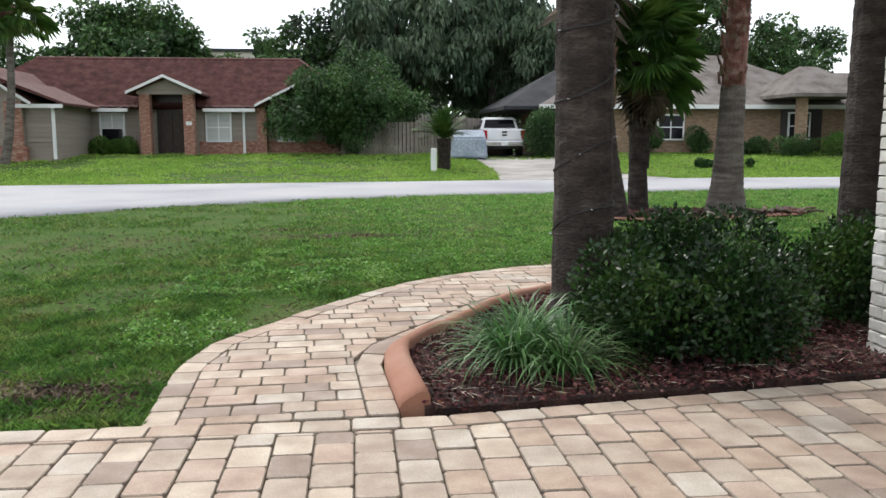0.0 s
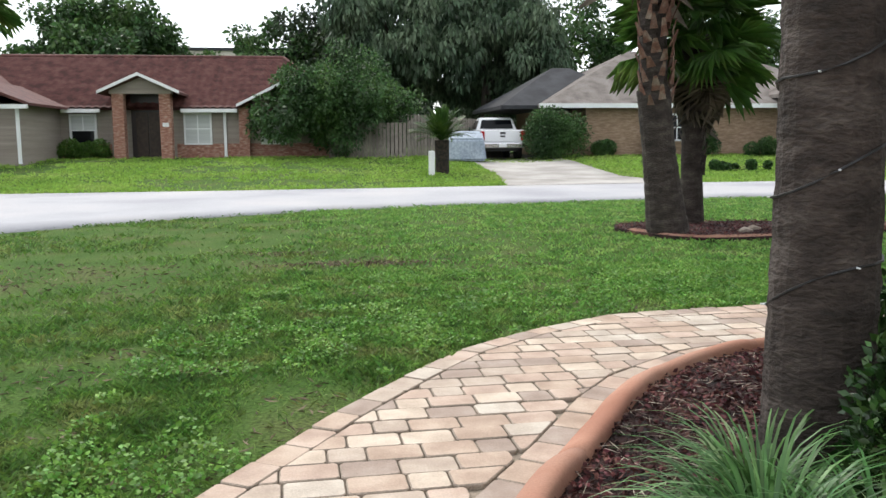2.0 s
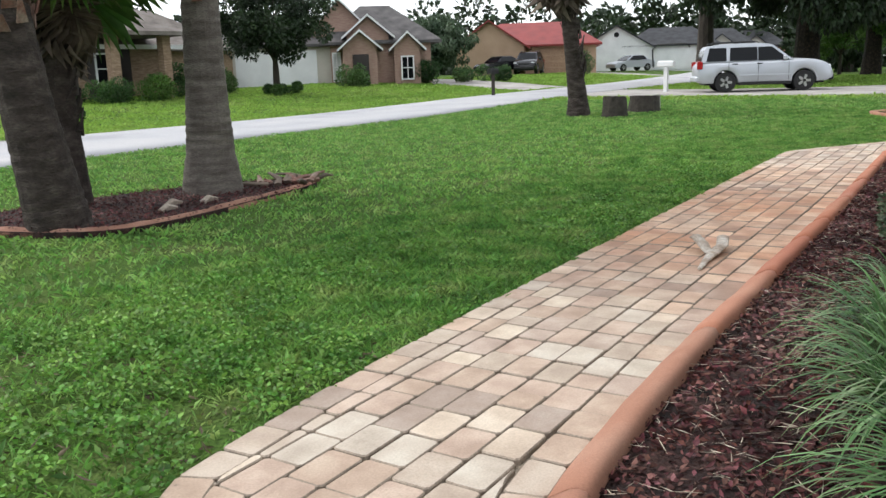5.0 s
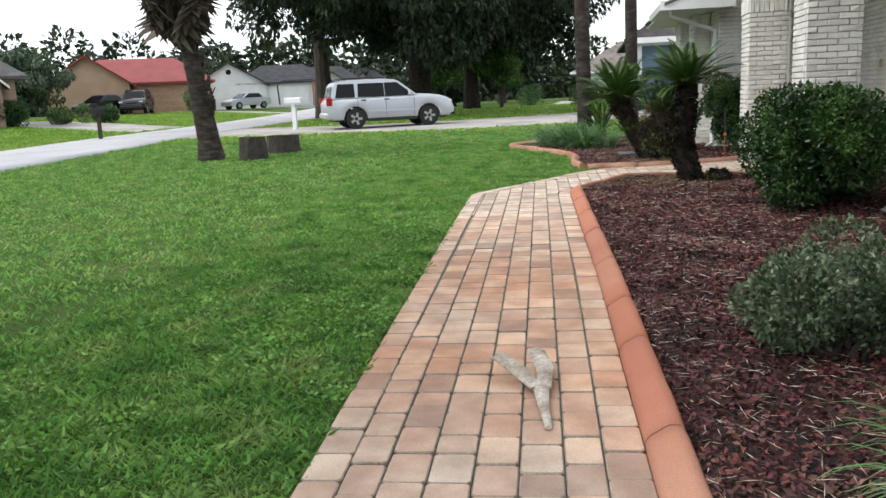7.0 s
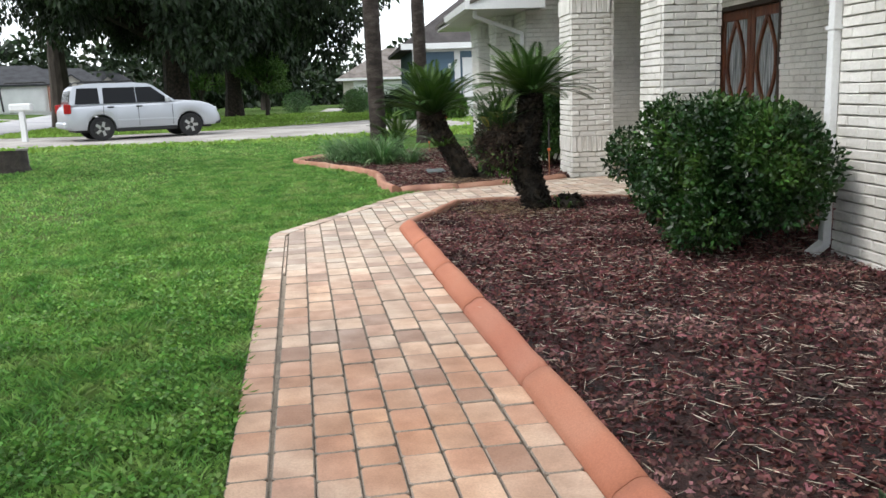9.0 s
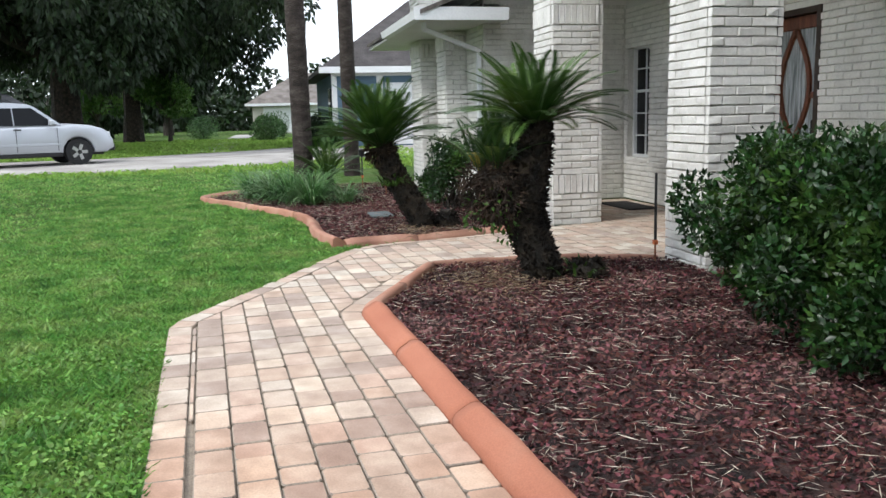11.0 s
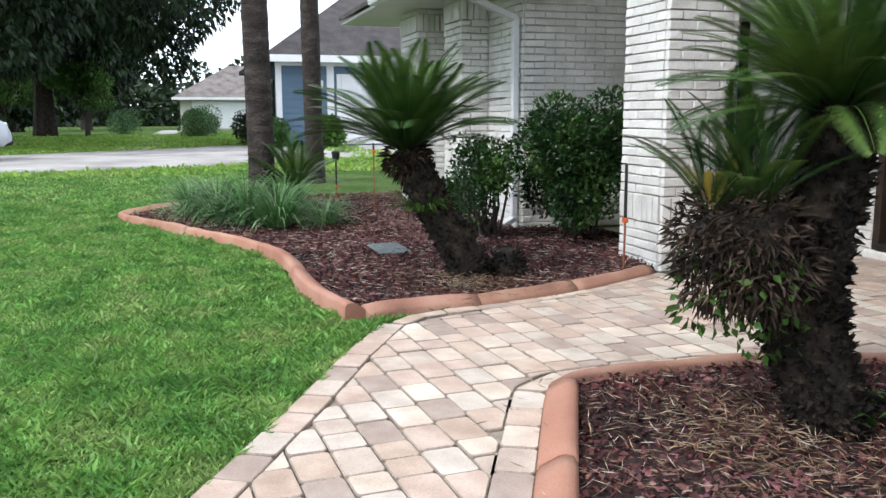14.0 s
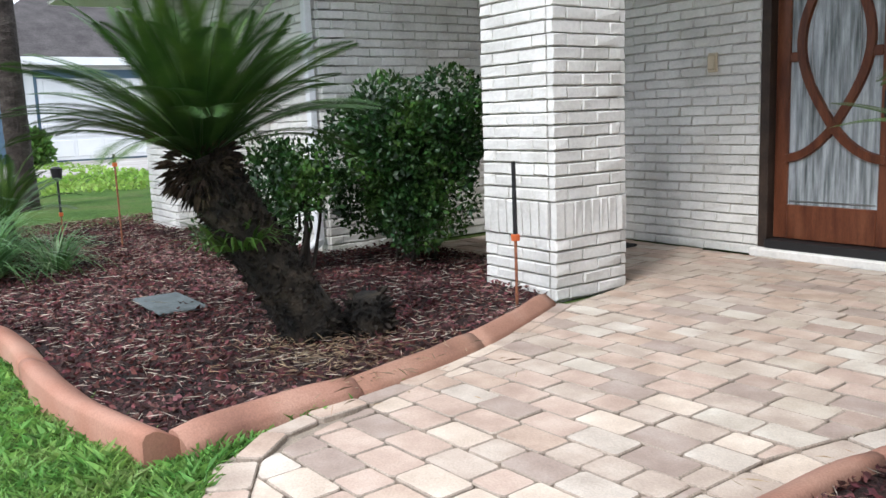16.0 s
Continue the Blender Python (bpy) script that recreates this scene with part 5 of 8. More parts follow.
def value_noise(P, scale, seed):
    r = np.random.default_rng(seed)
    T = r.random((64, 64))
    q = P * scale
    i = np.floor(q).astype(int)
    f = q - i
    f = f * f * (3 - 2 * f)
    a, b = i[:, 0] % 64, i[:, 1] % 64
    a1, b1 = (a + 1) % 64, (b + 1) % 64
    return (T[a, b] * (1 - f[:, 0]) + T[a1, b] * f[:, 0]) * (1 - f[:, 1]) + (T[a, b1] * (1 - f[:, 0]) + T[a1, b1] * f[:, 0]) * f[:, 1]


EDGE = LEFT + [(16.3, 6.75), (18.3, 6.85), (22.45, 8.5)]
KEEP_OUT = [WALK, DRIVE, BED_B, list(ISLAND), RIGHT + [(13.3, 1.9), (3.2, 1.9), (3.2, 3.2), (0.3, 2.8)]]
road_poly = road_near + road_far[::-1]


def grass(name, x0, x1, y0, y1, n, length, width, seed, near=None, label="lawn grass blades", mat=None, fade=0):
    r = np.random.default_rng(seed)
    P = r.uniform((x0, y0), (x1, y1), (n, 2))
    bare = value_noise(P, 0.55, 3) * 0.55 + value_noise(P, 1.9, 4) * 0.45
    worn = np.clip(1.0 - (P[:, 0] + 1.0) / 7.0, 0, 1)
    dens = 1 - np.clip((bare - (0.62 - 0.10 * worn)) / 0.10, 0, 1) * (0.35 + 0.6 * worn)
    d = edge_distance(P, EDGE)
    ok = r.random(n) < dens
    if fade:
        lush = smoothstep((P[:, 0] + 0.25 * (P[:, 1] - 6) + 1.2 * value_noise(P, 0.9, 12) + 0.2) / 5.0)
        ok &= r.random(n) < (lush if fade > 0 else 1 - lush)
    if near is not None:
        ok &= r.random(n) < np.clip(1.25 - d / near, 0.06, 1)
    ok &= ~(np.hypot((P[:, 0] + 1.45) / 0.62, (P[:, 1] - 3.42) / 0.24) < 0.35 + 0.9 * r.random(n))
    ok &= ~(np.hypot(P[:, 0] / 1.0, (P[:, 1] - 10.45) / 0.22) < 0.3 + 0.9 * r.random(n))
    for poly in KEEP_OUT + [road_poly]:
        ok &= ~in_poly(P, poly)
    P, d = P[ok], d[ok]
    k = len(P)
    z = g(P[:, 0], P[:, 1]) - 0.02
    tall = 0.35 + 0.55 * value_noise(P, 2.3, 9) + 0.85 * value_noise(P, 8.5, 10) ** 1.5
    a = r.uniform(0, 2 * np.pi, k)
    dirs = np.stack([np.cos(a) * 0.75, np.sin(a) * 0.75, r.uniform(0.35, 1.3, k)], 1)
    V, F = blades(np.c_[P, z], dirs, length * tall * r.uniform(0.6, 1.2, k), width, 0.18, 0.05, r)
    ob = solid(name, mesh_of(name, V, F, mat or M_blade), None, label, "grass", kind="stuff")
    return ob


grass("lawn_grass", -1.0, 16.5, 4.5, 10.0, 330000, 0.075, 0.0092, 90, near=3.2, fade=1)
grass("lawn_grass", -4.5, 6.0, 2.85, 10.0, 170000, 0.075, 0.0095, 89, near=3.6, mat=M_blade_dull, fade=-1, label="thin olive lawn grass blades")
grass("lawn_grass", -6, 30, 6, 22, 250000, 0.085, 0.021, 91, fade=1)
grass("lawn_grass", -14, 8, 6, 19, 110000, 0.085, 0.021, 94, mat=M_blade_dull, fade=-1, label="thin olive lawn grass blades")
grass("lawn_grass", 11.5, 24, 6.6, 10.5, 150000, 0.068, 0.0085, 92)
grass("lawn_grass", -9, -0.9, 2.85, 6.5, 90000, 0.08, 0.012, 93, mat=M_blade_dull)

# dead leaves and soil on the worn spots
r = np.random.default_rng(98)
k = 2600
P = np.c_[r.normal(-1.45, 0.42, k), r.normal(3.42, 0.17, k)]
P = P[(P[:, 0] < -1.0) & (P[:, 1] > 2.9)]
Q = r.uniform((-4, 4), (6, 11), (9000, 2))
b = value_noise(Q, 0.55, 3) * 0.55 + value_noise(Q, 1.9, 4) * 0.45
Q = Q[(b > 0.60) & ~in_poly(Q, WALK)]
W = np.c_[r.normal(0.0, 0.55, 900), r.normal(10.45, 0.10, 900)]
Q = np.concatenate([Q, W, np.c_[r.normal(-0.9, 0.3, 300), r.normal(11.4, 0.1, 300)]])
P = np.concatenate([P, Q])
a = r.uniform(0, 2 * np.pi, len(P))
d = np.stack([np.cos(a), np.sin(a), r.normal(0.1, 0.3, len(P))], 1)
V, F = blades(np.c_[P, np.full(len(P), -0.012)], d, r.uniform(0.02, 0.09, len(P)), r.uniform(0.006, 0.022, len(P)), 0, 0.1, r)
M_litter = surf("dry brown thatch", [(0.07, 0.05, 0.035), (0.14, 0.105, 0.07), (0.25, 0.20, 0.14)], 3.0, 0.9, 0, 40, island=0.5)
solid("dead_thatch", mesh_of("dead_thatch", V, F, M_litter), None, "dry brown thatch on worn lawn spots", "thatch", kind="stuff")

# dry straw round the cycads
def dry_straw(cx, cy, sx, sy, n, seed):
    r = np.random.default_rng(seed)
    P = np.c_[r.normal(cx, sx, n), r.normal(cy, sy, n)]
    a = r.uniform(0, 2 * np.pi, n)
    d = np.stack([np.cos(a), np.sin(a), r.normal(0.12, 0.2, n)], 1)
    V, F = blades(np.c_[P, r.uniform(0.055, 0.085, n)], d, r.uniform(0.03, 0.10, n), 0.0042, 0.05, 0.05, r)
    solid("dry_straw", mesh_of("dry_straw", V, F, M_thatch), None, "dry tan straw scattered round a cycad trunk", "straw", kind="stuff")


M_thatch = surf("dry tan straw", [(0.15, 0.10, 0.06), (0.25, 0.175, 0.105), (0.38, 0.29, 0.19)], 3, 0.85, 0, 40, island=0.5)
dry_straw(13.70, 5.68, 0.36, 0.34, 1300, 141)
dry_straw(16.85, 5.75, 0.28, 0.24, 700, 142)

# broad leaved weeds in the turf
r = np.random.default_rng(143)
P = r.uniform((-1.5, 4.2), (12.5, 9.6), (190000, 2))
b = value_noise(P, 1.1, 31) * 0.5 + value_noise(P, 4.2, 32) * 0.5
P = P[(b > 0.52) & (edge_distance(P, EDGE) < 2.6)]
for poly in KEEP_OUT:
    P = P[~in_poly(P, poly)]
k = len(P)
a = r.uniform(0, 2 * np.pi, k)
d = np.stack([np.cos(a), np.sin(a), r.uniform(-0.1, 0.7, k)], 1)
L = r.uniform(0.016, 0.036, k)
V, F = blades(np.c_[P, g(P[:, 0], P[:, 1]) + r.uniform(0.004, 0.05, k) * (0.4 + value_noise(P, 6.0, 33))], d, L, L * 0.75, 0.1, 0.1, r)
M_weed = surf("broad leaved weeds", [(0.08, 0.20, 0.032), (0.14, 0.30, 0.05), (0.21, 0.37, 0.08)], 2.0, 0.55, 0, 3, island=0.45, thin=0.3, grain=0.15)
solid("lawn_weeds", mesh_of("lawn_weeds", V, F, M_weed), None, "low broad leaved weeds among the lawn grass", "weeds", kind="stuff")

# ---- door, windows and fittings of the porch ----
M_wood = surf("reddish varnished wood", [(0.075, 0.022, 0.010), (0.125, 0.040, 0.018), (0.17, 0.062, 0.029)], 4, 0.38, 0.3, 50, grain=0.2, stretch=(4, 4, 0.6))
M_wood_dark = surf("dark weathered frame", [(0.022, 0.014, 0.010), (0.05, 0.032, 0.022)], 6, 0.6, 0.4, 50)
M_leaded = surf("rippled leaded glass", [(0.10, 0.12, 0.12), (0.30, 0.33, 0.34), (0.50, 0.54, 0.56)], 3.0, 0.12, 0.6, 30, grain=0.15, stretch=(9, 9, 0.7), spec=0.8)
M_lead = plain("lead came", (0.35, 0.35, 0.34), 0.35, 0.9)


def arc_strip(cx, cz, r0, r1, a0, a1, y0, y1, bm=None, n=20, sx=1.0, sz=1.0):
    """A flat curved rail between two radii, standing in the door's plane."""
    bm = bm or bmesh.new()
    prev = None
    for k in range(n + 1):
        a = radians(a0 + (a1 - a0) * k / n)
        ring = [bm.verts.new((cx + math.cos(a) * r * sx, y, cz + math.sin(a) * r * sz)) for r, y in ((r0, y0), (r1, y0), (r1, y1), (r0, y1))]
        if prev:
            for i in range(4):
                bm.faces.new((prev[i], prev[(i + 1) % 4], ring[(i + 1) % 4], ring[i]))
        else:
            bm.faces.new(ring[::-1])
        prev = ring
    bm.faces.new(prev)
    return bm


def door_leaf(x0, x1, label):
    d = thing("front_door", label, "door", "front doors")
    z0, z1 = 0.14, 2.34
    y0, y1 = FRONT_Y - 0.12, FRONT_Y - 0.07
    cx = (x0 + x1) / 2
    w = x1 - x0
    part("stile", boxes((x0, x0 + 0.11, y0, y1, z0, z1), bevel=0.006), M_wood, d)
    part("stile", boxes((x1 - 0.11, x1, y0, y1, z0, z1), bevel=0.006), M_wood, d)
    part("bottom_rail", boxes((x0 + 0.11, x1 - 0.11, y0, y1, z0, z0 + 0.26), bevel=0.006), M_wood, d)
    part("top_rail", boxes((x0 + 0.11, x1 - 0.11, y0, y1, z1 - 0.14, z1), bevel=0.006), M_wood, d)
    part("mid_rail", boxes((x0 + 0.11, cx - 0.235, y0, y1, 1.46, 1.53), bevel=0.004), M_wood, d)
    part("mid_rail", boxes((cx + 0.235, x1 - 0.11, y0, y1, 1.46, 1.53), bevel=0.004), M_wood, d)
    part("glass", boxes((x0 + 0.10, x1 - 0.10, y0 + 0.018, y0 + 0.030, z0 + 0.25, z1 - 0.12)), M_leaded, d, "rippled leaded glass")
    # two curved rails that meet above, bow out and cross low down
    for k in (-1, 1):
        ctr = [(cx - k * u, 0.98 - 0.23 * (1 - (1 - u / 0.38) ** 2)) for u in np.linspace(0.38, 0.02, 12)] + [(cx + k * 0.255 * math.sin(math.pi * (z - 0.98) / 1.22), z) for z in np.linspace(0.99, 2.20, 28)]
        rail = bmesh.new()
        prev = None
        for (ax, az), (px, pz), (bx, bz) in zip([ctr[0]] + ctr[:-1], ctr, ctr[1:] + [ctr[-1]]):
            l = math.hypot(bx - ax, bz - az)
            nx, nz = -(bz - az) / l * 0.042, (bx - ax) / l * 0.042
            ring = [rail.verts.new(q) for q in ((px - nx, y0 + 0.004 + k * 0.002, pz - nz), (px + nx, y0 + 0.004 + k * 0.002, pz + nz), (px + nx * 0.7, y1 + 0.006 + k * 0.002, pz + nz * 0.7), (px - nx * 0.7, y1 + 0.006 + k * 0.002, pz - nz * 0.7))]
            if prev:
                for i in range(4):
                    rail.faces.new((prev[i], prev[(i + 1) % 4], ring[(i + 1) % 4], ring[i]))
            else:
                rail.faces.new(ring[::-1])
            prev = ring
        rail.faces.new(prev)
        part("curved_rail", rail, M_wood, d)
    part("lead_line", arc_strip(cx, 1.59, 0.188, 0.195, 0, 360, y0 + 0.03, y0 + 0.035, n=36, sx=0.95, sz=2.6), M_lead, d)
    part("lead_line", boxes((x0 + 0.13, x1 - 0.13, y0 + 0.03, y0 + 0.036, z0 + 0.285, z0 + 0.293)), M_lead, d)
    hx = x0 + 0.055
    part("handle", tube([(hx, y1 + 0.012, 1.02), (hx, y1 + 0.05, 1.06), (hx, y1 + 0.05, 1.22), (hx, y1 + 0.012, 1.26)], [0.009] * 4, 8), M_black, d, "dark metal handle")
    return d


mid = (DOOR_X0 + DOOR_X1) / 2
door_leaf(mid + 0.003, DOOR_X1 - 0.075, "reddish wooden front door with leaded oval glass")
door_leaf(DOOR_X0 + 0.075, mid - 0.003, "reddish wooden front door leaf with leaded oval glass")
df = thing("door_1", "dark weathered door frame with a black sill", "door frame", kind="structure")
part("jamb", boxes((DOOR_X1 - 0.075, DOOR_X1, FRONT_Y - 0.24, FRONT_Y + 0.015, 0, DOOR_H), bevel=0.005), M_wood_dark, df)
part("jamb", boxes((DOOR_X0, DOOR_X0 + 0.075, FRONT_Y - 0.24, FRONT_Y + 0.015, 0, DOOR_H), bevel=0.005), M_wood_dark, df)
part("head", boxes((DOOR_X0 + 0.075, DOOR_X1 - 0.075, FRONT_Y - 0.24, FRONT_Y + 0.012, 2.345, DOOR_H), bevel=0.005), M_wood_dark, df)
part("sill", boxes((DOOR_X0 + 0.076, DOOR_X1 - 0.076, FRONT_Y - 0.24, FRONT_Y + 0.05, 0.07, 0.135), bevel=0.006), M_black, df, "black metal sill")
part("step", boxes((DOOR_X0 - 0.02, DOOR_X1 + 0.02, FRONT_Y, FRONT_Y + 0.10, 0.0, 0.07), bevel=0.01), M_brick, df, "white painted brick step")
solid("interior_dark", boxes((DOOR_X0 - 0.2, DOOR_X1 + 0.2, FRONT_Y - 1.2, FRONT_Y - 1.15, 0, 2.7)), M_soffit, "plain hall wall behind the door", "wall", kind="structure")

M_mat = surf("dark entry shade mat", [(0.012, 0.012, 0.012), (0.03, 0.03, 0.03)], 20, 0.95, 0.6, 120)
mat_ = thing("porch_mat", "dark mat lying in the porch corner", "mat", "", (18.55, 2.35, PAVE_Z))
part("mat_body", boxes((-0.5, 0.5, -0.22, 0.22, 0.0, 0.022), bevel=0.006), M_mat, mat_)


def sash_window(name, x0, x1, z0, z1, y, label, cols=2, rows=5, axis="y"):
    w = thing(name, label, "window", kind="structure")
    part("pane", boxes((x0, x1, y - 0.15, y - 0.14, z0, z1)), M_glass, w, "dark reflecting glass")
    fr = part("window_frame", boxes((x0, x0 + 0.045, y - 0.17, y - 0.09, z0, z1), (x1 - 0.045, x1, y - 0.17, y - 0.09, z0, z1), (x0 + 0.045, x1 - 0.045, y - 0.17, y - 0.09, z1 - 0.045, z1), (x0 + 0.045, x1 - 0.045, y - 0.17, y - 0.09, z0, z0 + 0.045)), M_white, w)
    for k in range(1, cols):
        x = x0 + (x1 - x0) * k / cols
        part("muntin", boxes((x - 0.011, x + 0.011, y - 0.139, y - 0.118, z0 + 0.045, z1 - 0.045)), M_white, w)
    for k in range(1, rows):
        z = z0 + (z1 - z0) * k / rows
        h = 0.022 if k == rows // 2 + 1 else 0.011
        part("muntin", boxes((x0 + 0.045, x1 - 0.045, y - 0.137, y - 0.116, z - h, z + h)), M_white, w)
    part("window_sill", boxes((x0 - 0.03, x1 + 0.03, y - 0.12, y + 0.03, z0 - 0.07, z0 - 0.005), bevel=0.008), M_brick, w)
    return w


sash_window("window_1", WIN_X0, WIN_X1, WIN_Z0, WIN_Z1, FRONT_Y, "dark porch window with white muntins")
sash_window("window_2", W2_X0, W2_X1, WIN_Z0, WIN_Z1, FRONT_Y, "porch window beside the near wall")

M_almond = plain("almond plastic", (0.55, 0.47, 0.33), 0.45)
oc = thing("outlet_cover", "beige weatherproof outlet cover on the brick wall", "outlet cover", "", (17.52, FRONT_Y + 0.052, 1.50))
part("plate", boxes((-0.045, 0.045, -0.004, 0.010, -0.075, 0.075), bevel=0.006), M_almond, oc)
part("lid", boxes((-0.034, 0.034, 0.011, 0.034, -0.058, 0.062), bevel=0.008), M_almond, oc)

M_orange = plain("orange plastic", (0.55, 0.12, 0.03), 0.5)
M_rustrod = surf("rusty rod", [(0.16, 0.06, 0.03), (0.30, 0.12, 0.06)], 20, 0.8, 0.4, 80)


def stake(x, y, h, label, dark=0.5, head=False):
    s = thing("garden_stake", label, "garden stake", "garden stakes", (x, y, 0.03))
    part("rod", tube([(0, 0, -0.05), (0, 0, h * (1 - dark))], [0.009, 0.009], 8), M_rustrod, s)
    part("sleeve", tube([(0, 0, h * (1 - dark)), (0.004, 0, h)], [0.014, 0.012], 8), M_black, s)
    part("clip", boxes((-0.02, 0.02, -0.02, 0.02, h * (1 - dark) - 0.03, h * (1 - dark) + 0.01), bevel=0.004), M_orange, s, "orange clip")
    if head:
        part("lamp_head", tube([(0, 0, h), (0, 0, h + 0.02), (0, 0, h + 0.13), (0, 0, h + 0.15)], [0.02, 0.05, 0.065, 0.03], 12), M_black, s)
    return s


stake(17.0, 4.40, 0.86, "thin stake with a black sleeve beside the column")
stake(14.10, 4.16, 0.80, "thin stake with a black sleeve beside the porch column", 0.75)
stake(21.6, 5.40, 0.90, "thin rust orange stake in the entry bed", 0.1)
stake(23.2, 5.6, 0.60, "low garden lamp on a stake in the entry bed", 0.6, True)
M_slab = surf("grey utility cover", [(0.07, 0.085, 0.085), (0.12, 0.14, 0.14)], 5, 0.8, 0.3, 60)
cv = thing("utility_cover", "flat grey green utility cover in the mulch", "utility cover", "", (18.55, 5.95, 0.05))
part("lid", boxes((-0.28, 0.28, -0.15, 0.15, 0.0, 0.025), bevel=0.01), M_slab, cv)

# ---- neighbours: houses, vehicles, trees ----
M_tile = surf("red clay roof tiles", [(0.050, 0.017, 0.014), (0.088, 0.030, 0.025), (0.12, 0.052, 0.043)], 2.5, 0.8, 0.5, 20, grain=0.2)
M_siding = surf("taupe siding", [(0.24, 0.205, 0.175), (0.30, 0.26, 0.225)], 1.5, 0.8, 0.3, 12, grain=0.08, stretch=(0.2, 0.2, 6))
M_redbrick = surf("mottled red brick", [(0.20, 0.085, 0.06), (0.30, 0.15, 0.11), (0.40, 0.28, 0.22)], 5, 0.9, 0.5, 25, grain=0.3, stretch=(1, 1, 3))
M_tanbrick = surf("tan brick", [(0.20, 0.135, 0.088), (0.27, 0.185, 0.125), (0.33, 0.24, 0.17)], 4, 0.9, 0.5, 25, grain=0.2, stretch=(1, 1, 4))
M_pinkbrick = surf("pink brick", [(0.30, 0.19, 0.15), (0.38, 0.26, 0.21)], 4, 0.9, 0.4, 25, grain=0.15, stretch=(1, 1, 4))
M_greyroof = surf("grey brown shingle roof", [(0.10, 0.085, 0.075), (0.16, 0.14, 0.125), (0.20, 0.18, 0.165)], 1.5, 0.95, 0.5, 18, grain=0.15)
M_darkroof = surf("charcoal shingle roof", [(0.022, 0.023, 0.026), (0.045, 0.047, 0.052)], 1.5, 0.95, 0.5, 18, grain=0.15)
M_redroof = surf("red metal roof", [(0.17, 0.022, 0.02), (0.24, 0.035, 0.03)], 1.0, 0.55, 0.2, 12, grain=0.08)
M_blue = surf("blue painted siding", [(0.075, 0.125, 0.18), (0.10, 0.16, 0.22)], 1.5, 0.65, 0.3, 10, grain=0.06, stretch=(0.2, 0.2, 5))
M_creamwall = surf("cream stucco", [(0.46, 0.43, 0.37), (0.55, 0.52, 0.46)], 1.0, 0.85, 0.3, 20, grain=0.06)
M_peach = surf("peach stucco", [(0.40, 0.27, 0.18), (0.46, 0.32, 0.22)], 1.0, 0.85, 0.3, 20, grain=0.06)
M_fence = surf("weathered fence boards", [(0.17, 0.145, 0.125), (0.26, 0.23, 0.20)], 2, 0.9, 0.4, 20, rand=0.12, stretch=(1, 1, 0.3))
M_blind = surf("closed white blinds", [(0.42, 0.44, 0.43), (0.52, 0.54, 0.53)], 1, 0.5, 0.3, 30, grain=0.05, stretch=(0.2, 0.2, 8))
# Near-black for flat sheets that stand in for the shade of entries.
M_entry_shade = plain("dark entry shade", (0.02, 0.013, 0.012), 0.4)
M_tarp = surf("pale blue grey car cover", [(0.24, 0.29, 0.35), (0.32, 0.37, 0.43)], 2, 0.6, 0.3, 12)


def tile_slope(x0, x1, y0, z0, y1, z1, hip0=0.0, hip1=0.0, pitch=0.33):
    """A roof slope of barrel tiles: waves across, stepped courses up the slope."""
    nu, nv = int((x1 - x0) / pitch) * 6, 15
    V, F = [], []
    for j in range(nv):
        for e in (0.0, 0.98):
            f = (j + e) / nv
            a, b = x0 + hip0 * f, x1 - hip1 * f
            for i in range(nu + 1):
                x = a + (b - a) * i / nu
                w = 0.065 * abs(math.cos(math.pi * x / pitch)) + 0.055 * (1 - e)
                V.append((x, y0 + (y1 - y0) * f, z0 + (z1 - z0) * f + w))
    n = nu + 1
    for j in range(2 * nv - 1):
        F += [(j * n + i, j * n + i + 1, (j + 1) * n + i + 1, (j + 1) * n + i) for i in range(nu)]
    return mesh_of("roof", V, F, M_tile)


def hip_roof(x0, x1, y0, y1, z0, z1, inset_x, over=0.45, gable=""):
    """A closed hip roof; gable='x' runs the ridge out to both ends."""
    bm = bmesh.new()
    x0, x1, y0, y1 = x0 - over, x1 + over, y0 - over, y1 + over
    ym = (y0 + y1) / 2
    lo = [bm.verts.new(p) for p in ((x0, y0, z0), (x1, y0, z0), (x1, y1, z0), (x0, y1, z0))]
    fl = [bm.verts.new((v.co.x, v.co.y, z0 - 0.16)) for v in lo]
    r0, r1 = bm.verts.new((x0 + inset_x, ym, z1)), bm.verts.new((x1 - inset_x, ym, z1))
    for f in ((lo[0], lo[1], r1, r0), (lo[2], lo[3], r0, r1), (lo[1], lo[2], r1), (lo[3], lo[0], r0), fl[::-1], (fl[0], fl[1], lo[1], lo[0]), (fl[1], fl[2], lo[2], lo[1]), (fl[2], fl[3], lo[3], lo[2]), (fl[3], fl[0], lo[0], lo[3])):
        bm.faces.new(f)
    return bm


def gable_roof(cx, half, y0, y1, z0, z1, over=0.35, thick=0.14):
    """A gable roof with its ridge along y, its gable towards -y."""
    s = (z1 - z0) / half
    h = half + over
    zo = z0 - over * s
    return extrude_profile([(cx - h, zo), (cx, z1), (cx + h, zo), (cx + h, zo + thick), (cx, z1 + thick), (cx - h, zo + thick)], "y", y0 - over, y1)


def gable_wall(cx, half, y0, z0, z1, zb, depth=0.25):
    return extrude_profile([(cx - half, zb), (cx + half, zb), (cx + half, z0), (cx, z1), (cx - half, z0)], "y", y0, y0 + depth)


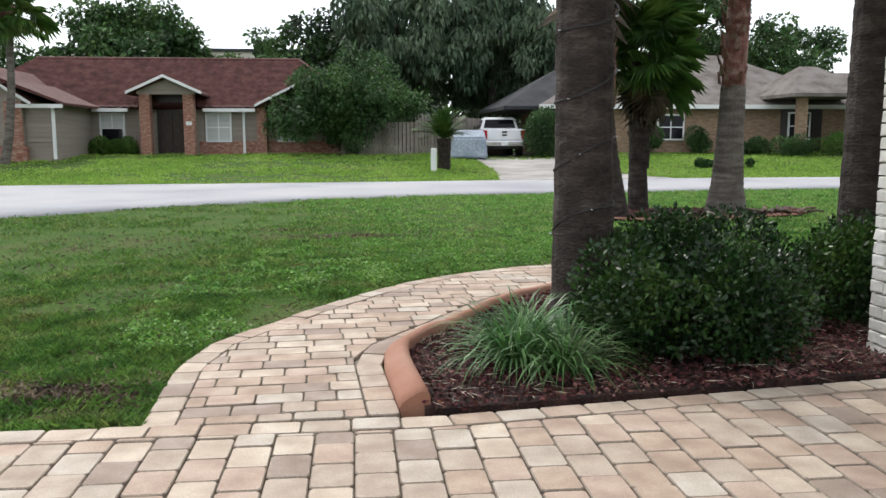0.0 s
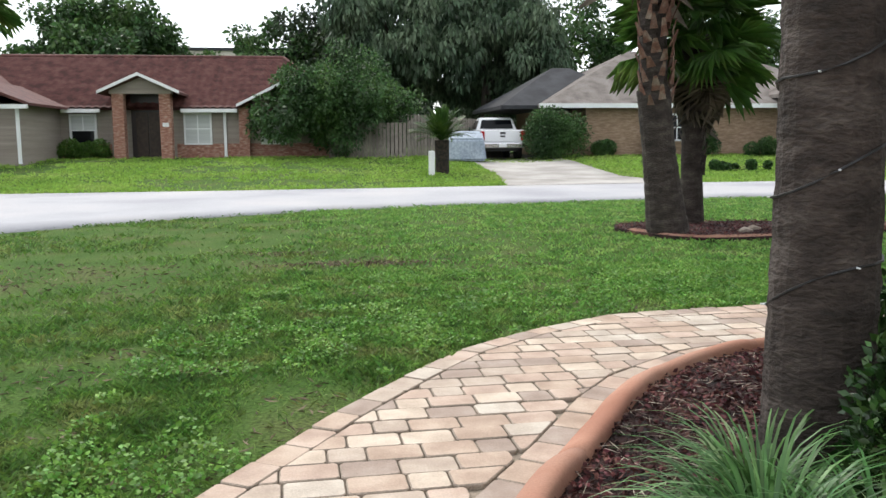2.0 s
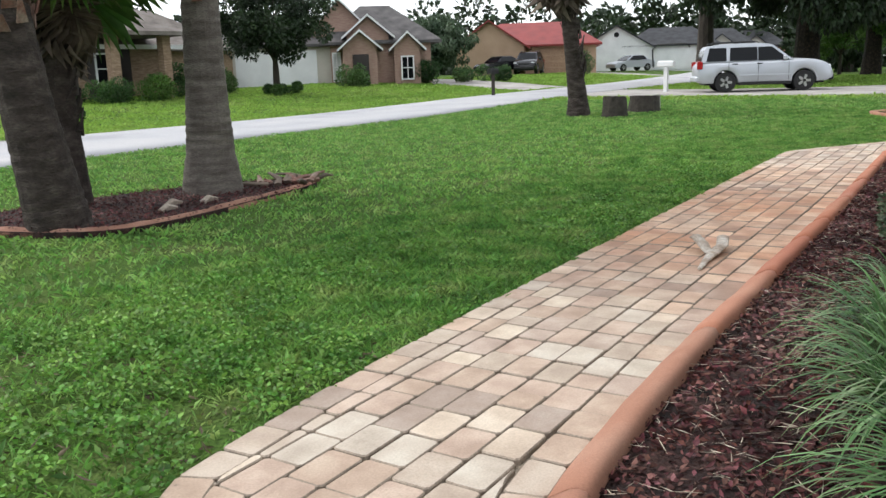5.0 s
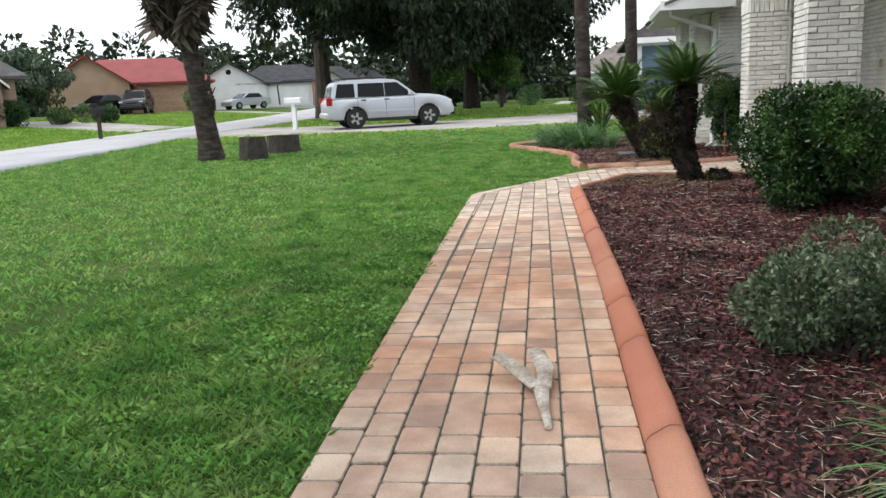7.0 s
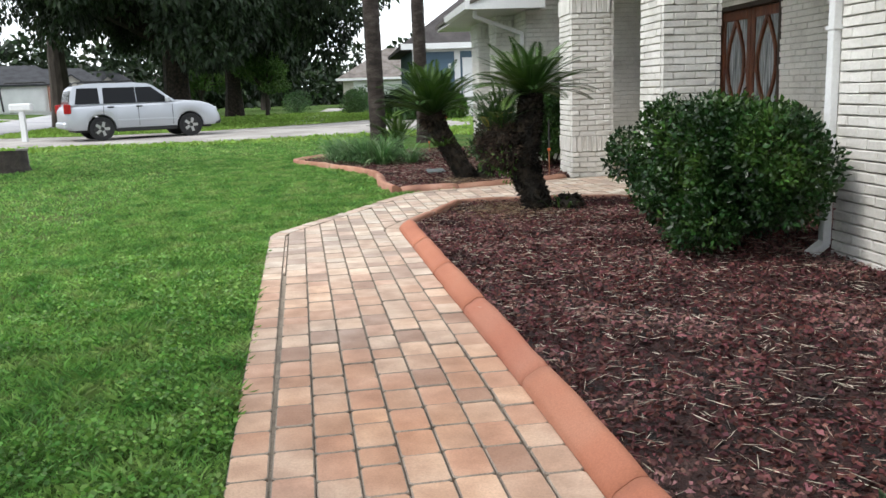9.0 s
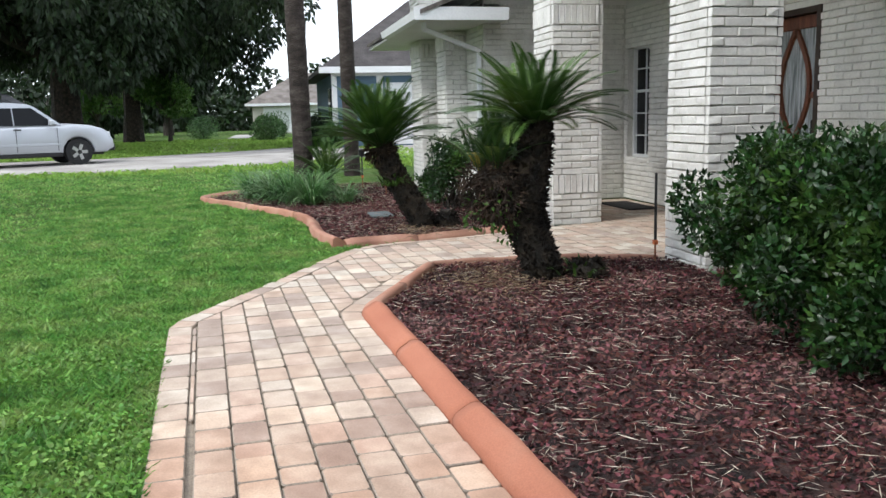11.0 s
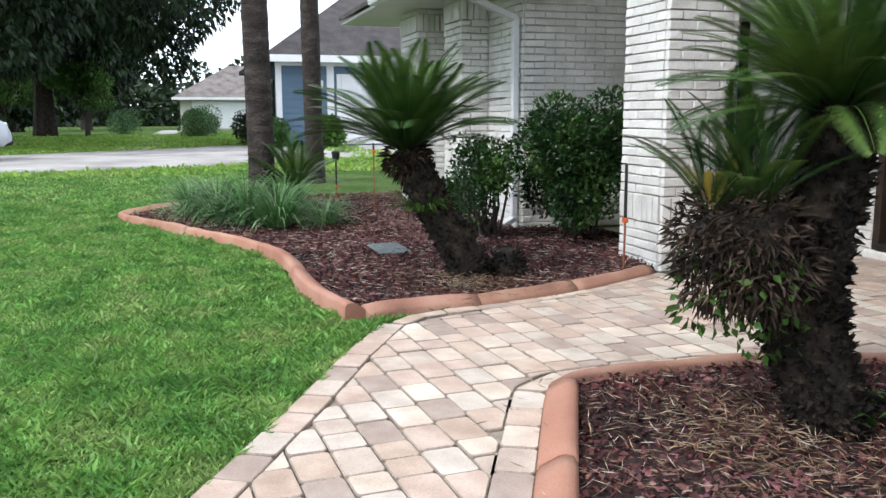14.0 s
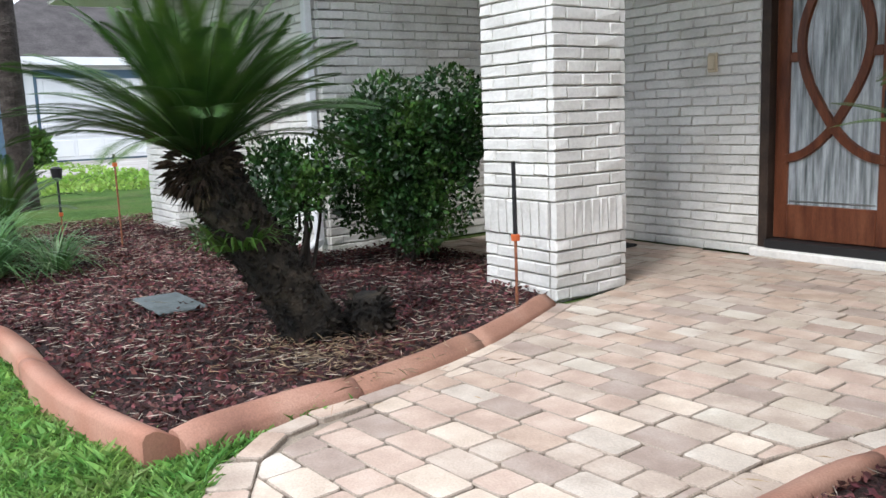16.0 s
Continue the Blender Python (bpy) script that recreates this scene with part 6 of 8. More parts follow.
def rake(cx, half, y, z0, z1, parent, over=0.38, h=0.2, mat=None):
    """White rake boards of a gable."""
    s = (z1 - z0) / half
    for k in (-1, 1):
        pts = [(cx, z1 + 0.15), (cx + k * (half + over), z0 - over * s + 0.15), (cx + k * (half + over), z0 - over * s + 0.15 - h), (cx, z1 + 0.15 - h)]
        part("rake_board", extrude_profile(pts, "y", y - 0.42, y - 0.36), mat or M_white, parent)


def win(parent, x0, x1, z0, z1, y, blind=True, cols=2, rows=2):
    w = part("window", boxes((x0 - 0.08, x1 + 0.08, y - 0.05, y + 0.05, z0 - 0.08, z0), (x0 - 0.08, x1 + 0.08, y - 0.05, y + 0.05, z1, z1 + 0.08), (x0 - 0.08, x0, y - 0.05, y + 0.05, z0, z1), (x1, x1 + 0.08, y - 0.05, y + 0.05, z0, z1)), M_white, parent)
    part("pane", boxes((x0, x1, y - 0.03, y + 0.02, z0, z1)), M_blind if blind else M_glass, w)
    for k in range(1, cols):
        x = x0 + (x1 - x0) * k / cols
        part("muntin", boxes((x - 0.025, x + 0.025, y - 0.045, y - 0.031, z0, z1)), M_white, w)
    for k in range(1, rows):
        z = z0 + (z1 - z0) * k / rows
        part("muntin", boxes((x0, x1, y - 0.044, y - 0.031, z - 0.025, z + 0.025)), M_white, w)
    return w


def siding(parent, x0, x1, y, z0, z1, mat, step=0.2):
    """Lapped boards on a wall face that looks to -y."""
    z = z0
    while z < z1 - 0.02:
        t = min(z + step, z1)
        part("siding_board", extrude_profile([(y, z), (y - 0.03, z), (y - 0.006, t), (y, t)], "x", x0, x1), mat, parent)
        z += step


# house with the red tile roof across the road
h1 = thing("house", "low house with red tile roof and brick portico", "house", "neighbour houses", (0, 0, 0))
ZB = 0.5
part("wall", boxes((-12.4, -0.2, 40.0, 48.0, ZB - 0.3, 2.75)), M_siding, h1)
siding(h1, -12.2, -10.2, 39.99, ZB + 0.75, 2.7, M_siding)
siding(h1, -7.2, -0.3, 39.99, ZB + 0.75, 2.7, M_siding)
part("brick_band", boxes((-12.2, -10.1, 39.93, 39.99, ZB - 0.3, 1.22), (-7.3, -0.3, 39.93, 39.99, ZB - 0.3, 1.22)), M_redbrick, h1)
part("roof", tile_slope(-19.0, 0.4, 39.5, 2.72, 44.2, 5.35, 3.0, 3.2), None, h1, "red barrel tile roof slope")
part("roof_back", extrude_profile([(44.2, 5.33), (49, 2.7), (39.6, 2.7)], "x", -15.8, -3.0), M_tile, h1)
part("ridge_cap", tube([(-16.0, 44.2, 5.38), (-2.8, 44.2, 5.38)], [0.12, 0.12], 8), M_tile, h1)
part("ridge_cap", tube([(-2.8, 44.2, 5.38), (0.4, 39.5, 2.78)], [0.11, 0.11], 8), M_tile, h1)
part("gutter", boxes((-12.0, -10.4, 39.38, 39.52, 2.58, 2.74), (-7.0, -4.6, 39.38, 39.52, 2.58, 2.74)), M_white, h1)
# garage wing to the front
part("wing_wall", boxes((-18.2, -12.2, 35.25, 40.0, ZB - 0.4, 2.75)), M_siding, h1)
siding(h1, -13.9, -12.2, 35.24, ZB + 0.7, 2.7, M_siding)
part("wing_gable", gable_wall(-15.6, 2.2, 35.0, 2.9, 4.3, ZB - 0.4, 0.3), M_siding, h1)
part("wing_brick", boxes((-18.4, -13.3, 34.9, 35.2, ZB - 0.4, 1.05), (-18.2, -17.3, 34.92, 34.998, 1.05, 2.85), (-14.1, -13.4, 34.92, 34.998, 1.05, 2.85)), M_redbrick, h1)
part("wing_roof", gable_roof(-15.6, 2.3, 35.0, 43.0, 2.90, 4.35), M_tile, h1)
rake(-15.6, 2.3, 35.0, 2.90, 4.35, h1, 0.38, 0.13)
part("wing_roof_side", extrude_profile([(-14.2, 3.65), (-11.7, 2.70), (-11.7, 2.80), (-14.2, 3.80)], "y", 34.85, 41.5), M_tile, h1)
part("gutter", boxes((-13.6, -11.75, 34.72, 34.86, 2.58, 2.74)), M_white, h1)
aw = part("arched_window", boxes((-16.45, -14.75, 34.95, 34.99, 1.22, 2.25)), M_blind, h1)
part("arch_pane", arc_strip(-15.6, 2.25, 0.0, 0.85, 0, 180, 34.95, 34.99), M_blind, aw)
part("mullion", boxes((-15.63, -15.57, 34.92, 34.949, 1.22, 2.25)), M_white, aw)
part("transom", boxes((-16.45, -14.75, 34.925, 34.948, 2.22, 2.28)), M_white, aw)
part("transom", boxes((-16.45, -14.75, 34.925, 34.948, 1.70, 1.74)), M_white, aw)
# portico
part("pillar", boxes((-9.68, -9.20, 38.6, 39.1, ZB - 0.2, 3.42), bevel=0.02), M_redbrick, h1)
part("pillar", boxes((-7.74, -7.26, 38.6, 39.1, ZB - 0.2, 3.42), bevel=0.02), M_redbrick, h1)
part("portico_gable", gable_wall(-8.47, 1.28, 38.55, 3.46, 4.02, 3.34, 0.3), M_siding, h1)
part("portico_roof", gable_roof(-8.47, 1.3, 38.5, 43.0, 3.46, 4.05, 0.35, 0.10), M_tile, h1)
rake(-8.47, 1.3, 38.5, 3.46, 4.05, h1, 0.36, 0.13)
# Flat dark sheet between the pillars paints the shade of the recess.
part("recess_shade_sheet", boxes((-9.2, -7.74, 39.9, 39.985, ZB, 3.4)), M_entry_shade, h1)
part("door", boxes((-9.0, -8.49, 39.84, 39.89, ZB, 2.6), bevel=0.01), M_wood_dark, h1)
part("door", boxes((-8.45, -7.94, 39.84, 39.89, ZB, 2.6), bevel=0.01), M_wood_dark, h1)
part("house_number_plaque", boxes((-7.62, -7.36, 38.56, 38.59, 1.95, 2.12)), M_white, h1)
win(h1, -11.75, -10.75, 1.2, 2.45, 39.93, True)
part("dark_sash", boxes((-11.7, -10.8, 39.85, 39.87, 1.22, 1.8)), M_glass, h1)
win(h1, -6.9, -5.85, 1.25, 2.5, 39.93)
win(h1, -3.55, -2.6, 1.25, 2.4, 39.93)
part("pilaster", boxes((-4.55, -4.1, 39.6, 39.92, ZB - 0.2, 3.1)), M_redbrick, h1)
part("side_gable_roof", gable_roof(-2.2, 2.0, 39.3, 43.0, 2.95, 3.95), M_tile, h1)
part("side_gable", gable_wall(-2.2, 1.85, 39.75, 2.95, 3.9, 2.7, 0.2), M_siding, h1)
rake(-2.2, 2.0, 39.3, 2.95, 3.95, h1, 0.36, 0.12)
part("downspout", boxes((-5.25, -5.13, 39.85, 39.93, ZB, 2.6)), M_white, h1)
part("downspout", boxes((-12.32, -12.2, 35.12, 35.2, ZB, 2.6)), M_white, h1)

# tan brick house with the grey hip roof
h2 = thing("house", "tan brick house with a grey hip roof", "house", "neighbour houses", (0, 0, 0))
part("wall", boxes((11.0, 24.5, 38.6, 48.0, 0.2, 2.85)), M_tanbrick, h2)
part("roof", hip_roof(9.4, 25.0, 38.6, 48.0, 2.9, 5.75, 5.6, 0.5), M_greyroof, h2)
part("garage_roof", hip_roof(7.6, 14.5, 39.6, 47.0, 2.88, 4.9, 3.4, 0.4), M_darkroof, h2, "charcoal shingle roof over the carport")
part("garage_back", boxes((9.7, 11.0, 41.5, 47.5, 0.2, 2.8)), M_tanbrick, h2)
part("fascia", boxes((8.7, 25.6, 38.03, 38.09, 2.72, 2.92)), M_white, h2)
win(h2, 14.7, 15.9, 1.3, 2.4, 38.55, False)
part("entry_roof", hip_roof(20.3, 23.6, 35.9, 40.5, 3.35, 4.75, 1.6, 0.4), M_greyroof, h2)
part("entry_post", boxes((20.5, 20.9, 36.1, 36.5, 0.4, 3.25)), M_tanbrick, h2)
part("entry_post", boxes((23.0, 23.4, 36.1, 36.5, 0.4, 3.25)), M_tanbrick, h2)
# Dark sheet on the wall for the shade under the entry roof.
part("entry_shade_sheet", boxes((20.9, 23.0, 38.5, 38.58, 0.6, 3.0)), M_entry_shade, h2)
win(h2, 21.3, 22.3, 1.3, 2.5, 38.48, False)
part("wing", boxes((24.5, 30.5, 40.5, 47.0, 0.4, 2.85)), M_tanbrick, h2)
part("wing_roof", hip_roof(24.0, 30.5, 40.5, 47.0, 2.9, 4.9, 2.8, 0.4), M_greyroof, h2)

# pink brick house with white gables
M_slate = surf("slate grey shingles", [(0.055, 0.052, 0.052), (0.085, 0.08, 0.08), (0.12, 0.112, 0.11)], 1.5, 0.95, 0.5, 18, grain=0.15)
h3 = thing("house", "pink brick house with several white trimmed gables", "house", "neighbour houses", (36.6, 36.9, 0.8), turn=-46)
part("wall", boxes((-1.6, 4.2, 1.2, 9.0, -0.4, 2.3)), M_pinkbrick, h3)
part("roof", hip_roof(-1.8, 4.4, 1.2, 9.0, 2.35, 4.6, 2.6, 0.4), M_slate, h3)
for cx, half, y, z0, z1 in ((0.0, 0.95, -0.4, 2.0, 2.8), (-1.0, 1.5, 2.0, 3.2, 4.7), (0.55, 1.2, 0.9, 2.7, 3.7), (2.75, 0.75, 0.6, 2.0, 2.7)):
    part("gable", gable_wall(cx, half, y, z0, z1, -0.4 if z0 < 2.5 else 2.2, 0.25), M_pinkbrick, h3)
    part("gable_roof", gable_roof(cx, half, y, y + 4.0, z0, z1, 0.3, 0.1), M_slate, h3)
    rake(cx, half, y, z0, z1, h3, 0.32, 0.13)
part("porch_side", boxes((-0.95, 0.95, -0.15, 1.2, -0.4, 2.0)), M_pinkbrick, h3)
# Dark sheet on the porch front in place of its shaded opening.
part("entry_shade_sheet", boxes((-0.42, 0.48, -0.47, -0.43, -0.2, 1.6)), M_entry_shade, h3)
win(h3, -1.45, -1.1, 0.2, 1.7, 1.12)
win(h3, 2.45, 3.05, 0.2, 1.4, 0.55, False)
part("garage_wall", boxes((-10.5, -1.6, 1.6, 8.5, -0.4, 2.25)), M_creamwall, h3)
part("garage_door", boxes((-7.0, -2.4, 1.5, 1.58, -0.2, 1.95)), M_white, h3)
part("garage_roof", hip_roof(-10.5, -1.6, 1.6, 8.5, 2.3, 4.2, 3.5, 0.4), M_slate, h3)

# house with the red metal roof
h4 = thing("house", "peach stucco house with a red metal roof", "house", "neighbour houses", (65.0, 42.0, 0.8), turn=-62)
part("wall", boxes((-5.5, 5.5, 0, 9, -0.3, 2.5)), M_peach, h4)
part("roof", hip_roof(-5.5, 5.5, 0, 9, 2.5, 4.6, 3.0, 0.5), M_redroof, h4)
part("wing_gable", gable_wall(-3.4, 2.9, -3.6, 2.4, 4.4, -0.3, 3.4), M_peach, h4)
part("wing_roof", gable_roof(-3.4, 2.9, -3.6, 5.0, 2.4, 4.4, 0.4, 0.14), M_redroof, h4)
part("garage_door", boxes((0.6, 4.8, -0.06, 0.0, 0, 2.1)), surf("tan garage door", [(0.30, 0.19, 0.12), (0.35, 0.23, 0.15)], 1, 0.7, 0.1, 10), h4)
for k in range(1, 4):
    part("seam", boxes((0.6, 4.8, -0.075, -0.06, k * 0.52, k * 0.52 + 0.03)), M_peach, h4)

# white house with the charcoal roof, and others beyond
h5 = thing("house", "white house with a charcoal gable roof and garage", "house", "neighbour houses", (81.0, 38.0, 0.8), turn=-68)
part("wall", boxes((-6, 6, 0, 9, -0.3, 2.4)), M_white, h5)
part("gable", gable_wall(-3.0, 3.4, -0.4, 2.3, 4.3, -0.3, 0.3), M_white, h5)
part("gable_roof", gable_roof(-3.0, 3.4, -0.4, 9, 2.3, 4.3, 0.4, 0.15), M_darkroof, h5)
part("roof", hip_roof(-2, 6.5, 0, 9, 2.4, 4.2, 2.5, 0.4), M_darkroof, h5)
part("garage_door", boxes((0.4, 4.6, -0.08, 0.0, 0, 2.0)), M_white, h5)
part("brick_porch", boxes((4.9, 6.2, -0.5, 0.0, 0, 2.3)), M_redbrick, h5)
part("round_vent", disc((-3.0, -0.42, 3.5), 0.25, 0.05, "y"), M_glass, h5)
for k, (x, y, w, m, lb) in enumerate(((92, 35.0, 8, M_darkroof, "far brick house with a dark gable roof"), (103, 34.5, 8, M_darkroof, "distant brick house with a grey roof"), (114, 34, 10, M_greyroof, "distant house with a brown roof"))):
    hh = thing("house", lb, "house", "neighbour houses", (x, y, 0.7), turn=-72)
    part("wall", boxes((-w / 2, w / 2, 0, 8, -0.3, 2.4)), M_redbrick, hh)
    part("roof", hip_roof(-w / 2, w / 2, 0, 8, 2.4, 4.3, 2.5, 0.4), m, hh)
    part("gable", gable_wall(0.8, 1.5, -0.3, 2.3, 3.5, -0.3, 0.3), M_creamwall, hh)
    part("gable_roof", gable_roof(0.8, 1.5, -0.3, 3, 2.3, 3.5, 0.3, 0.12), m, hh)
    win(hh, -2.6, -1.4, 0.7, 1.9, -0.05, False)

# blue house next door
h6 = thing("house", "blue sided house with white trim and garage", "house", "neighbour houses", (41.0, 4.4, 0.28), turn=-90)
part("wall", boxes((0, 9.5, 0, 9, -0.2, 3.0)), M_blue, h6)
siding(h6, 0.1, 1.75, -0.005, 0.0, 3.0, M_blue, 0.22)
part("corner_board", boxes((-0.08, 0.12, -0.06, 0.1, -0.1, 3.0)), M_white, h6)
part("corner_board", boxes((1.7, 1.95, -0.06, -0.01, -0.1, 3.0)), M_white, h6)
part("frieze", boxes((-0.1, 9.6, -0.07, -0.01, 2.72, 3.0)), M_white, h6)
gd = part("garage_door", boxes((2.05, 7.0, -0.05, 0.0, 0, 2.45)), M_white, h6)
for k in range(4):
    for j in range(6):
        part("door_panel", boxes((2.2 + j * 0.8, 2.9 + j * 0.8, -0.075, -0.05, 0.1 + k * 0.6, 0.6 + k * 0.6), bevel=0.012), M_white, gd)
part("roof", hip_roof(-0.1, 9.6, 0, 10, 3.0, 6.3, 4.6, 0.5), surf("dark brown shingles", [(0.04, 0.035, 0.035), (0.075, 0.068, 0.066)], 2, 0.95, 0.5, 18), h6)
part("fascia", boxes((-0.6, 10.1, -0.56, -0.5, 2.82, 3.06)), M_white, h6)
part("side_window", boxes((-0.05, 0.0, 1.2, 2.2, 0.9, 2.3)), M_glass, h6)
wl_ = part("wall_lamp", boxes((1.42, 1.56, -0.13, -0.04, 1.95, 2.22), bevel=0.02), M_lamp, h6)
# white garage house beyond
h7 = thing("house", "low white house with a grey hip roof", "house", "neighbour houses", (81.0, 7.6, 0.3), turn=-92)
part("wall", boxes((0, 12, 0, 10, -0.3, 2.4)), M_creamwall, h7)
part("garage_door", boxes((0.9, 6.0, -0.06, 0.0, 0, 2.15)), M_white, h7)
part("roof", hip_roof(0, 12, 0, 10, 2.4, 5.2, 4.5, 0.6), M_greyroof, h7)
part("fascia", boxes((-0.6, 12.6, -0.66, -0.6, 2.24, 2.44)), M_white, h7)
# flat building behind the trees
b8 = thing("building", "long flat roofed pale building behind the trees", "building", "", (-12.4, 78, 0.6))
part("wall", boxes((-14, 14, 0, 8, -0.5, 8.6)), M_creamwall, b8)
part("roof_edge", boxes((-14.2, 14.2, -0.2, 8.2, 8.6, 8.85)), M_darkroof, b8)

# ---- fences ----
for nm, pts, h in (("fence", [(-0.6, 39.0), (1.9, 38.4), (3.0, 38.6)], 1.5), ("fence", [(3.0, 40.4), (5.4, 41.2)], 1.9), ("fence", [(5.4, 41.6), (8.4, 43.5)], 1.9)):
    f = thing(nm, "weathered grey board fence beside the drive", "fence", "board fences")
    for a, b in zip(pts, pts[1:]):
        n = int(math.hypot(b[0] - a[0], b[1] - a[1]) / 0.16)
        for k in range(n):
            x, y = a[0] + (b[0] - a[0]) * (k + 0.5) / n, a[1] + (b[1] - a[1]) * (k + 0.5) / n
            zb = float(g(x, y))
            o = part("board", boxes((-0.072, 0.072, -0.012, 0.012, -0.1, h), bevel=0.004) if k == 0 else bdm, M_fence, f) if k == 0 else part("board", bdm, None, f)
            bdm = o.data
            o.matrix_basis = pose(x, y, zb, 0, 0, math.degrees(math.atan2(b[1] - a[1], b[0] - a[0])))

# ---- vehicles ----


def wheel(parent, x, y, r, w=0.24):
    """A wheel in the car's own frame: x along, y across."""
    wh = part("wheel", disc((0, 0, 0), r, w, "y", 24), M_rubber, parent)
    wh.location = (x, y, r)
    s = 1 if y > 0 else -1
    rm = part("rim", disc((0, s * w * 0.46, 0), r * 0.66, 0.05, "y", 20), M_black, wh)
    bm = bmesh.new()
    for k in range(5):
        a = 2 * math.pi * k / 5
        m = Matrix.Translation((0, s * (w * 0.5 + 0.01), 0)) @ Matrix.Rotation(a, 4, "Y")
        box(bm, r * 0.16, r * 0.6, -0.012, 0.012, -r * 0.12, r * 0.12, 0, m)
    part("spokes", bm, M_rim, wh)
    return wh


def side_shell(profile, half, tuck, bm=None):
    """A car body from its side outline, (x, z, inset), its flanks drawn in by each point's inset."""
    bm = bm or bmesh.new()
    rings = []
    for x, z, i in profile:
        rings.append([bm.verts.new((x, y, z)) for y in (-half + i, half - i)])
    k = len(profile)
    for j in range(k):
        a, b = rings[j], rings[(j + 1) % k]
        bm.faces.new((a[0], a[1], b[1], b[0]))
    bm.faces.new([r[0] for r in rings])
    bm.faces.new([r[1] for r in rings][::-1])
    bmesh.ops.triangulate(bm, faces=[f for f in bm.faces if len(f.verts) > 4])
    return bm


def round_edges(bm, d=0.05, seg=2):
    es = [e for e in bm.edges if len(e.link_faces) == 2 and e.calc_face_angle(0) > 0.5]
    bmesh.ops.bevel(bm, geom=es, offset=d, segments=seg, affect="EDGES", clamp_overlap=True)
    return bm


def glass_quad(pts, parent, name="window", mat=None, label=""):
    bm = bmesh.new()
    P = [Vector(p) for p in pts]
    n = (P[1] - P[0]).cross(P[2] - P[0]).normalized() * 0.012
    lo = [bm.verts.new(p - n) for p in P]
    hi = [bm.verts.new(p + n) for p in P]
    bm.faces.new(hi)
    bm.faces.new(lo[::-1])
    for i in range(len(P)):
        j = (i + 1) % len(P)
        bm.faces.new((lo[i], lo[j], hi[j], hi[i]))
    return part(name, bm, mat or M_glass, parent, label)


def loft(stations, smooth_name, paint, parent):
    """A closed shell through rings of points, one ring for each station along x."""
    bm = bmesh.new()
    rings = [[bm.verts.new(q) for q in ring] for ring in stations]
    k = len(rings[0])
    for r0, r1 in zip(rings, rings[1:]):
        for i in range(k):
            bm.faces.new((r0[i], r0[(i + 1) % k], r1[(i + 1) % k], r1[i]))
    bm.faces.new(rings[0][::-1])
    bm.faces.new(rings[-1])
    ob = part(smooth_name, bm, paint, parent, smooth=True)
    return ob


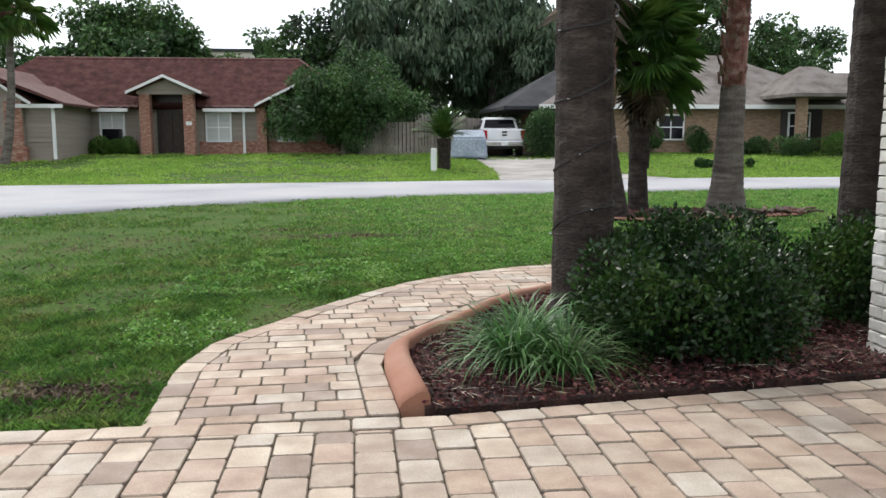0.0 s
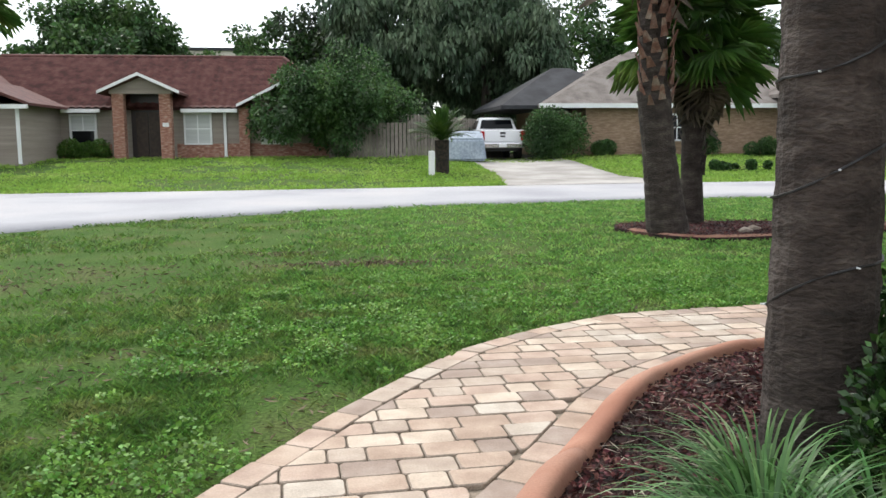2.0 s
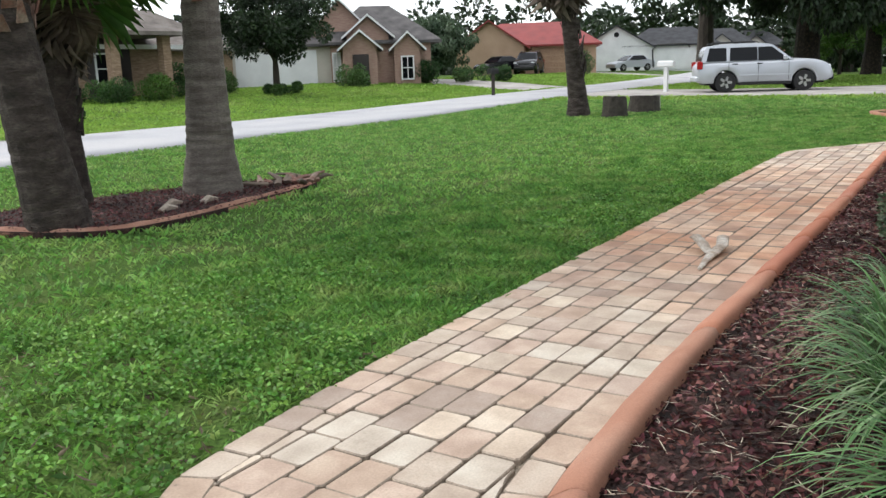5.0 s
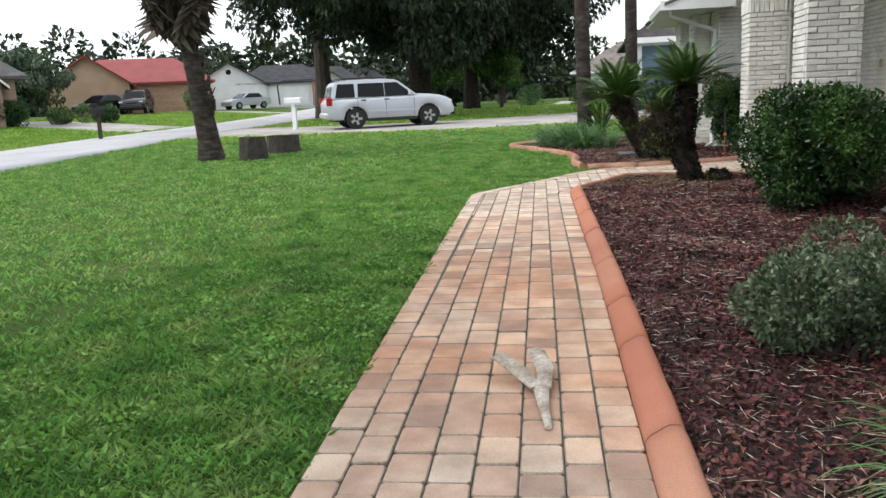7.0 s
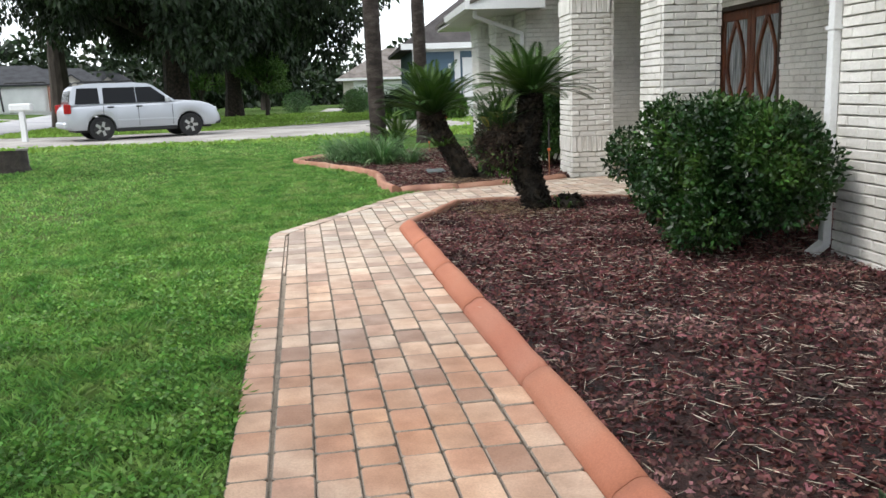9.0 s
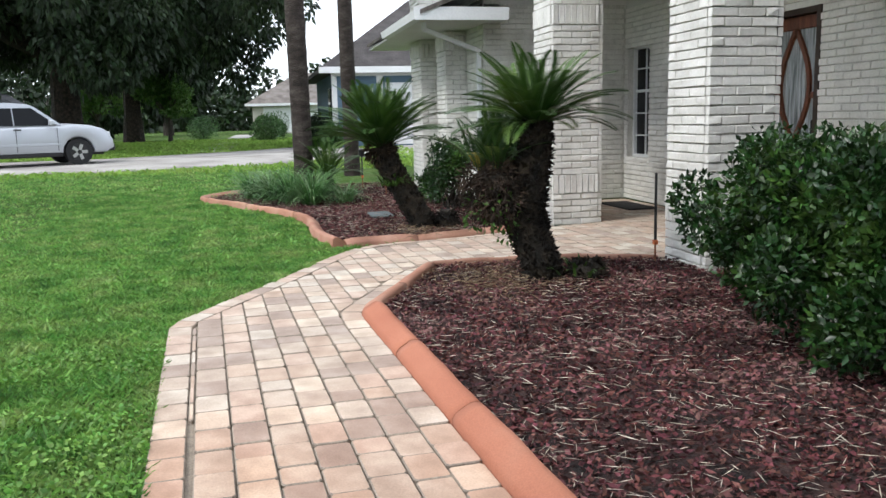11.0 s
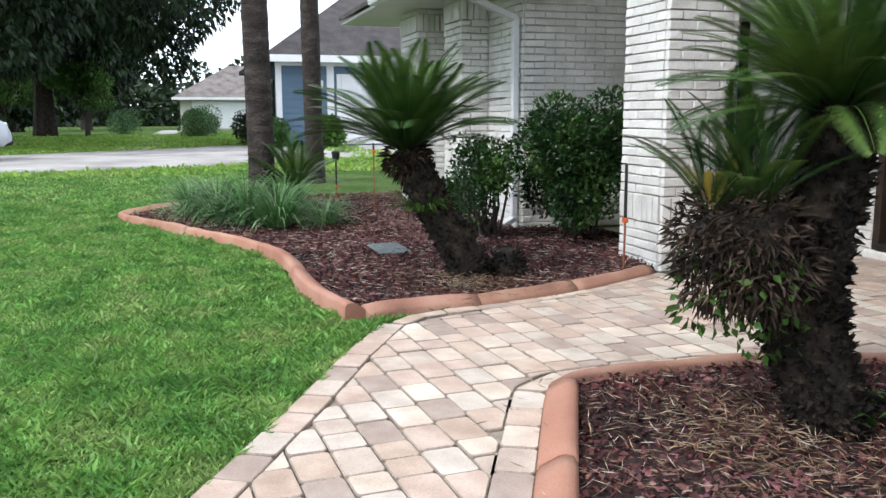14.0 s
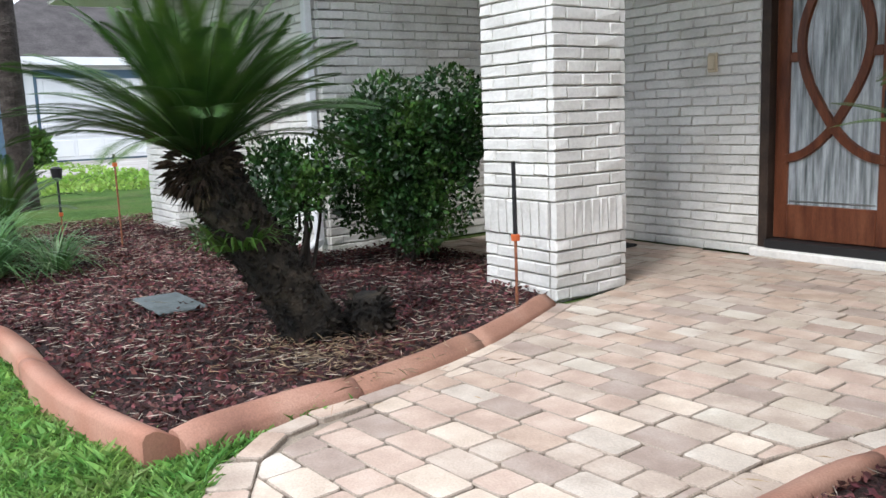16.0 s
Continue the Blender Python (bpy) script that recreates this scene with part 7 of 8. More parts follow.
def suv(label, at, turn, paint, group="parked cars"):
    """A boxy sport utility, nose towards +x, 4.75 m long."""
    c = thing("suv", label, "car", group, at, turn=turn)
    h, wx, wr = 0.97, 1.37, 0.365
    deck = [(-2.38, 0.95), (-2.30, 1.08), (0.90, 1.12), (1.25, 1.16), (1.75, 1.11), (2.12, 1.00), (2.28, 0.88), (2.38, 0.70)]
    rings = []
    xs = sorted(set([round(v, 3) for v in np.linspace(-2.38, 2.38, 45)] + [sx * wx + o for sx in (-1, 1) for o in (-0.435, -0.425, 0.425, 0.435)]))
    for x in xs:
        top = float(np.interp(x, [p[0] for p in deck], [p[1] for p in deck]))
        low = 0.34 if abs(x) < 2.2 else 0.42
        for sx in (-1, 1):
            if abs(x - sx * wx) < 0.43:
                low = max(low, wr + math.sqrt(0.43 ** 2 - (x - sx * wx) ** 2))
        low = min(low, top - 0.16)
        w = h - (0.16 * ((abs(x) - 1.9) / 0.48) ** 2 if abs(x) > 1.9 else 0)
        mid = low + (top - low) * 0.45
        half = [(w - 0.05, low), (w - 0.01, low + 0.05), (w, mid), (w - 0.015, top - 0.10), (w - 0.05, top - 0.03), (w - 0.13, top)]
        rings.append([(x, -a, b) for a, b in half] + [(x, 0, top + 0.02)] + [(x, a, b) for a, b in half[::-1]])
    loft(rings, "body", paint, c)
    roof = [(x, z, 0.075 + 0.30 * (z - 1.08)) for x, z in ((-2.24, 1.08), (-2.12, 1.56), (-2.02, 1.68), (-1.6, 1.75), (-0.3, 1.76), (0.16, 1.72), (0.32, 1.65), (1.02, 1.10))]
    part("cabin", round_edges(side_shell(roof, h, 0), 0.03), paint, c)

    def flank(x, z, s):
        return (x, s * (h - 0.070 - 0.30 * (z - 1.08)), z)
    for s in (-1, 1):
        for x0, x1, x2, x3 in ((-2.08, -1.36, -1.36, -1.96), (-1.25, -0.27, -0.27, -1.22), (-0.24, 0.84, 0.24, -0.24)):
            glass_quad([flank(x0, 1.13, s), flank(x1, 1.13, s), flank(x2, 1.61, s), flank(x3, 1.61, s)], c, "side_window")
        part("mirror", boxes((0.60, 0.74, s * 1.03 - 0.11, s * 1.03 + 0.09, 1.12, 1.28), bevel=0.03), paint, c)
        part("roof_rail", tube([(-1.9, s * 0.64, 1.74), (-1.8, s * 0.64, 1.81), (-0.3, s * 0.64, 1.82), (-0.2, s * 0.64, 1.76)], [0.02] * 4, 8), M_black, c)
        part("headlight", boxes((2.06, 2.30, s * 0.70 - 0.14, s * 0.70 + 0.13, 0.76, 0.92), bevel=0.03), M_lamp, c)
        part("tail_light", boxes((-2.40, -2.20, s * 0.86 - 0.06, s * 0.86 + 0.07, 0.86, 1.14), bevel=0.02), M_red, c)
        for x in (-0.30, -1.16):
            part("door_handle", boxes((x, x + 0.20, s * 0.968 - 0.012, s * 0.968 + 0.014, 1.0, 1.04), bevel=0.008), M_black, c)
        for x in (-1.28, -0.24, 0.82):
            part("door_seam", boxes((x - 0.006, x + 0.006, s * 0.966 - 0.01, s * 0.966 + 0.006, 0.42, 1.06)), M_black, c)
        part("side_moulding", boxes((-0.90, 0.90, s * 0.968 - 0.012, s * 0.968 + 0.012, 0.56, 0.63), bevel=0.008), paint, c)
        part("sill", boxes((-0.92, 0.92, s * 0.88 - 0.08, s * 0.88 + 0.06, 0.25, 0.37), bevel=0.02), M_black, c)
        for x in (wx, -wx):
            wheel(c, x, s * 0.83, wr)
    glass_quad([(0.99, -0.74, 1.14), (0.99, 0.74, 1.14), (0.37, 0.62, 1.64), (0.37, -0.62, 1.64)], c, "windscreen")
    glass_quad([(-2.235, -0.74, 1.14), (-2.235, 0.74, 1.14), (-2.12, 0.62, 1.54), (-2.12, -0.62, 1.54)], c, "rear_window")
    part("grille", boxes((2.28, 2.39, -0.42, 0.42, 0.72, 0.86), bevel=0.02), M_black, c)
    part("bumper", boxes((2.22, 2.43, -0.80, 0.80, 0.36, 0.60), bevel=0.05), M_black, c)
    part("rear_bumper", boxes((-2.45, -2.24, -0.84, 0.84, 0.40, 0.60), bevel=0.05), paint, c)
    part("underside", boxes((-2.1, 2.1, -0.74, 0.74, 0.27, 0.62)), M_black, c)
    return c


suv_x, suv_y = 33.3, 14.1
suv("silver sport utility car parked across the next drive", (suv_x, suv_y, float(g(suv_x, suv_y)) + 0.02), -64, M_silver)


def pickup(at, turn):
    c = thing("pickup_truck", "white crew cab pickup parked on the driveway", "pickup truck", "parked cars", at, turn=turn)
    h = 1.0
    lower = [(-2.9, 0.62, 0.03), (-2.92, 0.75, 0.0), (-2.9, 1.32, 0.02), (-0.95, 1.32, 0.02), (1.05, 1.26, 0.04), (1.6, 1.24, 0.05), (2.6, 1.16, 0.08), (2.85, 1.0, 0.1), (2.9, 0.6, 0.1), (2.3, 0.5, 0), (2.25, 0.8, 0), (2.0, 0.98, 0), (1.5, 0.98, 0), (1.25, 0.8, 0), (1.2, 0.5, 0), (-1.2, 0.5, 0), (-1.25, 0.8, 0), (-1.5, 0.98, 0), (-2.0, 0.98, 0), (-2.25, 0.8, 0), (-2.3, 0.56, 0)]
    part("body", round_edges(side_shell(lower, h, 0), 0.04), M_carwhite, c)
    upper = [(-0.95, 1.3, 0.04), (-0.78, 1.84, 0.22), (-0.5, 1.92, 0.26), (0.5, 1.92, 0.26), (0.8, 1.86, 0.25), (1.5, 1.26, 0.08)]
    part("cabin", round_edges(side_shell(upper, h, 0), 0.04), M_carwhite, c)
    glass_quad([(-0.93, -0.78, 1.40), (-0.93, 0.78, 1.40), (-0.80, 0.68, 1.80), (-0.80, -0.68, 1.80)], c, "rear_window")
    part("tailgate", boxes((-2.96, -2.88, -0.80, 0.80, 0.80, 1.30), bevel=0.02), M_carwhite, c)
    part("tailgate_handle", boxes((-2.985, -2.955, -0.12, 0.12, 1.14, 1.22)), M_black, c)
    part("badge", boxes((-2.975, -2.955, -0.11, 0.11, 1.00, 1.07)), M_black, c)
    part("bed_floor", boxes((-2.8, -1.0, -0.85, 0.85, 1.318, 1.326)), M_black, c)
    part("rear_bumper", boxes((-3.08, -2.86, -0.98, 0.98, 0.52, 0.74), bevel=0.03), M_chrome, c)
    part("licence_plate", boxes((-3.10, -3.082, -0.16, 0.16, 0.56, 0.71)), M_white, c)
    part("underside", boxes((-2.6, 2.5, -0.75, 0.75, 0.38, 0.6)), M_black, c)
    for s in (-1, 1):
        part("tail_light", boxes((-2.95, -2.82, s * 0.90 - 0.09, s * 0.90 + 0.09, 0.86, 1.26), bevel=0.015), M_red, c)
        part("mirror", boxes((1.0, 1.15, s * 1.13 - 0.11, s * 1.13 + 0.11, 1.28, 1.52), bevel=0.03), M_black, c)
        def fl(x, z):
            return (x, s * (h - 0.02 - 0.21 * (z - 1.3) / 0.6), z)
        glass_quad([fl(-0.7, 1.38), fl(0.18, 1.38), fl(0.14, 1.78), fl(-0.62, 1.78)], c, "side_window")
        glass_quad([fl(0.26, 1.38), fl(1.2, 1.38), fl(0.72, 1.78), fl(0.24, 1.78)], c, "side_window")
        for x in (1.75, -1.75):
            wheel(c, x, s * 0.86, 0.40, 0.28)
    return c


pickup((7.2, 41.0, float(g(7.2, 40.5)) + 0.02), 87)


def sedan(label, at, turn, paint):
    c = thing("sedan", label, "car", "parked cars", at, turn=turn)
    low = [(-2.2, 0.35, 0.05), (-2.25, 0.7, 0.03), (-2.15, 0.95, 0.06), (-1.5, 0.98, 0.06), (1.0, 0.92, 0.06), (1.9, 0.82, 0.1), (2.2, 0.65, 0.12), (2.2, 0.3, 0.1)]
    part("body", round_edges(side_shell(low, 0.88, 0), 0.05), paint, c)
    up = [(-1.75, 0.95, 0.1), (-1.1, 1.36, 0.24), (-0.5, 1.44, 0.26), (0.2, 1.42, 0.26), (1.0, 0.92, 0.1)]
    part("cabin", round_edges(side_shell(up, 0.88, 0), 0.05), paint, c)
    for s in (-1, 1):
        glass_quad([(-1.3, s * 0.80, 1.0), (0.75, s * 0.80, 1.0), (0.15, s * 0.675, 1.36), (-1.0, s * 0.675, 1.36)], c, "side_window")
        for x in (1.35, -1.35):
            wheel(c, x, s * 0.76, 0.32, 0.2)
    glass_quad([(0.98, -0.68, 0.97), (0.98, 0.68, 0.97), (0.26, 0.58, 1.38), (0.26, -0.58, 1.38)], c, "windscreen")
    return c


sedan("dark sedan parked by the red roofed house", (58.3, 41.2, 0.92), 170, M_carblack)
suv("dark wagon parked by the red roofed house", (61.0, 40.0, 0.9), 200, M_carblack)
sedan("silver sedan parked by the white house", (74.5, 37.0, 0.8), 150, M_silver)
cov = thing("covered_car", "small vehicle under a pale blue grey cover", "covered vehicle", "parked cars", (5.3, 37.2, float(g(5.2, 37))), turn=80)
bm = side_shell([(-1.5, 0.0, 0.0), (-1.42, 0.9, 0.1), (-0.8, 1.25, 0.2), (0.5, 1.2, 0.2), (1.4, 0.7, 0.15), (1.6, 0.0, 0.05)], 0.85, 0)
part("cover", round_edges(bm, 0.08), M_tarp, cov)

# ---- mailboxes and posts ----
mb = thing("mailbox", "dark grey mailbox on a post by the road", "mailbox", "mailboxes", (32.2, 25.3, float(g(32.2, 25.3))))
part("post", boxes((-0.06, 0.06, -0.06, 0.06, -0.1, 0.95), bevel=0.01), M_stump, mb)
part("box", extrude_profile([(-0.12, 0.95), (0.12, 0.95), (0.12, 1.12), (0.07, 1.2), (-0.07, 1.2), (-0.12, 1.12)], "x", -0.3, 0.3), M_black, mb)
mw = thing("mailbox", "white mailbox on a white post by the drive", "mailbox", "mailboxes", (33.4, 17.8, float(g(33.4, 17.8))))
part("post", boxes((-0.08, 0.08, -0.08, 0.08, -0.1, 1.05), bevel=0.01), M_white, mw)
part("box", boxes((-0.14, 0.14, -0.35, 0.35, 1.0, 1.25), bevel=0.05), M_white, mw)
part("scroll", tube([(0, 0.55, 1.0), (0, 0.6, 1.7), (0, 0.4, 1.9), (0, -0.8, 1.9), (0, -0.95, 1.75)], [0.03] * 5, 6), M_black, mw)
up = thing("utility_post", "short white utility post on the lawn", "post", "", (2.95, 29.9, float(g(2.95, 29.9))))
part("post", boxes((-0.1, 0.1, -0.1, 0.1, -0.1, 0.85), bevel=0.03), M_white, up)
sp = thing("sprinkler_post", "short pale concrete post beside a stump", "post", "", (23.55, 14.3, float(g(23.55, 14.3))))
part("post", tube([(0, 0, -0.05), (0, 0, 0.36), (0, 0, 0.42)], [0.12, 0.11, 0.13], 12), M_concrete, sp)

# ---- trees ----


def tree(label, at, height, crowns, n, leaf, mat, trunk_r=0.25, seed=0, name="tree", group="", limbs=7, droop=0.1, shell=0.55, trunk_h=None, bark=None, lean=(0, 0)):
    """A broadleaf tree: tapered trunk, limbs to the lumps of the crown, and many separate leaves."""
    rr = random.Random(seed)
    r = np.random.default_rng(seed)
    t = thing(name, label, "tree", group, at)
    th = trunk_h or height * 0.45
    top = Vector((lean[0], lean[1], th))
    part("trunk", tube([(0, 0, -0.2), (lean[0] * 0.2, lean[1] * 0.2, th * 0.3), (lean[0] * 0.6, lean[1] * 0.6, th * 0.7), top], [trunk_r * 1.3, trunk_r, trunk_r * 0.85, trunk_r * 0.6], 10, wob=0.06, rng=rr), bark or M_bark, t)
    for k in range(min(limbs, len(crowns))):
        c = Vector(crowns[k][:3])
        m = top.lerp(c, 0.5) + Vector((rr.uniform(-0.3, 0.3), rr.uniform(-0.3, 0.3), rr.uniform(0, 0.3)))
        part("limb", tube([top - Vector((0, 0, th * 0.2 * rr.random())), m, c], [trunk_r * 0.5, trunk_r * 0.3, trunk_r * 0.12], 7), bark or M_bark, t)
    # sub-lumps give an uneven outline with gaps
    C, R = [], []
    for x, y, z, q in crowns:
        for _ in range(9):
            d = r.normal(size=3)
            d /= np.linalg.norm(d)
            C.append(np.array([x, y, z]) + d * q * r.uniform(0.35, 0.9) * np.array([1, 1, 0.8]))
            R.append(q * r.uniform(0.25, 0.5))
    pts, d = blob_points(r, n, C, R, shell)
    dd = d + r.normal(size=d.shape) * 0.7 + np.array([0, 0, -droop * 4])
    L = leaf * r.uniform(0.6, 1.3, n)
    V, F = blades(pts, dd, L, L * 0.55, droop, 0.1, r)
    part("crown", mesh_of("crown", V, F, mat), None, t)
    return t


def spread(r, cx, cy, cz, rx, ry, rz, n, q):
    out = []
    for _ in range(n):
        d = r.normal(size=3)
        d /= np.linalg.norm(d)
        s = r.random() ** 0.4
        out.append((cx + d[0] * rx * s, cy + d[1] * ry * s, cz + d[2] * rz * s, q * r.uniform(0.75, 1.25)))
    return out


rt = np.random.default_rng(101)
# in front of the red tile house
tree("dense round dark green tree before the red tiled house", (0.1, 38.9, 0.55), 4.6, spread(rt, 0, 0, 2.4, 3.3, 2.3, 1.4, 34, 1.3), 48000, 0.16, M_leaf_mid, 0.12, 1, limbs=8, trunk_h=1.2)
# tall screen behind
tree("tall grey green weeping tree behind the driveway", (3.2, 50, 0.6), 11, spread(rt, 0, 0, 5.6, 4.2, 3.5, 4.2, 24, 1.9), 26000, 0.30, M_leaf_grey, 0.35, 2, droop=0.5)
tree("tall grey green weeping tree behind the truck", (8.6, 51, 0.6), 11, spread(rt, 0, 0, 5.6, 4.6, 3.5, 4.4, 28, 1.9), 34000, 0.30, M_leaf_grey, 0.35, 3, droop=0.5)
tree("dark broad tree behind the tan house", (14.5, 56, 0.6), 11, spread(rt, 0, 0, 6, 5, 4, 4, 20, 2.0), 18000, 0.36, M_leaf_mid, 0.35, 4)
tree("broad green oak behind the red tiled house", (-15.0, 55, 0.6), 10, spread(rt, 0, 0, 6.2, 4.6, 3, 2.6, 18, 1.9), 20000, 0.34, M_leaf_mid, 0.4, 5)
tree("broad green oak beyond the red tiled house", (-24.0, 52, 0.6), 10, spread(rt, 0, 0, 5.4, 6, 3, 3.0, 18, 1.9), 16000, 0.36, M_leaf_mid, 0.4, 6)
tree("green tree behind the red roof ridge", (-4.2, 56, 0.6), 9, spread(rt, 0, 0, 5.8, 3.6, 3, 2.6, 16, 1.7), 16000, 0.32, M_leaf_mid, 0.35, 7)
tree("dark tree beside the weeping trees", (-0.5, 54, 0.6), 10, spread(rt, 0, 0, 5.8, 3.2, 3, 3.2, 16, 1.7), 16000, 0.32, M_leaf_dark, 0.35, 8)
tree("slender open tree above the tan roof", (21.5, 52, 0.6), 11, spread(rt, 0, 0, 7.0, 4, 3, 3.2, 14, 1.3), 9000, 0.3, M_leaf_mid, 0.25, 9)
tree("open tree behind the tan house wing", (29.0, 54, 0.6), 10, spread(rt, 0, 0, 5.5, 4, 3, 3.4, 16, 1.5), 11000, 0.32, M_leaf_mid, 0.28, 10)
# small tree by the pink brick house
tree("dark round topped tree on the lawn across the road", (27.8, 34.4, 0.55), 5.6, spread(rt, 0, 0, 3.55, 2.6, 2.4, 1.7, 22, 0.95), 24000, 0.16, M_leaf_dark, 0.16, 11, trunk_h=1.7)
tree("soft grey green tree before the red roofed house", (52.0, 43.0, 0.9), 6, spread(rt, 0, 0, 3.0, 3.0, 2.4, 2.0, 14, 1.2), 12000, 0.22, M_leaf_grey, 0.2, 12, droop=0.3)
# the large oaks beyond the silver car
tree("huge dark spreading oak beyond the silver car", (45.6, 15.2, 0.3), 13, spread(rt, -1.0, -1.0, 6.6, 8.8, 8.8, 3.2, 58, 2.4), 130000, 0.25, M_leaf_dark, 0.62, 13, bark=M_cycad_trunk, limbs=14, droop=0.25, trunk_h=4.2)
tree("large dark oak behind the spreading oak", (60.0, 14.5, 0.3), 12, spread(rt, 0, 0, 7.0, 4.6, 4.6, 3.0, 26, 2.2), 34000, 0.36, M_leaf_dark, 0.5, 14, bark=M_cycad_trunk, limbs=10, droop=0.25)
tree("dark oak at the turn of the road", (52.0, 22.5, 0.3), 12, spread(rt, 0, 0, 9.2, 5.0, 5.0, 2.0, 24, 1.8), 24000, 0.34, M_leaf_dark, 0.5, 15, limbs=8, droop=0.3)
for k, (x, y, h) in enumerate(((77, 19.0, 4.6), (86, 15.0, 5.4))):
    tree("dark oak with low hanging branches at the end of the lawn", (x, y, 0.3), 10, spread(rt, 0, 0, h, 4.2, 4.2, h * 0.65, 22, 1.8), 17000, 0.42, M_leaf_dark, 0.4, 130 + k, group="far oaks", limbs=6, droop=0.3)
tree("small light green tree on the far lawn", (59.5, 12.4, 0.3), 4.2, spread(rt, 0, 0, 2.7, 1.7, 1.7, 1.0, 12, 0.8), 8000, 0.18, M_leaf_light, 0.12, 16, trunk_h=1.5)
tree("low light green tree by the oak", (66.0, 17.5, 0.3), 5, spread(rt, 0, 0, 2.8, 2.2, 2.2, 1.2, 12, 0.9), 8000, 0.2, M_leaf_light, 0.12, 17, trunk_h=1.5)

# woods along the horizon
r = np.random.default_rng(120)
C, R = [], []
for k in range(260):
    a = radians(-42 + 152 * k / 259 + r.uniform(-0.6, 0.6))
    d = r.uniform(100, 135)
    h = r.uniform(3.0, 9.5)
    C.append((d * math.cos(a) + 5, d * math.sin(a) + 5, h * 0.5))
    R.append((3.6, 3.6, h * 0.62))
p, d = blob_points(r, 120000, C, R, 0.7)
L = r.uniform(0.5, 1.2, len(p))
V, F = blades(p, d + r.normal(size=d.shape) * 0.7, L, L * 0.6, 0.1, 0.1, r)
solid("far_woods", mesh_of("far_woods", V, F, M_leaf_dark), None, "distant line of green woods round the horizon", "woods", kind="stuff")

# ---- far shrubs and hedges ----


def far_bush(name, label, x0, x1, y0, y1, h, n, size, mat, seed, cnt=12):
    r = np.random.default_rng(seed)
    z = float(g((x0 + x1) / 2, (y0 + y1) / 2))
    rad = min(h * 0.42, max(0.25, (y1 - y0) * 0.5))
    c, q = lumps(r, x0 + rad * 0.5, x1 - rad * 0.5, y0 + rad * 0.5, max(y0 + rad * 0.5 + 0.01, y1 - rad * 0.5), h - rad * 0.9, cnt, rad)
    c = [(a, b, e + z) for a, b, e in c]
    return leafy(name, label, c, q, n, size, mat, seed=seed, floor=z, branches=4)


far_bush("clipped_hedge", "tall clipped block hedge beside the truck", 8.1, 10.5, 36.8, 38.2, 2.25, 16000, 0.11, M_leaf_mid, 201, 44)
far_bush("foundation_shrub", "low shrubs along the red tiled house", -12.6, -10.0, 38.9, 39.7, 0.85, 5000, 0.11, M_leaf_light, 202)
for k, (x0, x1, y0, y1, h) in enumerate([(13.6, 14.5, 37.4, 38.2, 1.3), (16.0, 16.9, 37.4, 38.2, 1.25), (17.5, 19.6, 36.6, 37.6, 0.85), (19.3, 20.6, 35.2, 36.2, 0.95), (20.8, 22.6, 34.8, 36.0, 1.25), (23.2, 25.0, 35.8, 36.8, 1.5), (25.4, 27.2, 36.0, 37.0, 1.1), (11.3, 12.2, 37.9, 38.5, 0.7), (26.6, 29.2, 33.6, 35.0, 0.5), (13.4, 15.6, 30.3, 31.2, 0.35)]):
    far_bush("foundation_shrub", "rounded green shrub before the tan brick house", x0, x1, y0, y1, h, 3600, 0.10, M_leaf_light if k in (4,) else M_leaf_mid, 210 + k, 8)
for k, (x0, x1, y0, y1, h) in enumerate([(33.6, 35.2, 35.0, 36.2, 1.2), (39.2, 41.0, 34.4, 35.4, 1.3), (42.0, 46.0, 34.0, 35.4, 1.0), (46.5, 48.0, 33.6, 34.8, 1.0), (61.0, 62.6, 35.0, 36.4, 2.0)]):
    far_bush("foundation_shrub", "green shrub before the pink brick house", x0, x1, y0, y1, h, 3000, 0.12, M_leaf_mid, 230 + k, 8)
for k, (x0, x1, y0, y1, h) in enumerate([(55.5, 58.0, 6.0, 7.6, 1.5), (42.0, 44.0, 4.4, 5.8, 1.35), (39.6, 40.6, 4.2, 5.0, 1.0), (60.0, 66.0, 5.6, 7.4, 1.6), (66.0, 72.0, 10.0, 12.0, 1.8)]):
    far_bush("dark_shrub", "dark rounded shrub by the next driveway", x0, x1, y0, y1, h, 4200, 0.11, M_leaf_dark if k in (1,) else M_leaf_mid, 240 + k, 9)
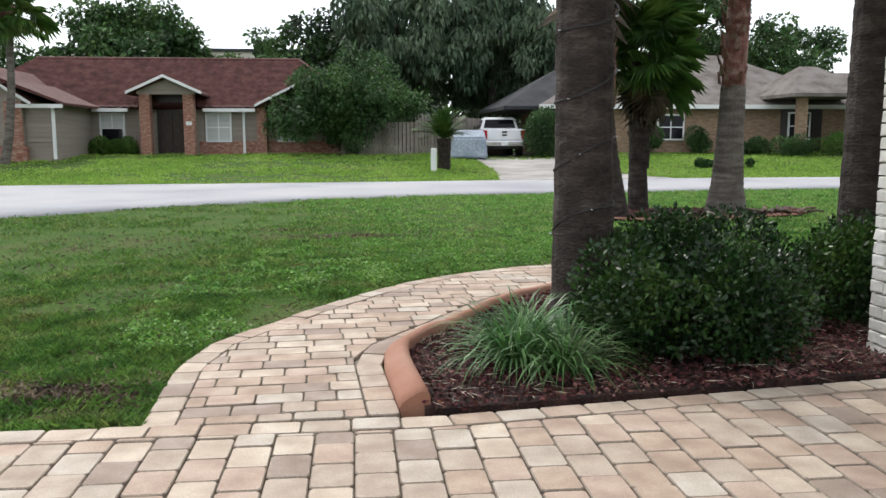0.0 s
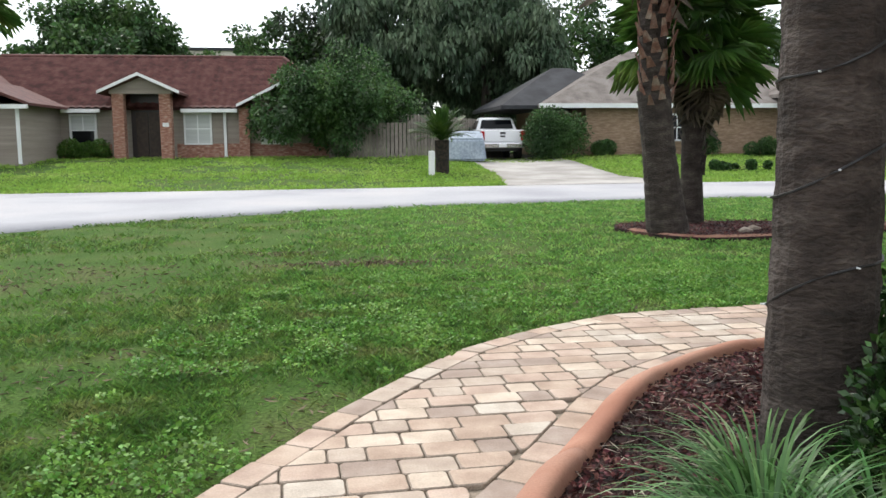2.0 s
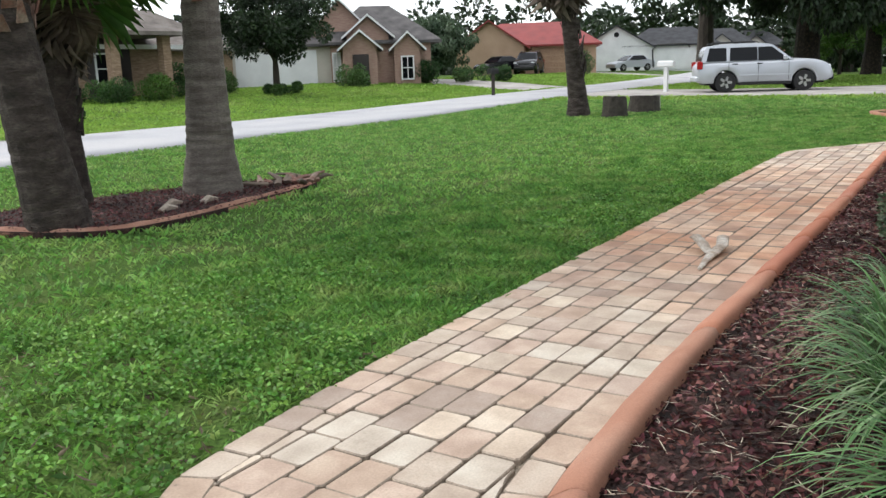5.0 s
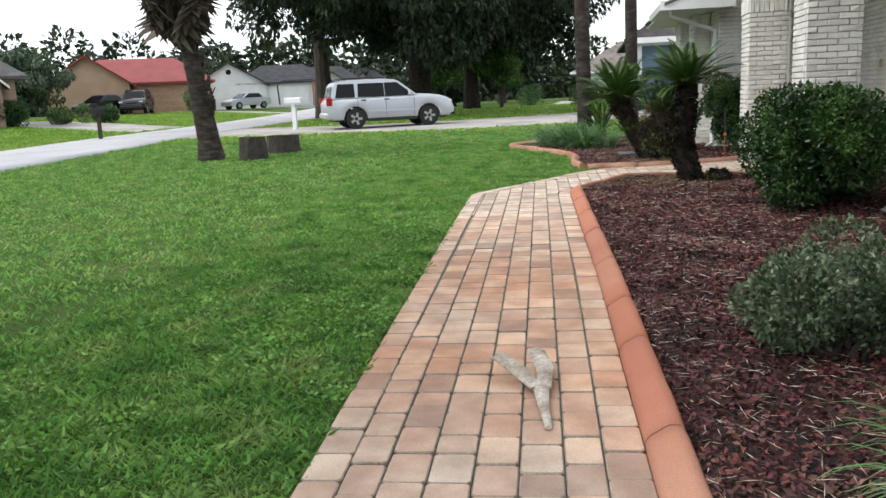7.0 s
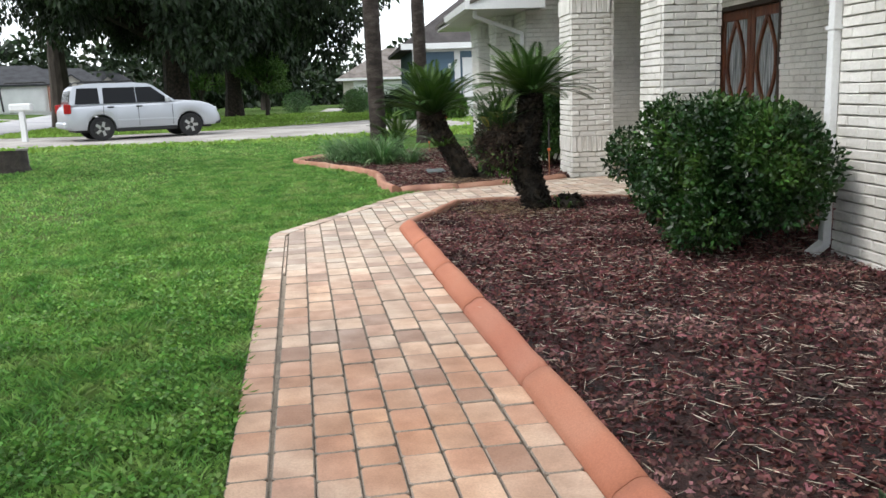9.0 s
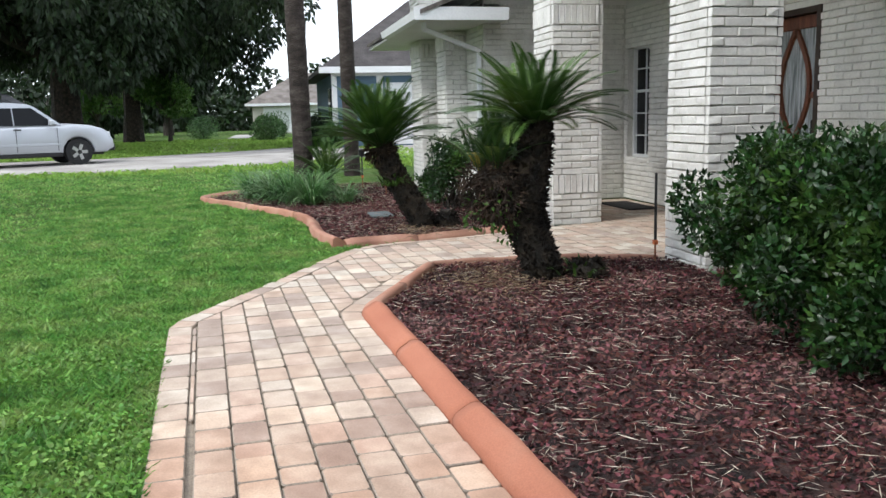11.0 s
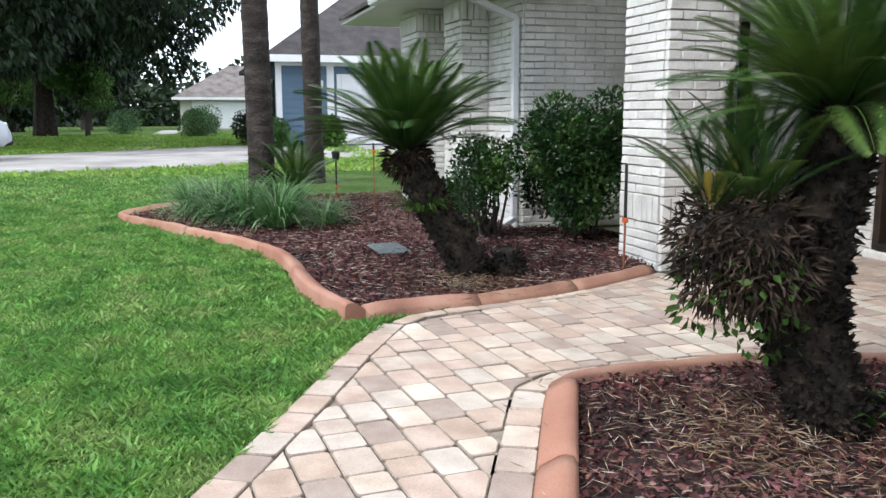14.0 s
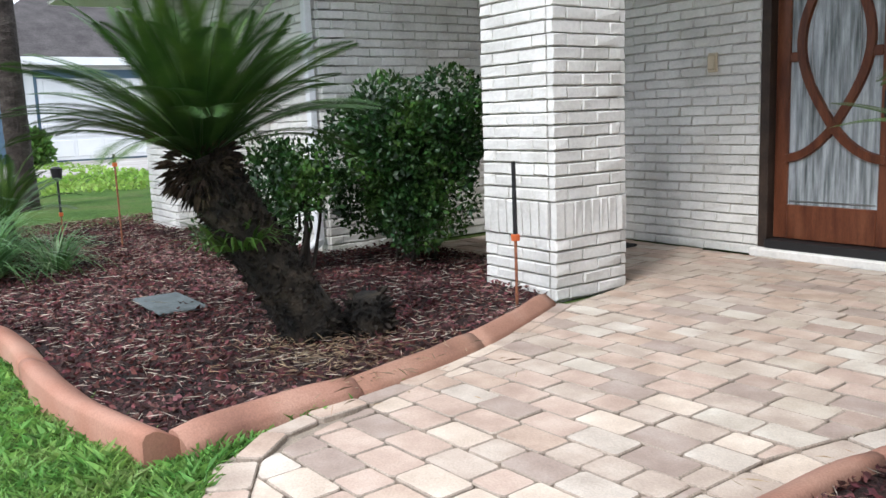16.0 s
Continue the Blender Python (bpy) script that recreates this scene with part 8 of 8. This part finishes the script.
far_bush("leafy_plant", "bright green leafy plant by the blue garage", 39.0, 40.0, 2.6, 3.4, 1.1, 1500, 0.2, M_leaf_light, 250, 5)

# cycad and palms across the road
cf = thing("cycad", "trimmed cycad on a stout trunk across the road", "cycad", "cycads", (3.45, 31.0, float(g(3.45, 31.0))))
part("trunk", tube([(0, 0, -0.1), (0, 0, 0.5), (0, 0, 1.15)], [0.27, 0.24, 0.26], 12, wob=0.06, rng=random.Random(3)), M_cycad_trunk, cf)
crown(cf, (0, 0, 1.15), 70, 1.5, 260, 0, 75)
for x, y, hgt, sd in ((-13.25, 33.3, 6.0, 261), (-17.4, 32.5, 6.0, 262)):
    ph = thing("palm_tree", "slim palm with a curved pale trunk before the tiled house", "palm tree", "palms", (x, y, float(g(x, y))))
    palm_trunk([(-0.35, 0, -0.3), (-0.05, 0, 1.2), (0.15, 0, 3.0), (0.2, 0, hgt - 0.4)], [0.2, 0.16, 0.14, 0.135], M_palm_pale, ph, sd)
    boots(ph, hgt - 1.2, hgt - 0.2, 0.2, 24, sd, size=0.3, lean=(0.02, 0))
    for o in [o for o in ph.children if o.name.startswith("leaf_base")]:
        o.location.x += 0.2
    fan_crown(ph, (0.2, 0, hgt - 0.2), 24, 1.25, sd, -45, 75)

# far lawns
FAR_OUT = [[(4.6, 25.0), (5.3, 30), (5.4, 36), (9.6, 36), (9.4, 29), (10.6, 25.6)], [(38, 26.9), (40, 32), (41.5, 44), (47, 44), (46, 32), (44, 27.6)], [(29.8, 20.9), (29.9, 16), (29.4, 11.2), (30.3, 7.3), (33, 3), (42.5, 4), (42.5, 6.2), (40.2, 8), (36.6, 12.4), (36.0, 16.5), (37.5, 21.3)]]
KEEP_OUT += FAR_OUT
grass("far_lawn_grass", -22, 35, 23.5, 39.5, 130000, 0.13, 0.05, 95, mat=M_far_lawn, label="bright green lawn across the road")
grass("far_lawn_grass", 35, 66, 26, 40, 50000, 0.16, 0.08, 96, mat=M_far_lawn, label="bright green lawn before far houses")
grass("far_lawn_grass", 28, 62, 2, 22, 60000, 0.15, 0.07, 97, mat=M_far_lawn, label="lawn beyond the next driveway")
